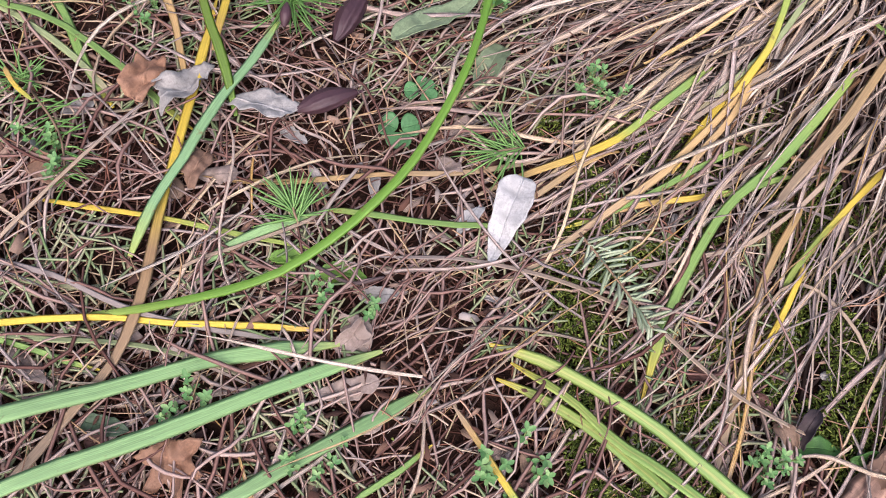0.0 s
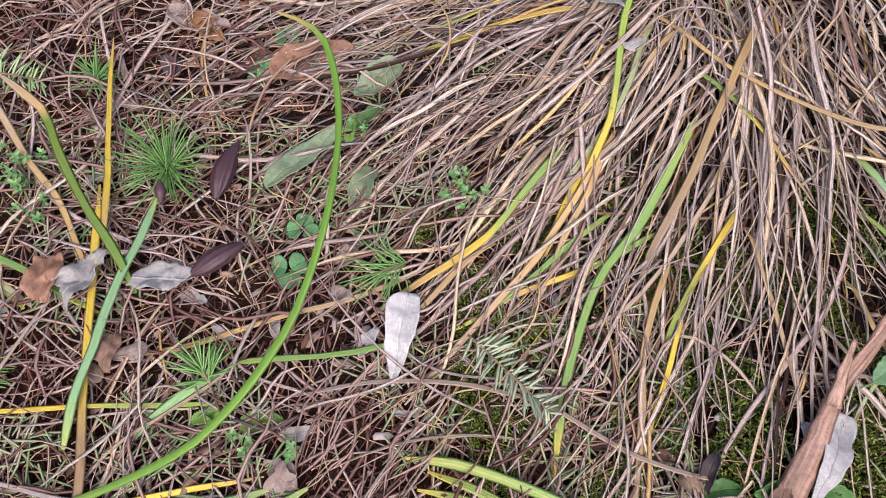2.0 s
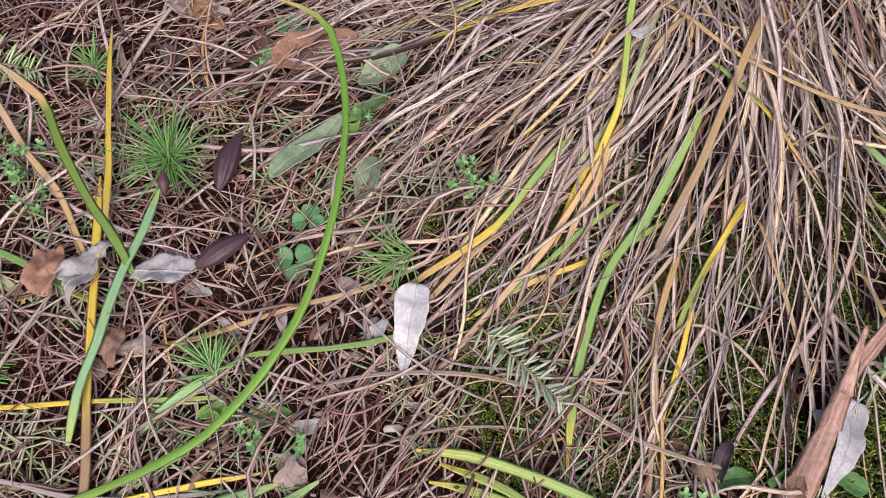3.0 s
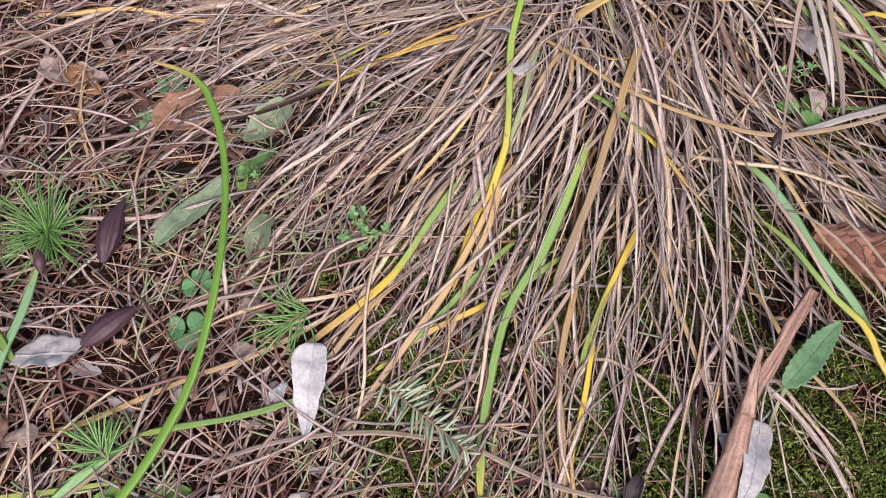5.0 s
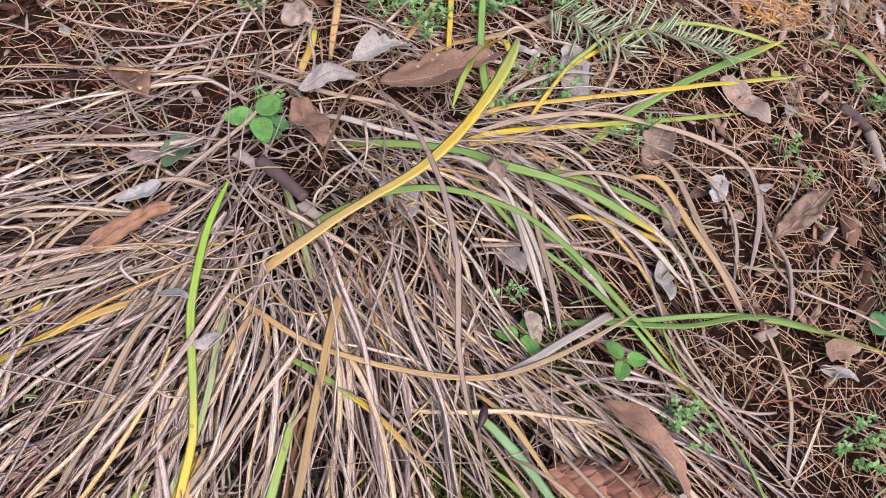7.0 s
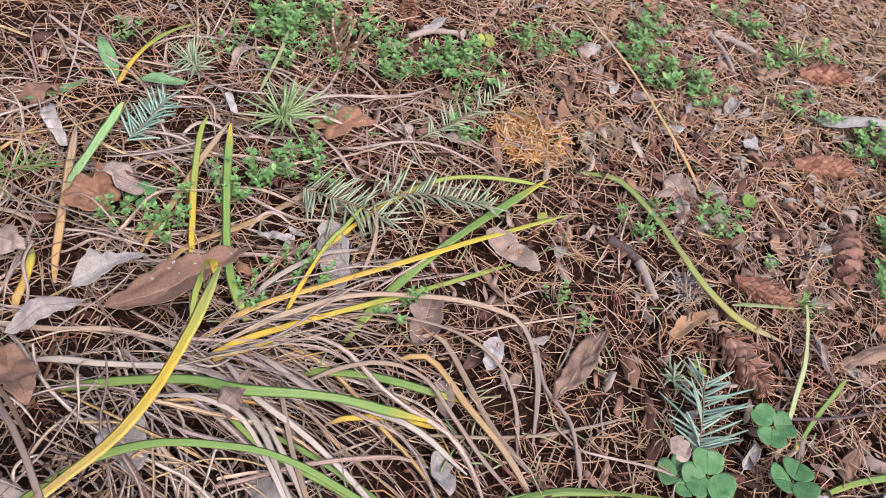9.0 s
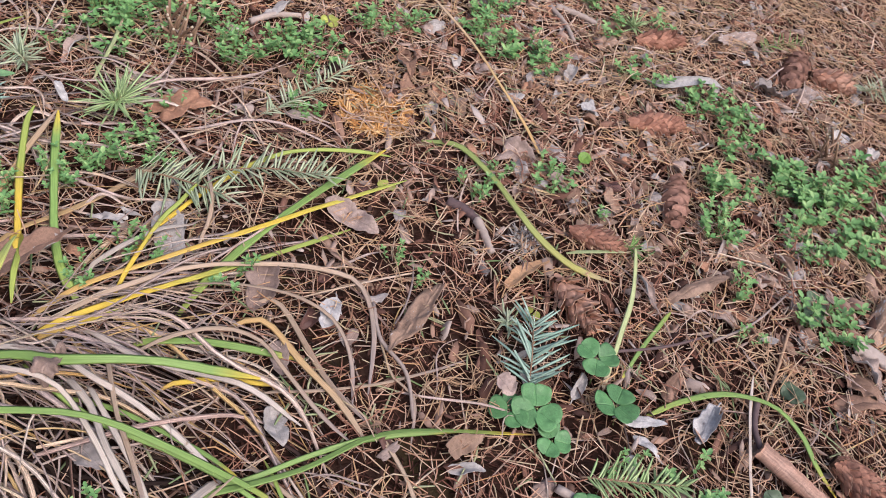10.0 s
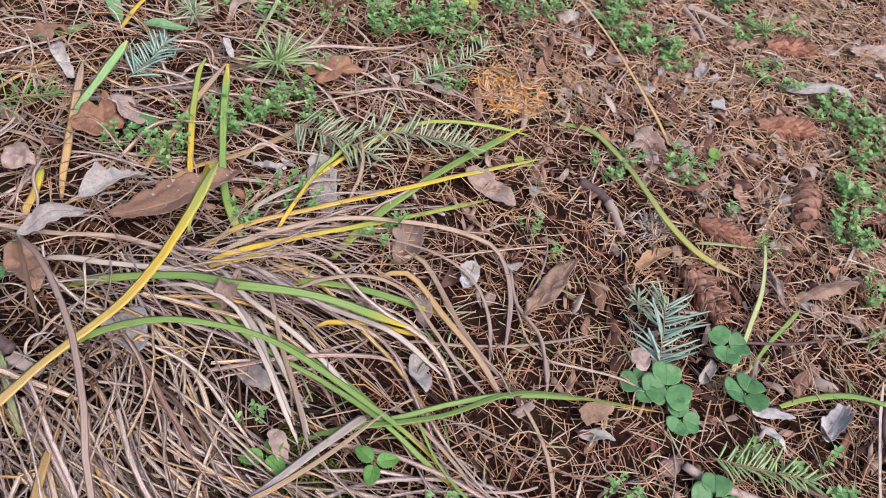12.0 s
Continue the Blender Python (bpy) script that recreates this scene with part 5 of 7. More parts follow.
blade(tussock, "straw", 0.0028, (0.311, 0.338, 0.036), (0.277, 0.364, 0.028), (0.225, 0.360, 0.023), (0.184, 0.336, 0.017), (0.152, 0.311, 0.012))
blade(tussock, "straw", 0.0029, (0.304, 0.332, 0.039), (0.263, 0.296, 0.037), (0.233, 0.280, 0.032), (0.197, 0.254, 0.023), (0.161, 0.238, 0.015))
blade(tussock, "o", 0.0036, (0.289, 0.243, 0.039), (0.291, 0.257, 0.040), (0.273, 0.249, 0.037), (0.255, 0.233, 0.029))
blade(tussock, "straw", 0.0028, (0.321, 0.390, 0.021), (0.277, 0.408, 0.017), (0.234, 0.431, 0.013), (0.188, 0.440, 0.010))
blade(tussock, "straw", 0.0027, (0.387, 0.408, 0.022), (0.347, 0.380, 0.031), (0.305, 0.363, 0.032), (0.273, 0.356, 0.026))
blade(tussock, "rose", 0.0024, (0.366, 0.330, 0.012), (0.365, 0.318, 0.070), (0.363, 0.301, 0.130), (0.359, 0.275, 0.166), (0.357, 0.252, 0.178), (0.353, 0.231, 0.182), (0.348, 0.213, 0.184), (0.343, 0.200, 0.184), (0.338, 0.188, 0.183), (0.333, 0.178, 0.181), (0.325, 0.164, 0.172), (0.323, 0.148, 0.150), (0.327, 0.130, 0.115), (0.334, 0.110, 0.070), (0.340, 0.096, 0.030))
blade(tussock, "white", 0.0034, (0.424, 0.292, 0.062), (0.440, 0.272, 0.061), (0.450, 0.254, 0.056), (0.450, 0.236, 0.047), (0.445, 0.212, 0.042), (0.439, 0.191, 0.036), (0.435, 0.170, 0.024))
blade(tussock, "yg", 0.0034, (0.520, 0.306, 0.014), (0.577, 0.331, 0.019), (0.608, 0.338, 0.021), (0.633, 0.345, 0.020))
blade(tussock, "straw", 0.0032, (0.590, 0.302, 0.012), (0.614, 0.315, 0.017), (0.631, 0.331, 0.020), (0.644, 0.352, 0.018))
blade(tussock, "white", 0.0044, (0.518, 0.333, 0.017), (0.549, 0.333, 0.018), (0.580, 0.329, 0.018), (0.603, 0.319, 0.014))
# ---- blades of the two neighbouring tussocks ----
blade(tussock_west, "sea", 0.0082, (-0.241, -0.034, 0.008), (-0.184, -0.015, 0.025), (-0.152, -0.005, 0.034), (-0.131, 0.003, 0.030), (-0.108, 0.010, 0.027), (-0.085, 0.018, 0.023), (-0.061, 0.027, 0.020), (-0.035, 0.037, 0.017), (-0.009, 0.046, 0.014), (0.012, 0.053, 0.012))
blade(tussock_west, "sea", 0.0085, (-0.251, 0.010, 0.008), (-0.192, 0.022, 0.022), (-0.160, 0.029, 0.027), (-0.138, 0.035, 0.022), (-0.115, 0.041, 0.018), (-0.090, 0.049, 0.014), (-0.064, 0.055, 0.013), (-0.037, 0.058, 0.011), (-0.008, 0.060, 0.010))
blade(tussock_west, "sea", 0.0078, (-0.111, -0.038, 0.008), (-0.085, -0.025, 0.013), (-0.057, -0.012, 0.017), (-0.035, -0.001, 0.014), (-0.009, 0.012, 0.012), (0.013, 0.023, 0.010), (0.037, 0.036, 0.009))
blade(tussock_west, "y", 0.0036, (-0.230, 0.073, 0.008), (-0.174, 0.075, 0.013), (-0.147, 0.076, 0.014), (-0.120, 0.076, 0.013), (-0.093, 0.073, 0.012), (-0.065, 0.071, 0.011), (-0.038, 0.069, 0.009), (-0.011, 0.067, 0.008))
blade(tussock_west, "pale", 0.0036, (-0.217, 0.074, 0.008), (-0.175, 0.070, 0.010), (-0.147, 0.066, 0.011), (-0.120, 0.064, 0.012), (-0.095, 0.060, 0.010), (-0.065, 0.050, 0.008), (-0.043, 0.037, 0.007))
blade(tussock_west, "g", 0.0036, (-0.218, 0.081, 0.008), (-0.175, 0.067, 0.010), (-0.158, 0.061, 0.009), (-0.142, 0.055, 0.008), (-0.124, 0.050, 0.007))
blade(tussock_west, "pale", 0.0037, (-0.215, 0.109, 0.008), (-0.180, 0.101, 0.009), (-0.155, 0.096, 0.008), (-0.133, 0.093, 0.006))
blade(tussock_west, "g", 0.0047, (-0.235, 0.283, 0.014), (-0.199, 0.260, 0.016), (-0.179, 0.253, 0.017), (-0.156, 0.239, 0.018), (-0.127, 0.217, 0.014), (-0.099, 0.191, 0.009), (-0.086, 0.180, 0.007))
blade(tussock_west, "pale", 0.0045, (-0.222, 0.273, 0.012), (-0.195, 0.257, 0.012), (-0.170, 0.238, 0.012), (-0.151, 0.221, 0.010), (-0.130, 0.196, 0.007))
blade(tussock_west, "g", 0.0055, (-0.186, 0.288, 0.012), (-0.167, 0.258, 0.011), (-0.152, 0.225, 0.009), (-0.134, 0.197, 0.007))
blade(tussock_west, "yd", 0.0064, (-0.177, -0.020, 0.010), (-0.164, -0.004, 0.011), (-0.141, 0.023, 0.012), (-0.118, 0.054, 0.013), (-0.107, 0.087, 0.014), (-0.101, 0.133, 0.013), (-0.094, 0.175, 0.013), (-0.087, 0.214, 0.013), (-0.080, 0.264, 0.012))
blade(tussock_west, "y", 0.0060, (-0.079, 0.227, 0.018), (-0.072, 0.263, 0.019), (-0.065, 0.317, 0.020), (-0.058, 0.365, 0.020))
blade(tussock_west, "dg", 0.0053, (-0.065, 0.186, 0.016), (-0.069, 0.210, 0.028), (-0.077, 0.235, 0.041), (-0.083, 0.265, 0.054), (-0.085, 0.288, 0.062), (-0.094, 0.301, 0.069), (-0.103, 0.312, 0.074))
blade(tussock_west, "teal", 0.0062, (-0.116, 0.108, 0.012), (-0.103, 0.136, 0.018), (-0.088, 0.161, 0.021), (-0.072, 0.191, 0.022), (-0.055, 0.216, 0.022), (-0.042, 0.242, 0.020))
blade(tussock_west, "o", 0.0052, (-0.095, 0.211, 0.010), (-0.105, 0.255, 0.012), (-0.122, 0.290, 0.015), (-0.134, 0.325, 0.020), (-0.144, 0.353, 0.024))
blade(tussock_west, "stemgreen", 0.0050, (-0.144, 0.078, 0.008), (-0.106, 0.079, 0.017), (-0.070, 0.083, 0.026), (-0.040, 0.089, 0.033), (-0.015, 0.101, 0.040), (0.006, 0.116, 0.045), (0.026, 0.135, 0.049), (0.042, 0.157, 0.054), (0.056, 0.181, 0.059), (0.067, 0.209, 0.057), (0.076, 0.241, 0.054), (0.080, 0.273, 0.051), (0.079, 0.301, 0.049), (0.071, 0.318, 0.047), (0.055, 0.334, 0.044))
blade(tussock_west, "yg", 0.0031, (-0.170, 0.143, 0.009), (-0.142, 0.137, 0.010), (-0.104, 0.129, 0.012), (-0.059, 0.118, 0.010), (-0.022, 0.109, 0.008))
blade(tussock_west, "g", 0.0038, (-0.017, 0.132, 0.010), (0.013, 0.126, 0.012), (0.044, 0.120, 0.014), (0.070, 0.118, 0.013), (0.083, 0.117, 0.012))
blade(tussock_west, "sea", 0.0056, (-0.081, 0.104, 0.007), (-0.060, 0.115, 0.010), (-0.042, 0.122, 0.012), (-0.023, 0.128, 0.010))
blade(tussock_west, "straw", 0.0026, (-0.192, 0.110, 0.010), (-0.181, 0.120, 0.012), (-0.159, 0.142, 0.017), (-0.138, 0.164, 0.019), (-0.113, 0.191, 0.020))
blade(tussock_west, "grey", 0.0031, (-0.198, 0.115, 0.010), (-0.180, 0.108, 0.011), (-0.150, 0.098, 0.012), (-0.120, 0.082, 0.014), (-0.093, 0.073, 0.012), (-0.060, 0.066, 0.010), (-0.032, 0.062, 0.008))
blade(tussock_west, "straw", 0.0022, (-0.109, 0.088, 0.010), (-0.085, 0.104, 0.011), (-0.049, 0.116, 0.012), (-0.020, 0.128, 0.012), (-0.005, 0.149, 0.012))
blade(tussock_west, "o", 0.0036, (-0.078, 0.152, 0.008), (-0.039, 0.149, 0.008), (0.017, 0.152, 0.009), (0.061, 0.153, 0.008), (0.109, 0.161, 0.008))
blade(tussock_west, "yt", 0.0027, (-0.187, 0.214, 0.024), (-0.179, 0.202, 0.024), (-0.170, 0.194, 0.020))
blade(tussock_west, "straw", 0.0019, (-0.150, -0.008, 0.008), (-0.123, 0.038, 0.009), (-0.084, 0.053, 0.008), (-0.048, 0.038, 0.007))
blade(tussock_south, "gy2", 0.0070, (0.233, -0.062, 0.008), (0.206, -0.041, 0.015), (0.182, -0.025, 0.021), (0.159, -0.003, 0.020), (0.141, 0.014, 0.018), (0.118, 0.031, 0.015), (0.092, 0.047, 0.012), (0.065, 0.057, 0.009))
blade(tussock_south, "gy2", 0.0064, (0.220, -0.069, 0.008), (0.188, -0.045, 0.017), (0.161, -0.024, 0.020), (0.145, -0.010, 0.018), (0.124, 0.007, 0.014), (0.105, 0.027, 0.012), (0.077, 0.047, 0.009))
blade(tussock_south, "gy2", 0.0064, (0.211, -0.073, 0.008), (0.175, -0.047, 0.015), (0.149, -0.023, 0.016), (0.138, -0.011, 0.014), (0.117, 0.009, 0.012), (0.091, 0.028, 0.010), (0.069, 0.039, 0.009))
blade(tussock_south, "gy", 0.0035, (0.095, -0.048, 0.008), (0.073, -0.018, 0.013), (0.058, 0.007, 0.011), (0.046, 0.027, 0.008))
blade(tussock_south, "g", 0.0032, (-0.020, -0.033, 0.008), (0.001, -0.014, 0.011), (0.017, -0.005, 0.010), (0.035, 0.008, 0.008))
# ---- blades standing alone on the needle litter ----
blade(lone_grass, "limb", 0.0066, (0.827, 0.270, 0.008), (0.846, 0.240, 0.011), (0.836, 0.197, 0.015), (0.816, 0.157, 0.020), (0.805, 0.120, 0.017), (0.806, 0.084, 0.013), (0.822, 0.048, 0.009))
blade(lone_grass, "pale", 0.0050, (0.870, 0.054, 0.016), (0.818, 0.032, 0.016), (0.768, 0.019, 0.014), (0.715, 0.005, 0.007))
blade(lone_grass, "g", 0.0037, (0.832, -0.002, 0.014), (0.784, -0.000, 0.010), (0.741, -0.001, 0.007))
blade(lone_grass, "g", 0.0053, (0.726, -0.028, 0.008), (0.759, -0.045, 0.011), (0.792, -0.071, 0.014), (0.811, -0.105, 0.015), (0.806, -0.134, 0.013), (0.790, -0.156, 0.010), (0.778, -0.178, 0.008))
blade(lone_grass, "pale", 0.0050, (0.819, 0.098, 0.010), (0.840, 0.078, 0.012), (0.866, 0.055, 0.012))
blade(lone_grass, "o", 0.0033, (0.899, 0.171, 0.008), (0.926, 0.215, 0.012), (0.954, 0.271, 0.017), (0.981, 0.327, 0.020), (1.007, 0.410, 0.024))
blade(lone_grass, "white", 0.0026, (0.712, -0.128, 0.010), (0.746, -0.111, 0.013), (0.793, -0.093, 0.014), (0.827, -0.083, 0.014))
blade(lone_grass, "yg", 0.0045, (0.556, 0.562, 0.008), (0.590, 0.581, 0.014), (0.622, 0.591, 0.015), (0.651, 0.592, 0.014))
blade(lone_grass, "pale", 0.0041, (0.651, 0.500, 0.008), (0.681, 0.516, 0.016), (0.712, 0.539, 0.020))
blade(lone_grass, "straw", 0.0023, (0.660, 0.193, 0.009), (0.617, 0.135, 0.010), (0.613, 0.108, 0.009), (0.582, 0.086, 0.008))
# ---- fallen leaves ----
leaf("white", "tailed", (0.090, 0.144, 0.018), (0.068, 0.095, 0.010), 0.0212, 0.22)
leaf("white", "scrap", (0.068, 0.133, 0.008), (0.051, 0.114, 0.008), 0.0097, 0.30)
leaf("russet", "lobed", (-0.111, 0.228, 0.015), (-0.118, 0.191, 0.014), 0.0345, 0.60)
leaf("palegrey", "lobed", (-0.078, 0.215, 0.015), (-0.111, 0.185, 0.014), 0.0280, 0.50)
leaf("palegrey", "lobed", (-0.067, 0.194, 0.016), (-0.026, 0.183, 0.016), 0.0270, 0.35)
leaf("palegrey", "ovate", (-0.042, 0.181, 0.006), (-0.027, 0.173, 0.006), 0.0093, 0.40)
leaf("brown", "lobed", (-0.077, 0.170, 0.014), (-0.090, 0.142, 0.013), 0.0210, 0.60)
leaf("pink", "toothed", (-0.063, 0.154, 0.010), (-0.084, 0.152, 0.010), 0.0122, 0.90)
leaf("palegrey", "ovate", (-0.000, 0.085, 0.006), (0.022, 0.085, 0.006), 0.0099, 0.40)
leaf("pink", "ovate", (0.005, 0.071, 0.008), (-0.011, 0.055, 0.008), 0.0171, 0.60)
leaf("pink", "ovate", (0.006, 0.056, 0.008), (-0.008, 0.075, 0.008), 0.0165, 0.60)
leaf("pink", "ovate", (0.011, 0.039, 0.008), (-0.021, 0.034, 0.008), 0.0123, 0.70)
leaf("russet", "maple", (-0.091, 0.026, 0.008), (-0.083, -0.015, 0.008), 0.0504, 0.50)
leaf("dullgreen", "ovate", (-0.134, 0.027, 0.006), (-0.109, 0.021, 0.006), 0.0109, 0.40)
leaf("russet", "ovate", (0.037, 0.315, 0.008), (0.095, 0.320, 0.008), 0.0295, 0.35)
leaf("greygreen", "ovate", (0.121, 0.300, 0.009), (0.087, 0.282, 0.008), 0.0228, 0.40)
leaf("greygreen", "ovate", (0.022, 0.230, 0.014), (0.074, 0.262, 0.014), 0.0210, 0.30)
leaf("greygreen", "ovate", (0.087, 0.232, 0.008), (0.068, 0.204, 0.008), 0.0182, 0.40)
leaf("green", "ovate", (0.079, 0.260, 0.010), (0.106, 0.270, 0.011), 0.0107, 0.40)
leaf("brightgreen", "ovate", (0.076, 0.251, 0.009), (0.084, 0.272, 0.009), 0.0085, 0.40)
leaf("pink", "ovate", (-0.025, 0.383, 0.006), (0.017, 0.357, 0.006), 0.0230, 0.70)
leaf("darkred", "ovate", (0.034, 0.343, 0.006), (0.018, 0.316, 0.006), 0.0226, 0.70)
leaf("orange", "ovate", (-0.006, 0.378, 0.006), (0.012, 0.349, 0.006), 0.0176, 0.80)
leaf("brown", "lobed", (-0.175, 0.177, 0.006), (-0.151, 0.150, 0.006), 0.0184, 0.80)
leaf("pink", "ovate", (-0.170, 0.063, 0.006), (-0.152, 0.042, 0.006), 0.0112, 0.80)
leaf("green", "ovate", (0.213, -0.001, 0.008), (0.238, -0.004, 0.009), 0.0123, 0.40)
leaf("green", "ovate", (0.240, -0.007, 0.009), (0.258, -0.006, 0.009), 0.0084, 0.40)
leaf("green", "ovate", (0.289, -0.026, 0.008), (0.275, -0.010, 0.009), 0.0118, 0.40)
leaf("purple", "ovate", (0.230, 0.016, 0.008), (0.208, -0.009, 0.007), 0.0114, 0.70)
leaf("white", "scrap", (0.280, 0.019, 0.009), (0.292, -0.003, 0.009), 0.0141, 0.30)
leaf("seagreen", "toothed", (0.321, 0.030, 0.016), (0.370, 0.051, 0.019), 0.0172, 0.30)
blade(lone_grass, "pale", 0.0022, (0.300, 0.006, 0.008), (0.313, 0.020, 0.011), (0.327, 0.031, 0.014), (0.343, 0.040, 0.019))
blade(tussock, "straw", 0.0023, (0.369, 0.123, 0.032), (0.378, 0.095, 0.041), (0.388, 0.063, 0.038), (0.393, 0.042, 0.032))
blade(tussock, "straw", 0.0023, (0.389, 0.123, 0.031), (0.391, 0.090, 0.043), (0.404, 0.048, 0.032))
blade(tussock, "straw", 0.0023, (0.360, 0.145, 0.035), (0.357, 0.102, 0.047), (0.366, 0.062, 0.033))
blade(tussock, "straw", 0.0024, (0.407, 0.103, 0.028), (0.410, 0.076, 0.040), (0.419, 0.036, 0.032))
leaf("brown", "lance", (0.433, 0.120, 0.032), (0.446, 0.046, 0.022), 0.0200, 0.60)
leaf("russet", "ovate", (0.279, 0.339, 0.032), (0.220, 0.343, 0.022), 0.0167, 1.10)
leaf("white", "ovate", (0.280, 0.359, 0.030), (0.253, 0.358, 0.028), 0.0131, 0.50)
leaf("palegrey", "ovate", (0.250, 0.292, 0.038), (0.261, 0.278, 0.041), 0.0089, 0.60)
leaf("palegrey", "ovate", (0.253, 0.255, 0.038), (0.267, 0.254, 0.040), 0.0081, 0.60)
leaf("pink", "toothed", (0.289, 0.382, 0.027), (0.270, 0.385, 0.026), 0.0175, 0.60)
leaf("dullgreen", "ovate", (0.310, 0.382, 0.026), (0.286, 0.371, 0.027), 0.0207, 0.40)
trefoil((0.351, 0.380, 0.030), 0.0209, "strawberry", 2.6, 24)
leaf("brown", "ovate", (0.292, 0.469, 0.011), (0.299, 0.432, 0.013), 0.0259, 0.70)
leaf("pink", "ovate", (0.429, 0.187, 0.023), (0.423, 0.166, 0.022), 0.0135, 0.40)
leaf("palegrey", "ovate", (0.444, 0.054, 0.009), (0.449, 0.029, 0.008), 0.0193, 0.50)
leaf("white", "tailed", (0.303, 0.018, 0.012), (0.264, -0.025, 0.009), 0.0165, 0.35)
leaf("white", "scrap", (0.282, 0.018, 0.012), (0.281, 0.004, 0.010), 0.0110, 0.30)
leaf("brown", "lance", (0.438, 0.373, 0.026), (0.534, 0.352, 0.022), 0.0360, 0.42)
leaf("palegrey", "ovate", (0.432, 0.400, 0.024), (0.482, 0.397, 0.022), 0.0215, 0.60)
leaf("grey", "lance", (0.387, 0.394, 0.024), (0.434, 0.389, 0.023), 0.0150, 0.80)
leaf("palegrey", "lobed", (0.558, 0.379, 0.007), (0.573, 0.351, 0.007), 0.0164, 0.70)
leaf("palegrey", "ovate", (0.605, 0.355, 0.008), (0.570, 0.300, 0.008), 0.0240, 0.20)
leaf("pink", "scrap", (0.490, 0.495, 0.012), (0.508, 0.447, 0.014), 0.0420, 0.50)
leaf("russet", "lobed", (0.476, 0.482, 0.014), (0.494, 0.446, 0.012), 0.0330, 0.60)
leaf("russet", "lobed", (0.656, 0.438, 0.010), (0.708, 0.412, 0.010), 0.0490, 0.40)
leaf("brown", "lobed", (0.781, 0.423, 0.008), (0.805, 0.392, 0.008), 0.0213, 0.50)
leaf("brown", "ovate", (0.915, 0.368, 0.008), (0.888, 0.332, 0.008), 0.0194, 0.80)
leaf("palegrey", "scrap", (0.498, 0.564, 0.014), (0.489, 0.512, 0.014), 0.0230, 0.80)
leaf("white", "scrap", (0.618, 0.503, 0.016), (0.614, 0.480, 0.012), 0.0090, 0.90)
leaf("pink", "lobed", (0.414, 0.468, 0.018), (0.433, 0.440, 0.016), 0.0250, 0.60)
leaf("tan", "lobed", (0.701, 0.153, 0.012), (0.624, 0.142, 0.012), 0.0290, 0.35)
leaf("white", "ovate", (0.637, 0.203, 0.008), (0.605, 0.191, 0.009), 0.0166, 0.60)
leaf("darkred", "ovate", (0.618, 0.206, 0.006), (0.597, 0.204, 0.007), 0.0180, 0.70)
leaf("mauve", "ovate", (0.622, 0.257, 0.008), (0.582, 0.234, 0.008), 0.0258, 0.40)
leaf("pink", "ovate", (0.578, 0.206, 0.008), (0.562, 0.184, 0.009), 0.0149, 0.50)
leaf("mauve", "lobed", (0.469, 0.273, 0.050), (0.445, 0.259, 0.047), 0.0253, 1.10)
leaf("palegrey", "scrap", (0.404, 0.304, 0.032), (0.393, 0.268, 0.035), 0.0283, 0.22)
leaf("palegrey", "ovate", (0.538, 0.174, 0.009), (0.525, 0.148, 0.009), 0.0178, 0.60)
leaf("pink", "ovate", (0.701, 0.274, 0.008), (0.707, 0.221, 0.008), 0.0233, 0.45)
leaf("apricot", "ovate", (0.743, 0.114, 0.008), (0.803, 0.106, 0.008), 0.0170, 0.35)
leaf("pink", "ovate", (0.661, 0.073, 0.026), (0.656, 0.056, 0.026), 0.0189, 0.60)
leaf("grey", "ovate", (0.442, 0.233, 0.023), (0.444, 0.208, 0.021), 0.0169, 0.60)
leaf("brown", "ovate", (0.381, 0.382, 0.025), (0.372, 0.335, 0.033), 0.0233, 0.90)
leaf("grey", "ovate", (0.394, 0.616, 0.008), (0.418, 0.606, 0.008), 0.0173, 0.20)
leaf("brown", "ovate", (0.440, 0.637, 0.007), (0.431, 0.589, 0.007), 0.0182, 0.70)
leaf("brown", "lobed", (0.486, 0.598, 0.006), (0.518, 0.565, 0.006), 0.0232, 0.80)
leaf("pink", "ovate", (0.680, 0.547, 0.007), (0.642, 0.531, 0.007), 0.0126, 0.60)
leaf("seagreen", "ovate", (0.561, 0.568, 0.010), (0.573, 0.612, 0.016), 0.0126, 0.30)
leaf("seagreen", "lance", (0.573, 0.552, 0.014), (0.603, 0.530, 0.014), 0.0124, 0.25)
leaf("seagreen", "lance", (0.541, 0.575, 0.010), (0.491, 0.576, 0.010), 0.0076, 0.30)
leaf("palegrey", "lobed", (0.823, 0.492, 0.007), (0.875, 0.472, 0.007), 0.0193, 0.70)
leaf("tan", "lance", (0.906, -0.029, 0.007), (0.832, 0.011, 0.007), 0.0146, 0.80)
leaf("dullgreen", "ovate", (0.973, -0.103, 0.008), (0.918, -0.106, 0.008), 0.0237, 0.50)
leaf("white", "ovate", (0.712, -0.015, 0.008), (0.731, -0.045, 0.008), 0.0094, 0.70)
leaf("white", "lance", (0.707, -0.029, 0.008), (0.704, -0.058, 0.008), 0.0085, 0.80)
leaf("white", "lobed", (0.778, -0.074, 0.008), (0.733, -0.069, 0.008), 0.0189, 0.80)
leaf("pink", "ovate", (0.847, 0.039, 0.007), (0.830, 0.009, 0.007), 0.0131, 0.70)
leaf("palegrey", "ovate", (0.689, -0.034, 0.008), (0.675, -0.049, 0.008), 0.0091, 0.70)
leaf("palegrey", "ovate", (0.699, 0.021, 0.008), (0.725, 0.026, 0.008), 0.0129, 0.70)
leaf("tan", "lobed", (0.939, -0.157, 0.008), (1.031, -0.175, 0.008), 0.0308, 0.70)
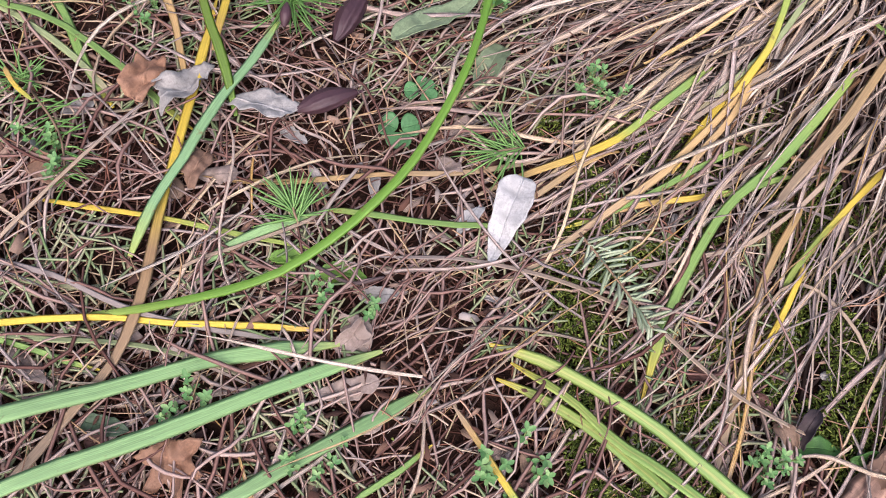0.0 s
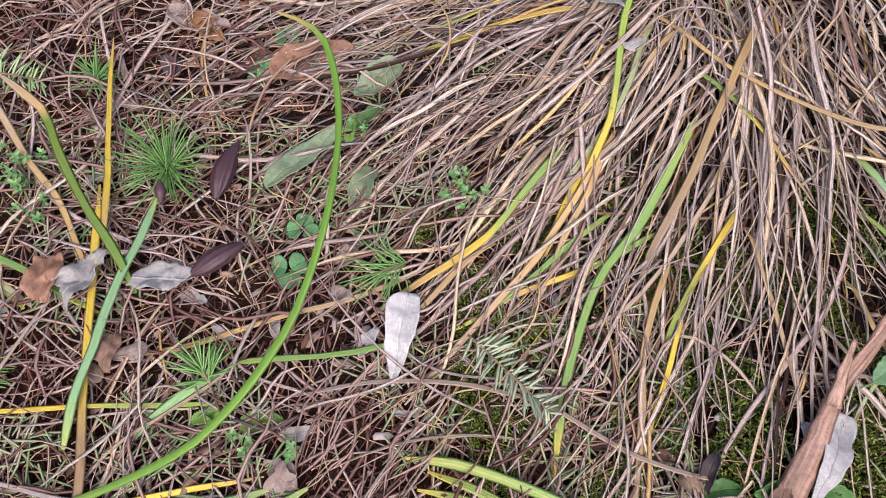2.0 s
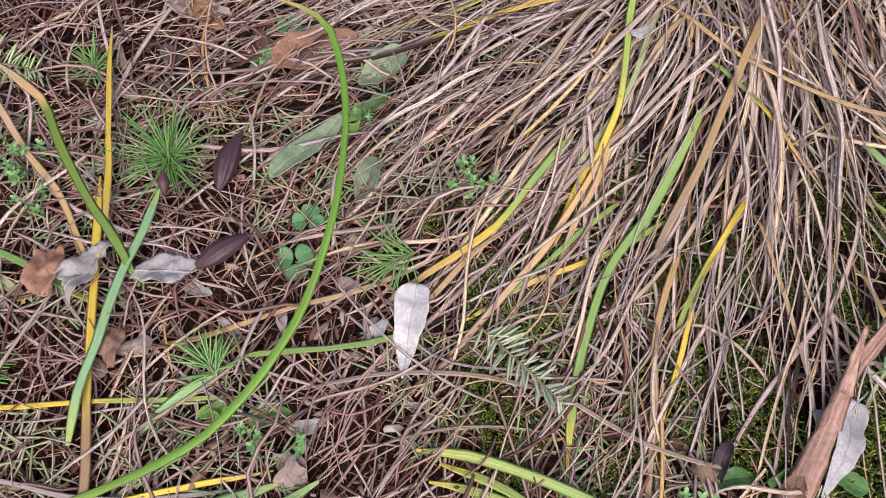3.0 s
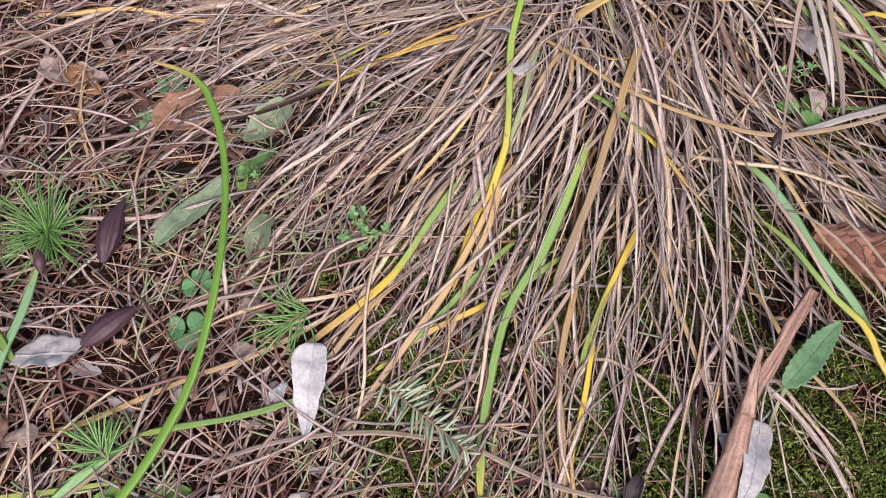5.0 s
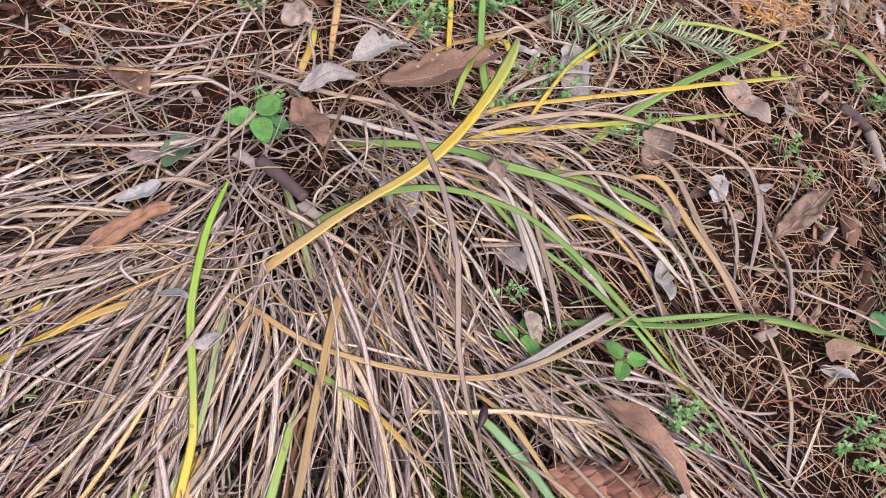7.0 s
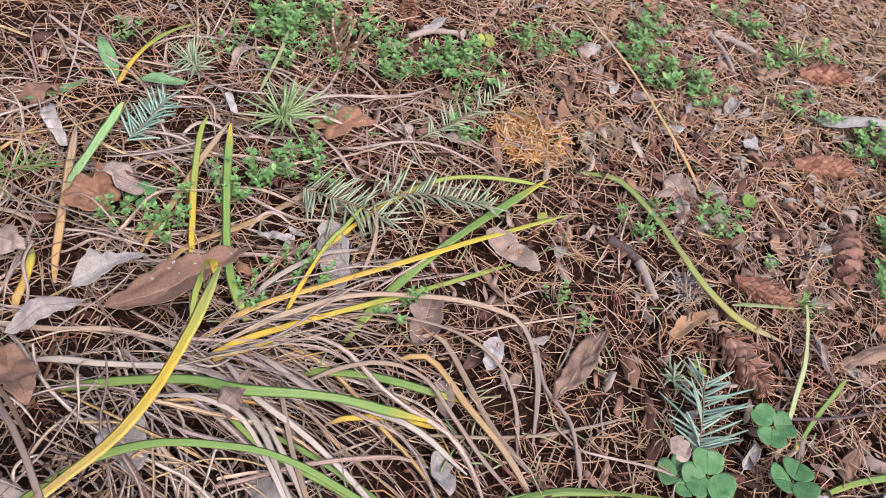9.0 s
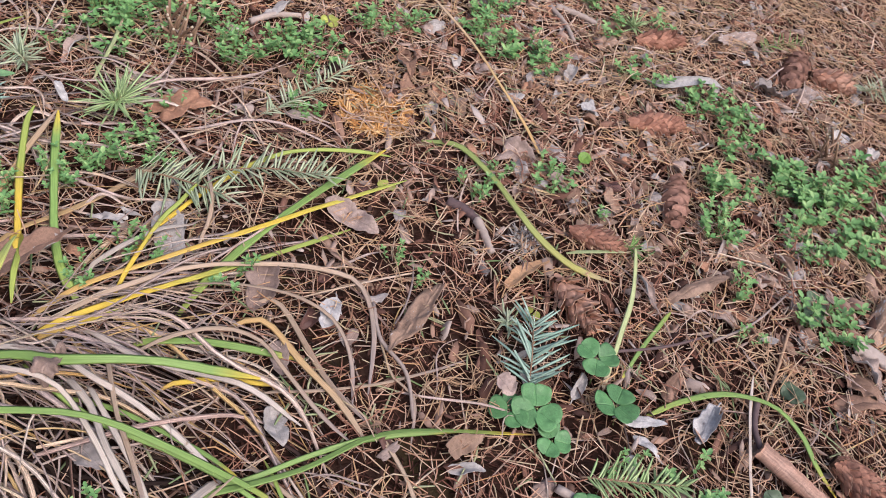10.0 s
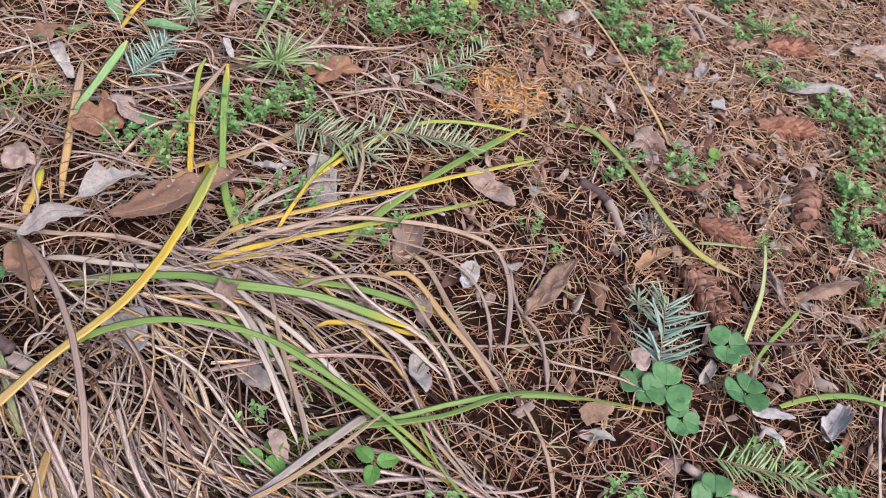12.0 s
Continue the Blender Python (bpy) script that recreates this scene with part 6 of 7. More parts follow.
leaf("pink", "ovate", (0.925, -0.149, 0.009), (0.912, -0.183, 0.009), 0.0203, 0.70)
leaf("brown", "ovate", (0.898, -0.148, 0.006), (0.902, -0.191, 0.006), 0.0298, 0.60)
leaf("white", "ovate", (0.922, -0.189, 0.008), (0.905, -0.207, 0.008), 0.0200, 0.50)
leaf("brown", "ovate", (0.863, -0.152, 0.007), (0.897, -0.194, 0.007), 0.0172, 0.70)
leaf("tan", "ovate", (0.960, -0.026, 0.006), (0.962, -0.059, 0.006), 0.0219, 0.60)
leaf("brown", "ovate", (0.750, -0.036, 0.006), (0.785, -0.035, 0.006), 0.0133, 0.60)
leaf("pink", "ovate", (0.895, 0.215, 0.006), (0.895, 0.180, 0.006), 0.0246, 0.40)
leaf("brown", "ovate", (0.860, 0.319, 0.006), (0.890, 0.340, 0.006), 0.0168, 0.60)
leaf("white", "lobed", (1.008, 0.192, 0.008), (1.015, 0.170, 0.008), 0.0207, 0.60)
leaf("white", "lobed", (1.279, 0.101, 0.008), (1.277, 0.082, 0.008), 0.0188, 0.60)
leaf("grey", "lobed", (1.227, 0.065, 0.008), (1.275, 0.017, 0.008), 0.0277, 0.80)
leaf("pink", "lobed", (1.284, 0.027, 0.006), (1.283, -0.005, 0.006), 0.0357, 0.60)
leaf("palegrey", "ovate", (1.251, -0.041, 0.008), (1.246, -0.062, 0.008), 0.0233, 0.60)
leaf("palegrey", "ovate", (0.968, 0.375, 0.008), (0.997, 0.369, 0.008), 0.0162, 0.80)
leaf("brown", "lobed", (0.989, 0.259, 0.006), (0.992, 0.235, 0.006), 0.0245, 0.80)
leaf("grey", "lobed", (0.988, 0.252, 0.008), (1.018, 0.260, 0.008), 0.0122, 0.80)
leaf("palegrey", "ovate", (1.033, 0.226, 0.008), (1.065, 0.233, 0.008), 0.0150, 0.80)
leaf("pink", "lobed", (1.277, 0.144, 0.008), (1.353, 0.105, 0.008), 0.0365, 0.60)
leaf("tan", "lobed", (1.129, 0.237, 0.006), (1.161, 0.229, 0.006), 0.0271, 0.70)
leaf("brown", "ovate", (0.869, 0.124, 0.008), (0.893, 0.132, 0.008), 0.0127, 0.80)
leaf("brown", "lobed", (0.843, 0.147, 0.007), (0.854, 0.174, 0.007), 0.0177, 0.80)
leaf("darkred", "lobed", (0.574, 0.114, 0.008), (0.577, 0.088, 0.007), 0.0146, 0.80)
leaf("palegrey", "ovate", (0.589, 0.060, 0.007), (0.607, 0.039, 0.007), 0.0107, 0.50)
leaf("tan", "lobed", (0.594, 0.068, 0.008), (0.627, 0.056, 0.008), 0.0157, 0.50)
leaf("pink", "lobed", (0.561, 0.097, 0.007), (0.582, 0.095, 0.006), 0.0120, 0.80)
leaf("brightgreen", "ovate", (0.929, 0.147, 0.010), (0.946, 0.148, 0.010), 0.0146, 0.30)
leaf("dullgreen", "ovate", (0.838, -0.127, 0.008), (0.848, -0.107, 0.008), 0.0188, 0.50)
leaf("dullgreen", "ovate", (0.734, -0.140, 0.010), (0.741, -0.128, 0.010), 0.0183, 0.50)
leaf("dullgreen", "ovate", (0.802, -0.221, 0.010), (0.814, -0.208, 0.010), 0.0191, 0.50)
leaf("purple", "ovate", (-0.030, 0.347, 0.006), (-0.021, 0.331, 0.006), 0.0150, 0.70)
leaf("darkred", "ovate", (-0.130, 0.018, 0.006), (-0.117, 0.014, 0.006), 0.0092, 0.70)
leaf("brown", "ovate", (0.244, -0.026, 0.008), (0.260, -0.005, 0.009), 0.0137, 0.70)
leaf("darkred", "ovate", (0.167, 0.038, 0.007), (0.177, 0.032, 0.007), 0.0098, 0.70)
leaf("darkred", "ovate", (0.198, 0.026, 0.007), (0.208, 0.017, 0.007), 0.0097, 0.70)
leaf("darkred", "ovate", (0.163, 0.008, 0.006), (0.171, -0.001, 0.006), 0.0079, 0.70)
leaf("brightgreen", "toothed", (-0.045, 0.105, 0.007), (-0.027, 0.108, 0.007), 0.0100, 0.40)
leaf("brightgreen", "toothed", (-0.017, 0.098, 0.007), (0.005, 0.094, 0.007), 0.0129, 0.40)
leaf("brightgreen", "toothed", (-0.040, 0.106, 0.007), (-0.032, 0.095, 0.007), 0.0125, 0.40)
leaf("brightgreen", "toothed", (-0.019, 0.098, 0.007), (-0.001, 0.094, 0.007), 0.0125, 0.40)
# ---- cones ----
cone("closed", (0.384, 0.105, 0.012), (0.438, 0.051, 0.009), 0.0313)
cone("closed", (0.843, 0.112, 0.008), (0.865, 0.058, 0.008), 0.0237)
cone("ragged", (0.784, 0.093, 0.009), (0.763, 0.037, 0.009), 0.0289)
cone("open", (0.926, 0.038, 0.010), (1.000, 0.068, 0.010), 0.0270)
cone("closed", (1.028, 0.144, 0.008), (1.085, 0.096, 0.008), 0.0244)
cone("open", (1.278, 0.031, 0.010), (1.376, 0.046, 0.010), 0.0280)
cone("ragged", (1.342, 0.021, 0.008), (1.368, -0.038, 0.008), 0.0311)
cone("closed", (0.802, -0.162, 0.010), (0.797, -0.215, 0.010), 0.0374)
cone("closed", (1.180, 0.211, 0.008), (1.242, 0.165, 0.008), 0.0250)
cone("ragged", (0.788, 0.554, 0.008), (0.776, 0.527, 0.008), 0.0251)
cone("ragged", (0.859, 0.526, 0.008), (0.839, 0.509, 0.008), 0.0260)
cone("open", (1.439, -0.065, 0.008), (1.410, -0.101, 0.008), 0.0340)
# ---- conifer sprigs ----
sprig("blue", "flat", (0.682, 0.052, 0.010), (0.721, 0.079, 0.024), 0.0360, 52)
sprig("green", "star", (0.629, 0.461, 0.012), (0.654, 0.463, 0.012), 0.0360, 64)
sprig("pale", "flat", (0.606, 0.388, 0.016), (0.638, 0.324, 0.018), 0.0330, 72)
sprig("pale", "flat", (0.650, 0.348, 0.018), (0.714, 0.286, 0.018), 0.0270, 84)
sprig("pale", "flat", (0.722, 0.374, 0.018), (0.835, 0.376, 0.018), 0.0200, 74)
sprig("blue", "flat", (0.529, 0.501, 0.012), (0.577, 0.524, 0.012), 0.0215, 60)
sprig("fresh", "flat", (0.417, 0.525, 0.012), (0.474, 0.510, 0.012), 0.0220, 56)
sprig("pale", "flat", (0.458, 0.625, 0.030), (0.431, 0.580, 0.008), 0.0240, 60)
sprig("pale", "flat", (0.384, 0.663, 0.018), (0.457, 0.652, 0.018), 0.0201, 70)
sprig("fresh", "flat", (0.392, 0.612, 0.012), (0.411, 0.608, 0.012), 0.0145, 40)
sprig("green", "flat", (0.651, -0.017, 0.012), (0.697, -0.077, 0.012), 0.0220, 70)
sprig("fresh", "star", (-0.041, 0.250, 0.014), (-0.036, 0.268, 0.014), 0.0340, 110)
sprig("fresh", "brush", (0.093, 0.164, 0.012), (0.077, 0.162, 0.012), 0.0284, 34)
sprig("pale", "flat", (0.118, 0.109, 0.018), (0.148, 0.059, 0.018), 0.0199, 56)
sprig("fresh", "brush", (-0.030, 0.123, 0.014), (-0.033, 0.133, 0.014), 0.0260, 40)
sprig("pale", "brush", (0.398, 0.018, 0.010), (0.395, 0.038, 0.024), 0.0187, 34)
sprig("green", "flat", (-0.146, 0.367, 0.012), (-0.109, 0.348, 0.012), 0.0200, 50)
sprig("fresh", "star", (-0.081, 0.331, 0.011), (-0.074, 0.347, 0.011), 0.0218, 40)
sprig("fresh", "flat", (-0.175, 0.202, 0.012), (-0.151, 0.147, 0.012), 0.0216, 60)
sprig("fresh", "star", (-0.167, 0.209, 0.012), (-0.188, 0.213, 0.012), 0.0187, 40)
sprig("pale", "star", (0.620, 0.526, 0.012), (0.623, 0.560, 0.012), 0.0239, 50)
sprig("green", "star", (1.199, 0.236, 0.012), (1.202, 0.220, 0.012), 0.0283, 40)
sprig("fresh", "flat", (1.323, 0.086, 0.012), (1.397, 0.052, 0.012), 0.0222, 40)
sprig("pale", "flat", (1.402, -0.066, 0.018), (1.361, -0.044, 0.018), 0.0256, 40)
sprig("green", "flat", (1.056, 0.306, 0.012), (1.006, 0.309, 0.012), 0.0169, 40)
sprig("pale", "star", (0.723, 0.111, 0.009), (0.712, 0.091, 0.009), 0.0137, 24)
sprig("fresh", "star", (0.872, 0.053, 0.009), (0.868, 0.060, 0.009), 0.0176, 24)
orange_needles((0.826, 0.327, 0.000), 0.0359)
# ---- clover and strawberry leaves ----
trefoil((0.668, 0.038, 0.014), 0.0188, "clover", 0.6, 14)
trefoil((0.654, 0.052, 0.011), 0.0150, "clover", 2.2, 11)
trefoil((0.734, 0.025, 0.022), 0.0164, "clover", 1.5, 22)
trefoil((0.712, -0.006, 0.018), 0.0171, "clover", 0.2, 18)
trefoil((0.658, 0.016, 0.010), 0.0136, "clover", 1.0, 10)
trefoil((0.626, -0.032, 0.012), 0.0170, "clover", 2.6, 12)
trefoil((0.703, -0.104, 0.008), 0.0123, "clover", 0.9, 8)
trefoil((0.461, 0.132, 0.028), 0.0146, "strawberry", 1.6, 26)
trefoil((0.418, 0.177, 0.022), 0.0153, "strawberry", 0.4, 16)
trefoil((0.037, 0.203, 0.008), 0.0088, "clover", 1.2, 8)
trefoil((0.024, 0.179, 0.008), 0.0110, "clover", 0.4, 8)
trefoil((0.054, 0.341, 0.008), 0.0083, "clover", 0.9, 8)
trefoil((0.030, 0.318, 0.008), 0.0081, "clover", 2.0, 8)
trefoil((0.037, 0.319, 0.008), 0.0087, "clover", 2.0, 8)
trefoil((0.359, 0.375, 0.020), 0.0094, "clover", 2.0, 14)
trefoil((0.883, 0.440, 0.012), 0.0088, "yellow", 0.3, 12)
trefoil((0.754, 0.253, 0.008), 0.0074, "yellow", 0.9, 8)
trefoil((0.742, 0.086, 0.004), 0.0065, "yellow", 0.9, 4)
trefoil((0.510, 0.451, 0.010), 0.0112, "clover", 0.3, 10)
# ---- small herbs ----
herb((1.092, -0.090, 0.000), 0.0574, 46)
herb((1.100, -0.039, 0.000), 0.0370, 24)
herb((1.189, -0.112, 0.000), 0.0453, 28)
herb((0.967, 0.003, 0.000), 0.0246, 18)
herb((1.027, 0.021, 0.000), 0.0273, 18)
herb((1.103, 0.042, 0.000), 0.0291, 16)
herb((1.149, 0.083, 0.000), 0.0331, 16)
herb((1.014, 0.310, 0.000), 0.0293, 14)
herb((1.031, 0.281, 0.000), 0.0256, 12)
herb((1.032, 0.347, 0.000), 0.0261, 12)
herb((0.846, 0.411, 0.000), 0.0229, 12)
herb((0.822, 0.443, 0.000), 0.0250, 14)
herb((0.781, 0.455, 0.000), 0.0198, 12)
herb((0.919, 0.414, 0.000), 0.0219, 12)
herb((0.707, 0.565, 0.000), 0.0235, 14)
herb((0.689, 0.517, 0.000), 0.0207, 10)
herb((0.761, 0.360, 0.000), 0.0188, 10)
herb((0.800, 0.390, 0.000), 0.0142, 8)
herb((0.814, 0.197, 0.000), 0.0187, 10)
herb((0.846, 0.199, 0.000), 0.0161, 8)
herb((0.885, 0.157, 0.000), 0.0219, 10)
herb((0.914, -0.041, 0.000), 0.0190, 10)
herb((0.939, -0.117, -0.000), 0.0315, 18)
herb((0.868, -0.065, 0.000), 0.0130, 5)
herb((1.022, -0.065, -0.000), 0.0230, 12)
herb((0.884, 0.093, 0.000), 0.0086, 4)
herb((1.171, 0.232, 0.000), 0.0280, 10)
herb((1.124, 0.174, 0.000), 0.0293, 10)
herb((0.506, 0.414, 0.000), 0.0170, 16)
herb((0.482, 0.448, 0.000), 0.0145, 12)
herb((0.564, 0.422, 0.000), 0.0180, 14)
herb((0.597, 0.420, 0.000), 0.0204, 14)
herb((0.640, 0.420, 0.000), 0.0163, 10)
herb((0.726, 0.561, 0.000), 0.0243, 14)
herb((0.838, 0.438, 0.000), 0.0225, 12)
herb((0.771, 0.459, 0.000), 0.0217, 10)
herb((0.552, 0.341, 0.000), 0.0153, 10)
herb((0.593, 0.618, 0.000), 0.0155, 6)
herb((0.694, 0.169, 0.000), 0.0069, 4)
herb((0.700, 0.197, 0.000), 0.0106, 5)
herb((0.632, 0.388, 0.000), 0.0122, 6)
herb((0.404, 0.490, 0.000), 0.0138, 8)
herb((0.364, 0.392, 0.004), 0.0113, 8)
herb((0.477, 0.092, 0.001), 0.0118, 10)
herb((0.477, 0.076, 0.000), 0.0116, 8)
herb((0.565, 0.014, 0.000), 0.0163, 12)
herb((0.425, 0.202, 0.007), 0.0070, 4)
herb((0.138, 0.198, 0.001), 0.0126, 12)
herb((-0.127, 0.287, 0.000), 0.0158, 14)
herb((-0.120, 0.257, 0.000), 0.0084, 6)
herb((-0.017, 0.085, 0.000), 0.0085, 5)
herb((0.083, 0.256, 0.000), 0.0072, 4)
herb((0.004, 0.077, 0.000), 0.0063, 4)
herb((-0.083, 0.032, 0.000), 0.0123, 9)
herb((-0.021, 0.011, 0.000), 0.0139, 10)
herb((-0.164, 0.166, 0.000), 0.0136, 10)
herb((0.198, -0.010, 0.000), 0.0113, 10)
herb((0.073, -0.004, 0.000), 0.0167, 12)
herb((0.594, 0.267, 0.000), 0.0170, 8)
herb((0.520, 0.334, 0.001), 0.0120, 10)
herb((0.563, 0.323, 0.000), 0.0126, 8)
herb((1.030, 0.260, 0.000), 0.0253, 12)
herb((0.678, -0.030, 0.000), 0.0149, 8)
herb((0.706, -0.085, 0.000), 0.0230, 6)
herb((0.708, 0.559, 0.000), 0.0240, 16)
herb((0.726, 0.529, 0.000), 0.0200, 12)
herb((0.587, 0.416, 0.000), 0.0140, 10)
herb((0.620, 0.404, 0.000), 0.0150, 10)
herb((0.676, 0.434, 0.000), 0.0120, 6)
herb((0.764, 0.455, 0.000), 0.0180, 10)
herb((0.816, 0.438, 0.000), 0.0200, 12)
herb((0.557, 0.419, 0.000), 0.0120, 8)
herb((0.536, 0.435, 0.000), 0.0120, 8)
herb((0.727, 0.485, 0.000), 0.0160, 8)
herb((0.638, 0.422, 0.000), 0.0120, 7)
herb((0.816, 0.408, 0.000), 0.0140, 7)
herb((1.091, 0.362, 0.000), 0.0260, 14)
herb((1.012, 0.339, 0.000), 0.0220, 10)
herb((0.967, 0.393, 0.000), 0.0220, 10)
herb((0.923, 0.405, 0.000), 0.0200, 10)
herb((1.194, 0.305, 0.000), 0.0300, 14)
herb((0.757, 0.557, 0.000), 0.0280, 14)
herb((0.791, 0.492, 0.000), 0.0200, 10)
herb((0.788, 0.522, 0.000), 0.0240, 10)
herb((0.662, 0.557, 0.000), 0.0160, 8)
herb((1.123, 0.105, 0.000), 0.0220, 10)
herb((1.162, 0.052, 0.000), 0.0260, 14)
herb((1.025, 0.026, 0.000), 0.0200, 12)
herb((0.971, 0.000, 0.000), 0.0180, 12)
herb((1.088, -0.019, 0.000), 0.0240, 14)
herb((1.102, -0.060, 0.000), 0.0280, 18)
herb((1.020, -0.082, 0.000), 0.0200, 12)
herb((0.879, 0.148, 0.000), 0.0140, 8)
herb((1.241, 0.192, 0.000), 0.0260, 8)
# ---- twigs, bark and pods ----
stick(0.0088, (0.335, 0.344, 0.037), (0.340, 0.326, 0.041), (0.344, 0.306, 0.044), "dark")
wood_chip(0.0076, (0.328, 0.363, 0.026), (0.331, 0.355, 0.028), (0.334, 0.346, 0.029))
wood_chip(0.0079, (0.343, 0.308, 0.035), (0.345, 0.298, 0.038), (0.350, 0.288, 0.037))
stick(0.0100, (0.783, 0.206, 0.009), (0.787, 0.191, 0.009), (0.787, 0.175, 0.009), "dark")
stick(0.0085, (0.786, 0.175, 0.009), (0.778, 0.162, 0.009), (0.766, 0.145, 0.009), "pale")
bark_roll(0.0145, (0.767, -0.111, 0.014), (0.764, -0.137, 0.014), (0.761, -0.166, 0.014), (0.759, -0.199, 0.014))
stick(0.0060, (0.807, -0.095, 0.012), (0.783, -0.101, 0.013), (0.765, -0.114, 0.014), "dark")
leaf("white", "tailed", (1.118, 0.152, 0.016), (1.200, 0.088, 0.012), 0.0140, 0.70)
stick(0.0069, (0.817, 0.486, 0.009), (0.843, 0.481, 0.010), (0.868, 0.466, 0.009), "pale")
stick(0.0068, (1.144, 0.315, 0.009), (1.128, 0.284, 0.010), (1.108, 0.259, 0.009), "pale")
stick(0.0084, (1.151, 0.311, 0.009), (1.162, 0.283, 0.010), (1.168, 0.260, 0.009), "pale")
stick(0.0068, (0.631, -0.005, 0.009), (0.636, -0.026, 0.009), (0.649, -0.049, 0.009), (0.663, -0.080, 0.009), "pale")
stick(0.0035, (0.652, 0.180, 0.010), (0.632, 0.156, 0.011), (0.624, 0.125, 0.011), (0.601, 0.099, 0.009), "grey")
stick(0.0023, (-0.021, 0.100, 0.010), (-0.003, 0.090, 0.012), (0.014, 0.093, 0.010), "dark")
stick(0.0021, (0.003, 0.158, 0.010), (-0.009, 0.140, 0.014), (-0.021, 0.122, 0.012), "pale")
stick(0.0028, (0.750, 0.026, 0.009), (0.795, -0.012, 0.010), (0.843, -0.041, 0.009), "dark")
stick(0.0025, (0.837, -0.044, 0.009), (0.884, -0.065, 0.010), (0.945, -0.079, 0.009), "grey")
stick(0.0033, (0.959, -0.083, 0.009), (0.985, -0.061, 0.010), (0.986, -0.052, 0.009), "pale")
stick(0.0029, (0.907, -0.094, 0.009), (0.847, -0.100, 0.010), (0.794, -0.104, 0.009), "tan")
bark_strip(0.0175, ((0.294, 0.024, 0.020), (0.303, 0.039, 0.027), (0.315, 0.054, 0.031)), (0.231, -0.035, 0.008), (0.255, -0.016, 0.010), (0.275, 0.004, 0.014), (0.292, 0.022, 0.018), (0.304, 0.035, 0.022), (0.320, 0.046, 0.027), (0.338, 0.059, 0.031), (0.356, 0.071, 0.033))
wood_chip(0.0173, (0.938, -0.149, 0.011), (0.941, -0.172, 0.011), (0.940, -0.197, 0.011))
pod(0.0140, (-0.032, 0.189, 0.014), (-0.015, 0.195, 0.015), (0.004, 0.201, 0.013))
pod(0.0150, (-0.011, 0.234, 0.013), (-0.002, 0.252, 0.014), (0.010, 0.270, 0.013))
stick(0.0018, (0.014, 0.267, 0.014), (0.024, 0.285, 0.018), (0.036, 0.303, 0.018), (0.055, 0.321, 0.014), "tan")
bud(0.0065, (-0.037, 0.230, 0.032), (-0.036, 0.236, 0.034), (-0.035, 0.243, 0.036))
bud(0.0044, (0.342, 0.139, 0.087), (0.347, 0.143, 0.088), (0.351, 0.147, 0.088))
cut_stalks((1.192, -0.045, 0.000), 0.0463)
cut_stalks((0.746, 0.509, 0.000), 0.0271)
sedge((0.320, 0.242, 0.045), (0.340, 0.258, 0.061), (0.355, 0.275, 0.065), (0.375, 0.290, 0.063))
sedge((0.323, 0.256, 0.046), (0.342, 0.261, 0.061), (0.365, 0.268, 0.063), (0.393, 0.273, 0.059))
sedge((0.333, 0.243, 0.046), (0.348, 0.252, 0.058), (0.370, 0.259, 0.061), (0.388, 0.265, 0.057))
seed_fluff((0.803, 0.134, 0.000), 0.0171)
leaf("grey", "lobed", (0.869, 0.128, 0.009), (0.890, 0.124, 0.009), 0.0106, 0.90)
leaf("darkred", "lobed", (0.918, 0.120, 0.009), (0.935, 0.099, 0.009), 0.0132, 0.90)



# ---- small withered leaf scraps strewn over the litter ----
def strew_scraps():
    keys = ("brown", "pink", "darkred", "palegrey", "tan", "grey", "russet", "palegrey", "pink", "mauve", "tan")
    joined = {}
    far = np.column_stack([rng.uniform(0.85, 1.45, 640), rng.uniform(-0.12, 0.42, 640)])
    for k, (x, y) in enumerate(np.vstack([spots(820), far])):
        if math.hypot(x - 0.36, y - 0.22) < 0.20:
            continue
        key, shape = keys[k % 11], ("ovate", "scrap", "lance", "scrap")[k % 4]
        size, a = rng.uniform(0.007, 0.024), rng.uniform(0, TAU)
        if x > 0.85:
            key, size = ("pink", "palegrey", "tan", "russet", "grey", "brown", "pink")[k % 7], size * 1.25
        z = float(soil_z(x, y)) + 0.006
        start, end = (x, y, z), (x + size * math.cos(a), y + size * math.sin(a), z + rng.normal(0, 0.002))
        width, curl = size * rng.uniform(0.3, 0.7), rng.uniform(0.5, 1.1)
        if k < 150:
            leaf(key, shape, start, end, width, curl, False)
            continue
        m, length = frame_along(start, end)
        V, Q, uv, _ = leaf_form(length, width, shape, curl, (6, 9))
        m = np.array(m)
        joined.setdefault(key, []).append((V @ m[:3, :3].T + start, Q, uv))
    for key, pieces in joined.items():
        starts = np.cumsum([0] + [len(p[0]) for p in pieces])
        me = mesh_of("leaf_bits", np.vstack([p[0] for p in pieces]), np.vstack([p[1] + s for p, s in zip(pieces, starts)]), np.vstack([p[2] for p in pieces]))
        thing("leaf_bits", me, LEAF[key], "small curled " + {"darkred": "dark red", "palegrey": "pale grey", "pink": "pinkish"}.get(key, key) + " leaf bits on the litter", "leaf litter", "", "stuff")


strew_scraps()


# ---- litter over the ground ----
def mossy(c):
    """How mossy the ground is at each place: patches south of the tussock."""
    f = np.array([noise.noise(Vector((x * 22, y * 22, 3.0))) for x, y in c])
    return (f > -0.05) & (c[:, 0] > 0.10) & (c[:, 0] < 0.45) & (c[:, 1] < 0.19)


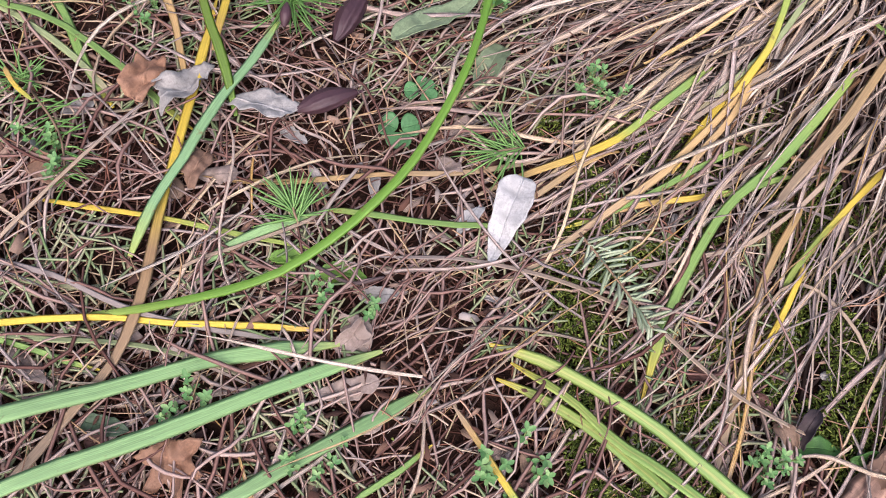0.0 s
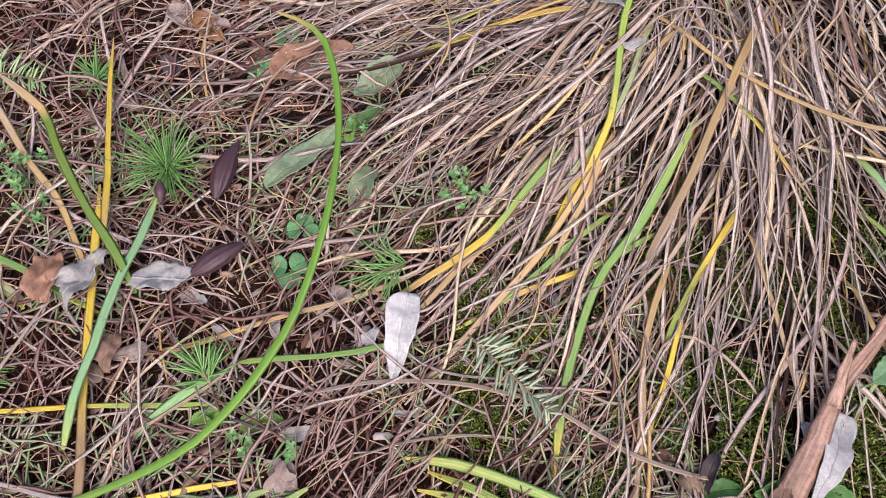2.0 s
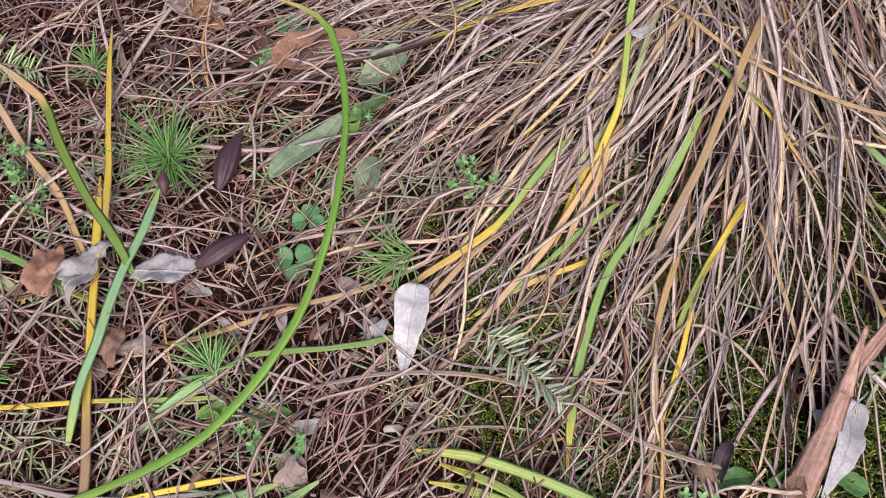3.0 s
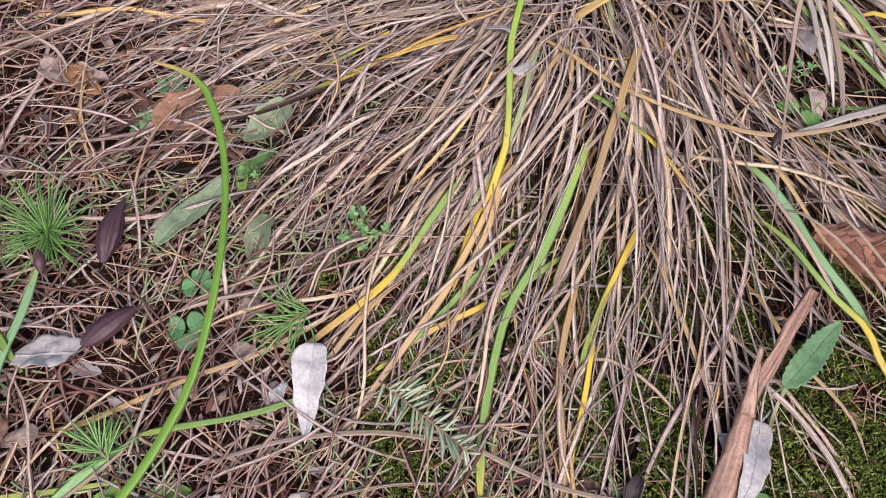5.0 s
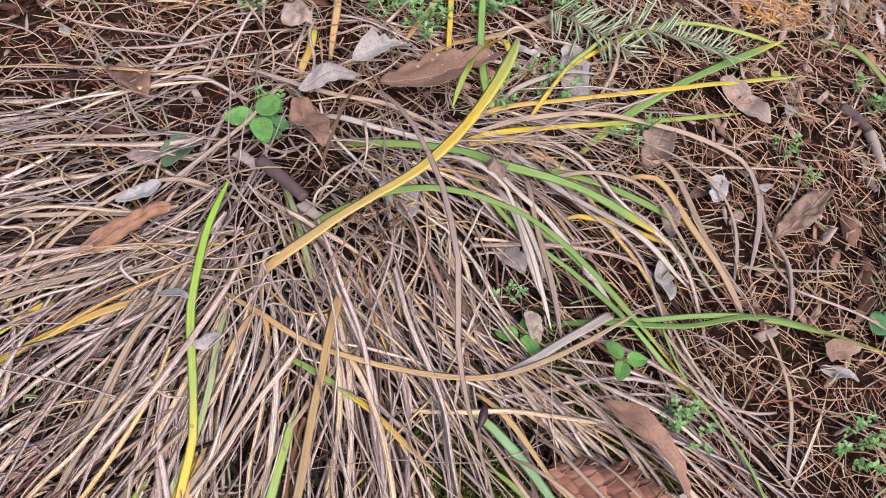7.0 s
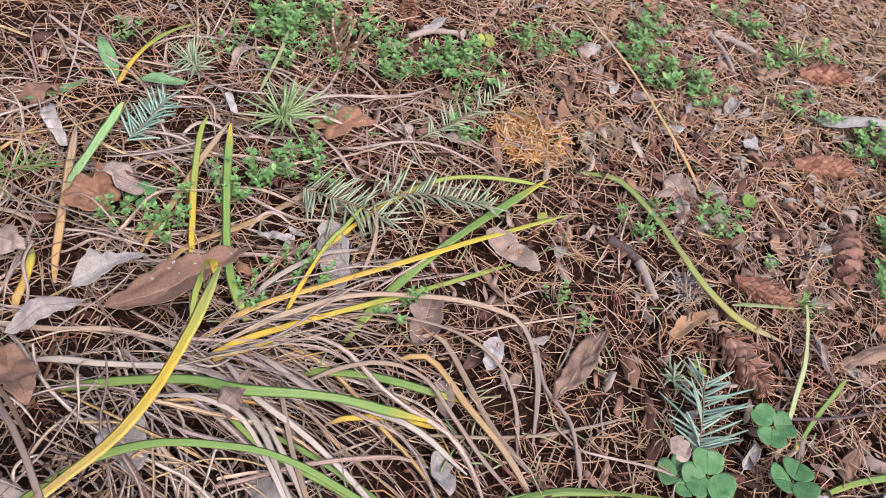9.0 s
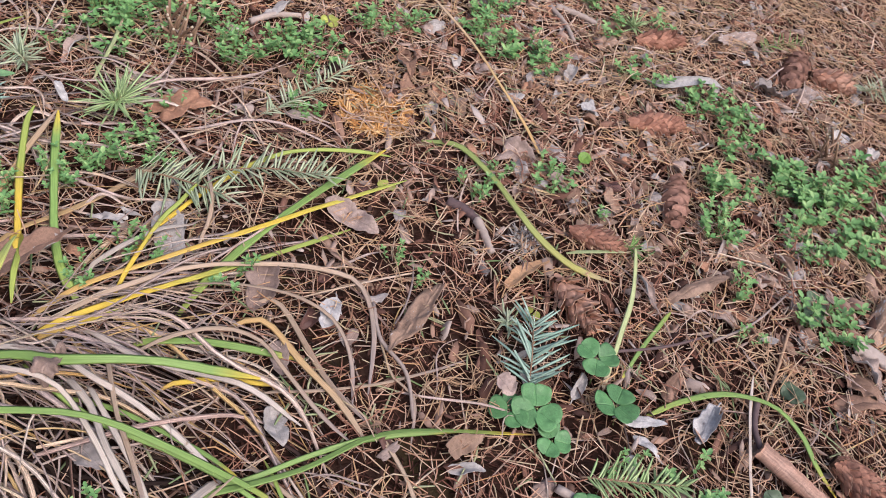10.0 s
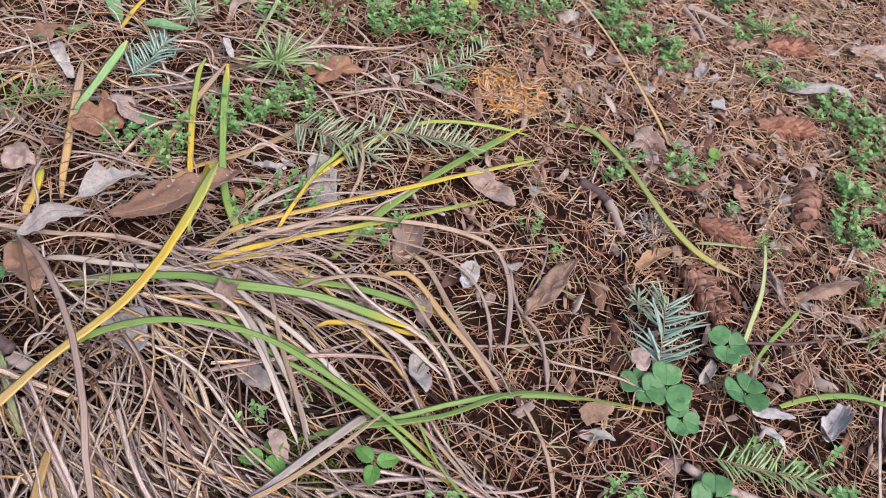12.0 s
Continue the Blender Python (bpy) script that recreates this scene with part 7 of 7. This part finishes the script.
def build_litter():
    # under-layer of rotten needles, its colour darkened to deepen shadows in the litter
    n = 80000
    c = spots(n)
    z = soil_z(c[:, 0], c[:, 1]) + rng.uniform(-0.0005, 0.0035, n)
    P = scattered(np.column_stack([c, z]), rng.uniform(0.007, 0.022, n), 0.12, 2, 0.12)
    V, Q, uv = ribbons(P, np.tile([0.0011, 0.0008], (n, 1)), [(-1, 0), (0, 0.7), (1, 0)])
    thing("shaded_needle_litter", mesh_of("shaded_needle_litter", V, Q), SHADED_NEEDLES, "rotting conifer needles on the soil, darkened as shade between the upper needles", "needles", "", "stuff")
    n = 78000
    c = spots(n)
    patchy = np.array([noise.noise(Vector((x * 34, y * 34, 5.0))) + 0.6 * noise.noise(Vector((x * 90, y * 90, 2.0))) for x, y in c])
    c = c[rng.uniform(0, 1, n) < np.clip(0.62 + 0.95 * patchy + 0.45 * np.clip((c[:, 0] - 0.75) / 0.25, 0, 1), 0.08, 1)]
    n = len(c)
    under = np.exp(-((c[:, 0] - 0.36) ** 2 + (c[:, 1] - 0.24) ** 2) / (2 * 0.13**2))
    west = np.clip((0.30 - c[:, 0]) / 0.10, 0, 1)
    c = c[(~mossy(c) | (rng.uniform(0, 1, n) < 0.18)) & (rng.uniform(0, 1, n) > 0.66 * west) & (rng.uniform(0, 1, n) > 0.75 * under)]
    n = len(c)
    z = soil_z(c[:, 0], c[:, 1]) + rng.uniform(0.001, 0.011, n)
    P = scattered(np.column_stack([c, z]), np.where(rng.uniform(0, 1, n) < 0.2, rng.uniform(0.028, 0.048, n), rng.uniform(0.010, 0.029, n)), 0.17, 3, 0.13)
    V, Q, uv = ribbons(P, np.tile([0.0008, 0.0011, 0.0006], (n, 1)) * rng.uniform(0.5, 1.15, (n, 1)) * (1 + 0.4 * np.clip((c[:, :1] - 0.7) / 0.3, 0, 1)), [(-1, 0), (0, 0.8), (1, 0)])
    thing("needle_litter", mesh_of("needle_litter", V, Q), NEEDLES, "thick layer of reddish brown dead conifer needles", "needles", "", "stuff")

    n = 2300
    c = np.column_stack([rng.uniform(-0.22, 0.22, n), rng.uniform(-0.06, 0.32, n)])
    c = np.vstack([c, spots(3200)])
    n = len(c)
    f = np.array([noise.noise(Vector((x * 16, y * 16, 8.0))) for x, y in c])
    c = c[f > -0.02]
    n = len(c)
    P = scattered(np.column_stack([c, soil_z(c[:, 0], c[:, 1]) + rng.uniform(0.004, 0.010, n)]), rng.uniform(0.012, 0.030, n), 0.12)
    V, Q, uv = ribbons(P, np.tile([0.0011, 0.0017, 0.0010], (n, 1)), DIAMOND)
    thing("green_needle_litter", mesh_of("green_needle_litter", V, Q), PALE_NEEDLES, "scattered pale green fallen conifer needles", "needles", "", "stuff")

    n = 1000
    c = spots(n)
    P = loose_curves(c, rng.uniform(0.025, 0.10, n), 0.7, 0.008)
    V, Q, uv = ribbons(P, dry_widths(n, 12, 0.0007, 0.0017), DIAMOND, rng.normal(0, 0.6, (n, 1)))
    thing("dry_grass_bits", mesh_of("dry_grass_bits", V, Q, uv), DRY, "loose curly bits of dry grass over the litter", "dry grass", "", "stuff")

    n = 1700
    c = np.column_stack([rng.uniform(-0.26, 0.22, n), rng.uniform(-0.12, 0.46, n)])
    P = loose_curves(c, rng.uniform(0.03, 0.10, n), 0.65, 0.010, 7, True)
    V, Q, uv = ribbons(P, dry_widths(n, 7, 0.0008, 0.0023), [(-1, 0), (0, 0.6), (1, 0)])
    thing("grass_wisps", mesh_of("grass_wisps", V, Q, uv), WISPS, "fine reddish mauve wisps of dead grass and rootlets", "dry grass", "", "stuff")

    n = 700
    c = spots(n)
    P = loose_curves(c, rng.uniform(0.04, 0.12, n), 0.35, 0.010)
    V, Q, uv = ribbons(P, dry_widths(n, 12, 0.0009, 0.0022), FOLDED, rng.normal(0, 0.6, (n, 1)))
    thing("dry_stems", mesh_of("dry_stems", V, Q, uv, None, False), DRY, "scattered pale dry grass stems on the needles", "dry grass", "", "stuff")

    n = 580
    c = np.column_stack([rng.uniform(-0.24, 0.24, n), rng.uniform(-0.10, 0.48, n)])
    c[280:] = np.column_stack([rng.uniform(0.28, 0.75, 300), rng.uniform(0.35, 0.62, 300)])
    P = loose_curves(c, rng.uniform(0.04, 0.16, n), 0.55, 0.012, 12, True)
    V, Q, uv = ribbons(P, dry_widths(n, 12, 0.0009, 0.0030), FOLDED, rng.normal(0, 0.6, (n, 1)))
    thing("dry_grass_bits", mesh_of("dry_grass_bits", V, Q, uv), DRY, "tangle of dry grass strands beside the tussock", "dry grass", "", "stuff")

    n = 7600
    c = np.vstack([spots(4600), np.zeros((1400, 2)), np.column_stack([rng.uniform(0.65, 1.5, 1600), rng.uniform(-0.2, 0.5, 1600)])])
    c[4600:6000] = np.column_stack([rng.uniform(-0.24, 0.24, 1400), rng.uniform(-0.12, 0.48, 1400)])
    size = rng.uniform(0.002, 0.0065, n) * rng.uniform(0.5, 1.2, n)
    size[4600:6000] *= 0.6
    size[6000:] *= 1.5
    size *= np.where(np.hypot(c[:, 0] - 0.30, c[:, 1] - 0.20) < 0.22, 0.6, 1.0)
    base = np.column_stack([c, soil_z(c[:, 0], c[:, 1]) + rng.uniform(0.002, 0.009, n)])
    yaw, e1, e2 = rng.uniform(0, TAU, n), rng.normal(0, 0.30, n), rng.normal(0, 0.7, n)
    ring = np.arange(6) * TAU / 6
    rad = rng.uniform(0.5, 1.1, (n, 6)) * size[:, None]
    lx, ly = rad * np.cos(ring) * 1.9, rad * np.sin(ring) * 0.55
    lz = lx * e1[:, None] + ly * e2[:, None] + (ly**2) / size[:, None] * rng.normal(0, 0.6, n)[:, None]
    ca, sa = np.cos(yaw)[:, None], np.sin(yaw)[:, None]
    rim = np.stack([lx * ca - ly * sa, lx * sa + ly * ca, lz], -1) + base[:, None]
    top, low = np.concatenate([rim, base[:, None] + [0, 0, 0.0006]], 1), np.concatenate([rim - [0, 0, 0.0003], base[:, None] + [0, 0, 0.0001]], 1)
    V = np.concatenate([top, low], 1)
    o = np.arange(n)[:, None, None] * 14
    k = np.arange(6)
    t1 = np.stack([np.full(6, 6), k, (k + 1) % 6], 1)
    t2 = np.stack([np.full(6, 13), 7 + (k + 1) % 6, 7 + k], 1)
    side = np.stack([k, 7 + k, 7 + (k + 1) % 6, (k + 1) % 6], 1)
    thing("leaf_crumbs", mesh_of("leaf_crumbs", V.reshape(-1, 3), (o + side).reshape(-1, 4), None, (o + np.vstack([t1, t2])).reshape(-1, 3), False), CRUMBS,
          "crumbs of brown and grey rotting leaves", "leaf litter", "", "stuff")

    n = 76000
    c = np.column_stack([rng.uniform(0.10, 0.45, n), rng.uniform(-0.05, 0.19, n)])
    extra = spots(5000)
    c = np.vstack([c, extra])
    f = np.array([noise.noise(Vector((x * 22, y * 22, 3.0))) for x, y in c])
    c = c[f > np.where(np.arange(len(c)) < n, -0.05, 0.33)]
    n = len(c)
    P = scattered(np.column_stack([c, soil_z(c[:, 0], c[:, 1]) + rng.uniform(0.002, 0.009, n)]), rng.uniform(0.0014, 0.0034, n), 0.8, 2)
    V, Q, uv = ribbons(P, np.tile([0.0013, 0.0005], (n, 1)), [(-1, 0), (0, 0.5), (1, 0)])
    thing("moss", mesh_of("moss", V, Q), MOSS, "bright green moss on the soil below the grass", "moss", "", "stuff")


build_litter()
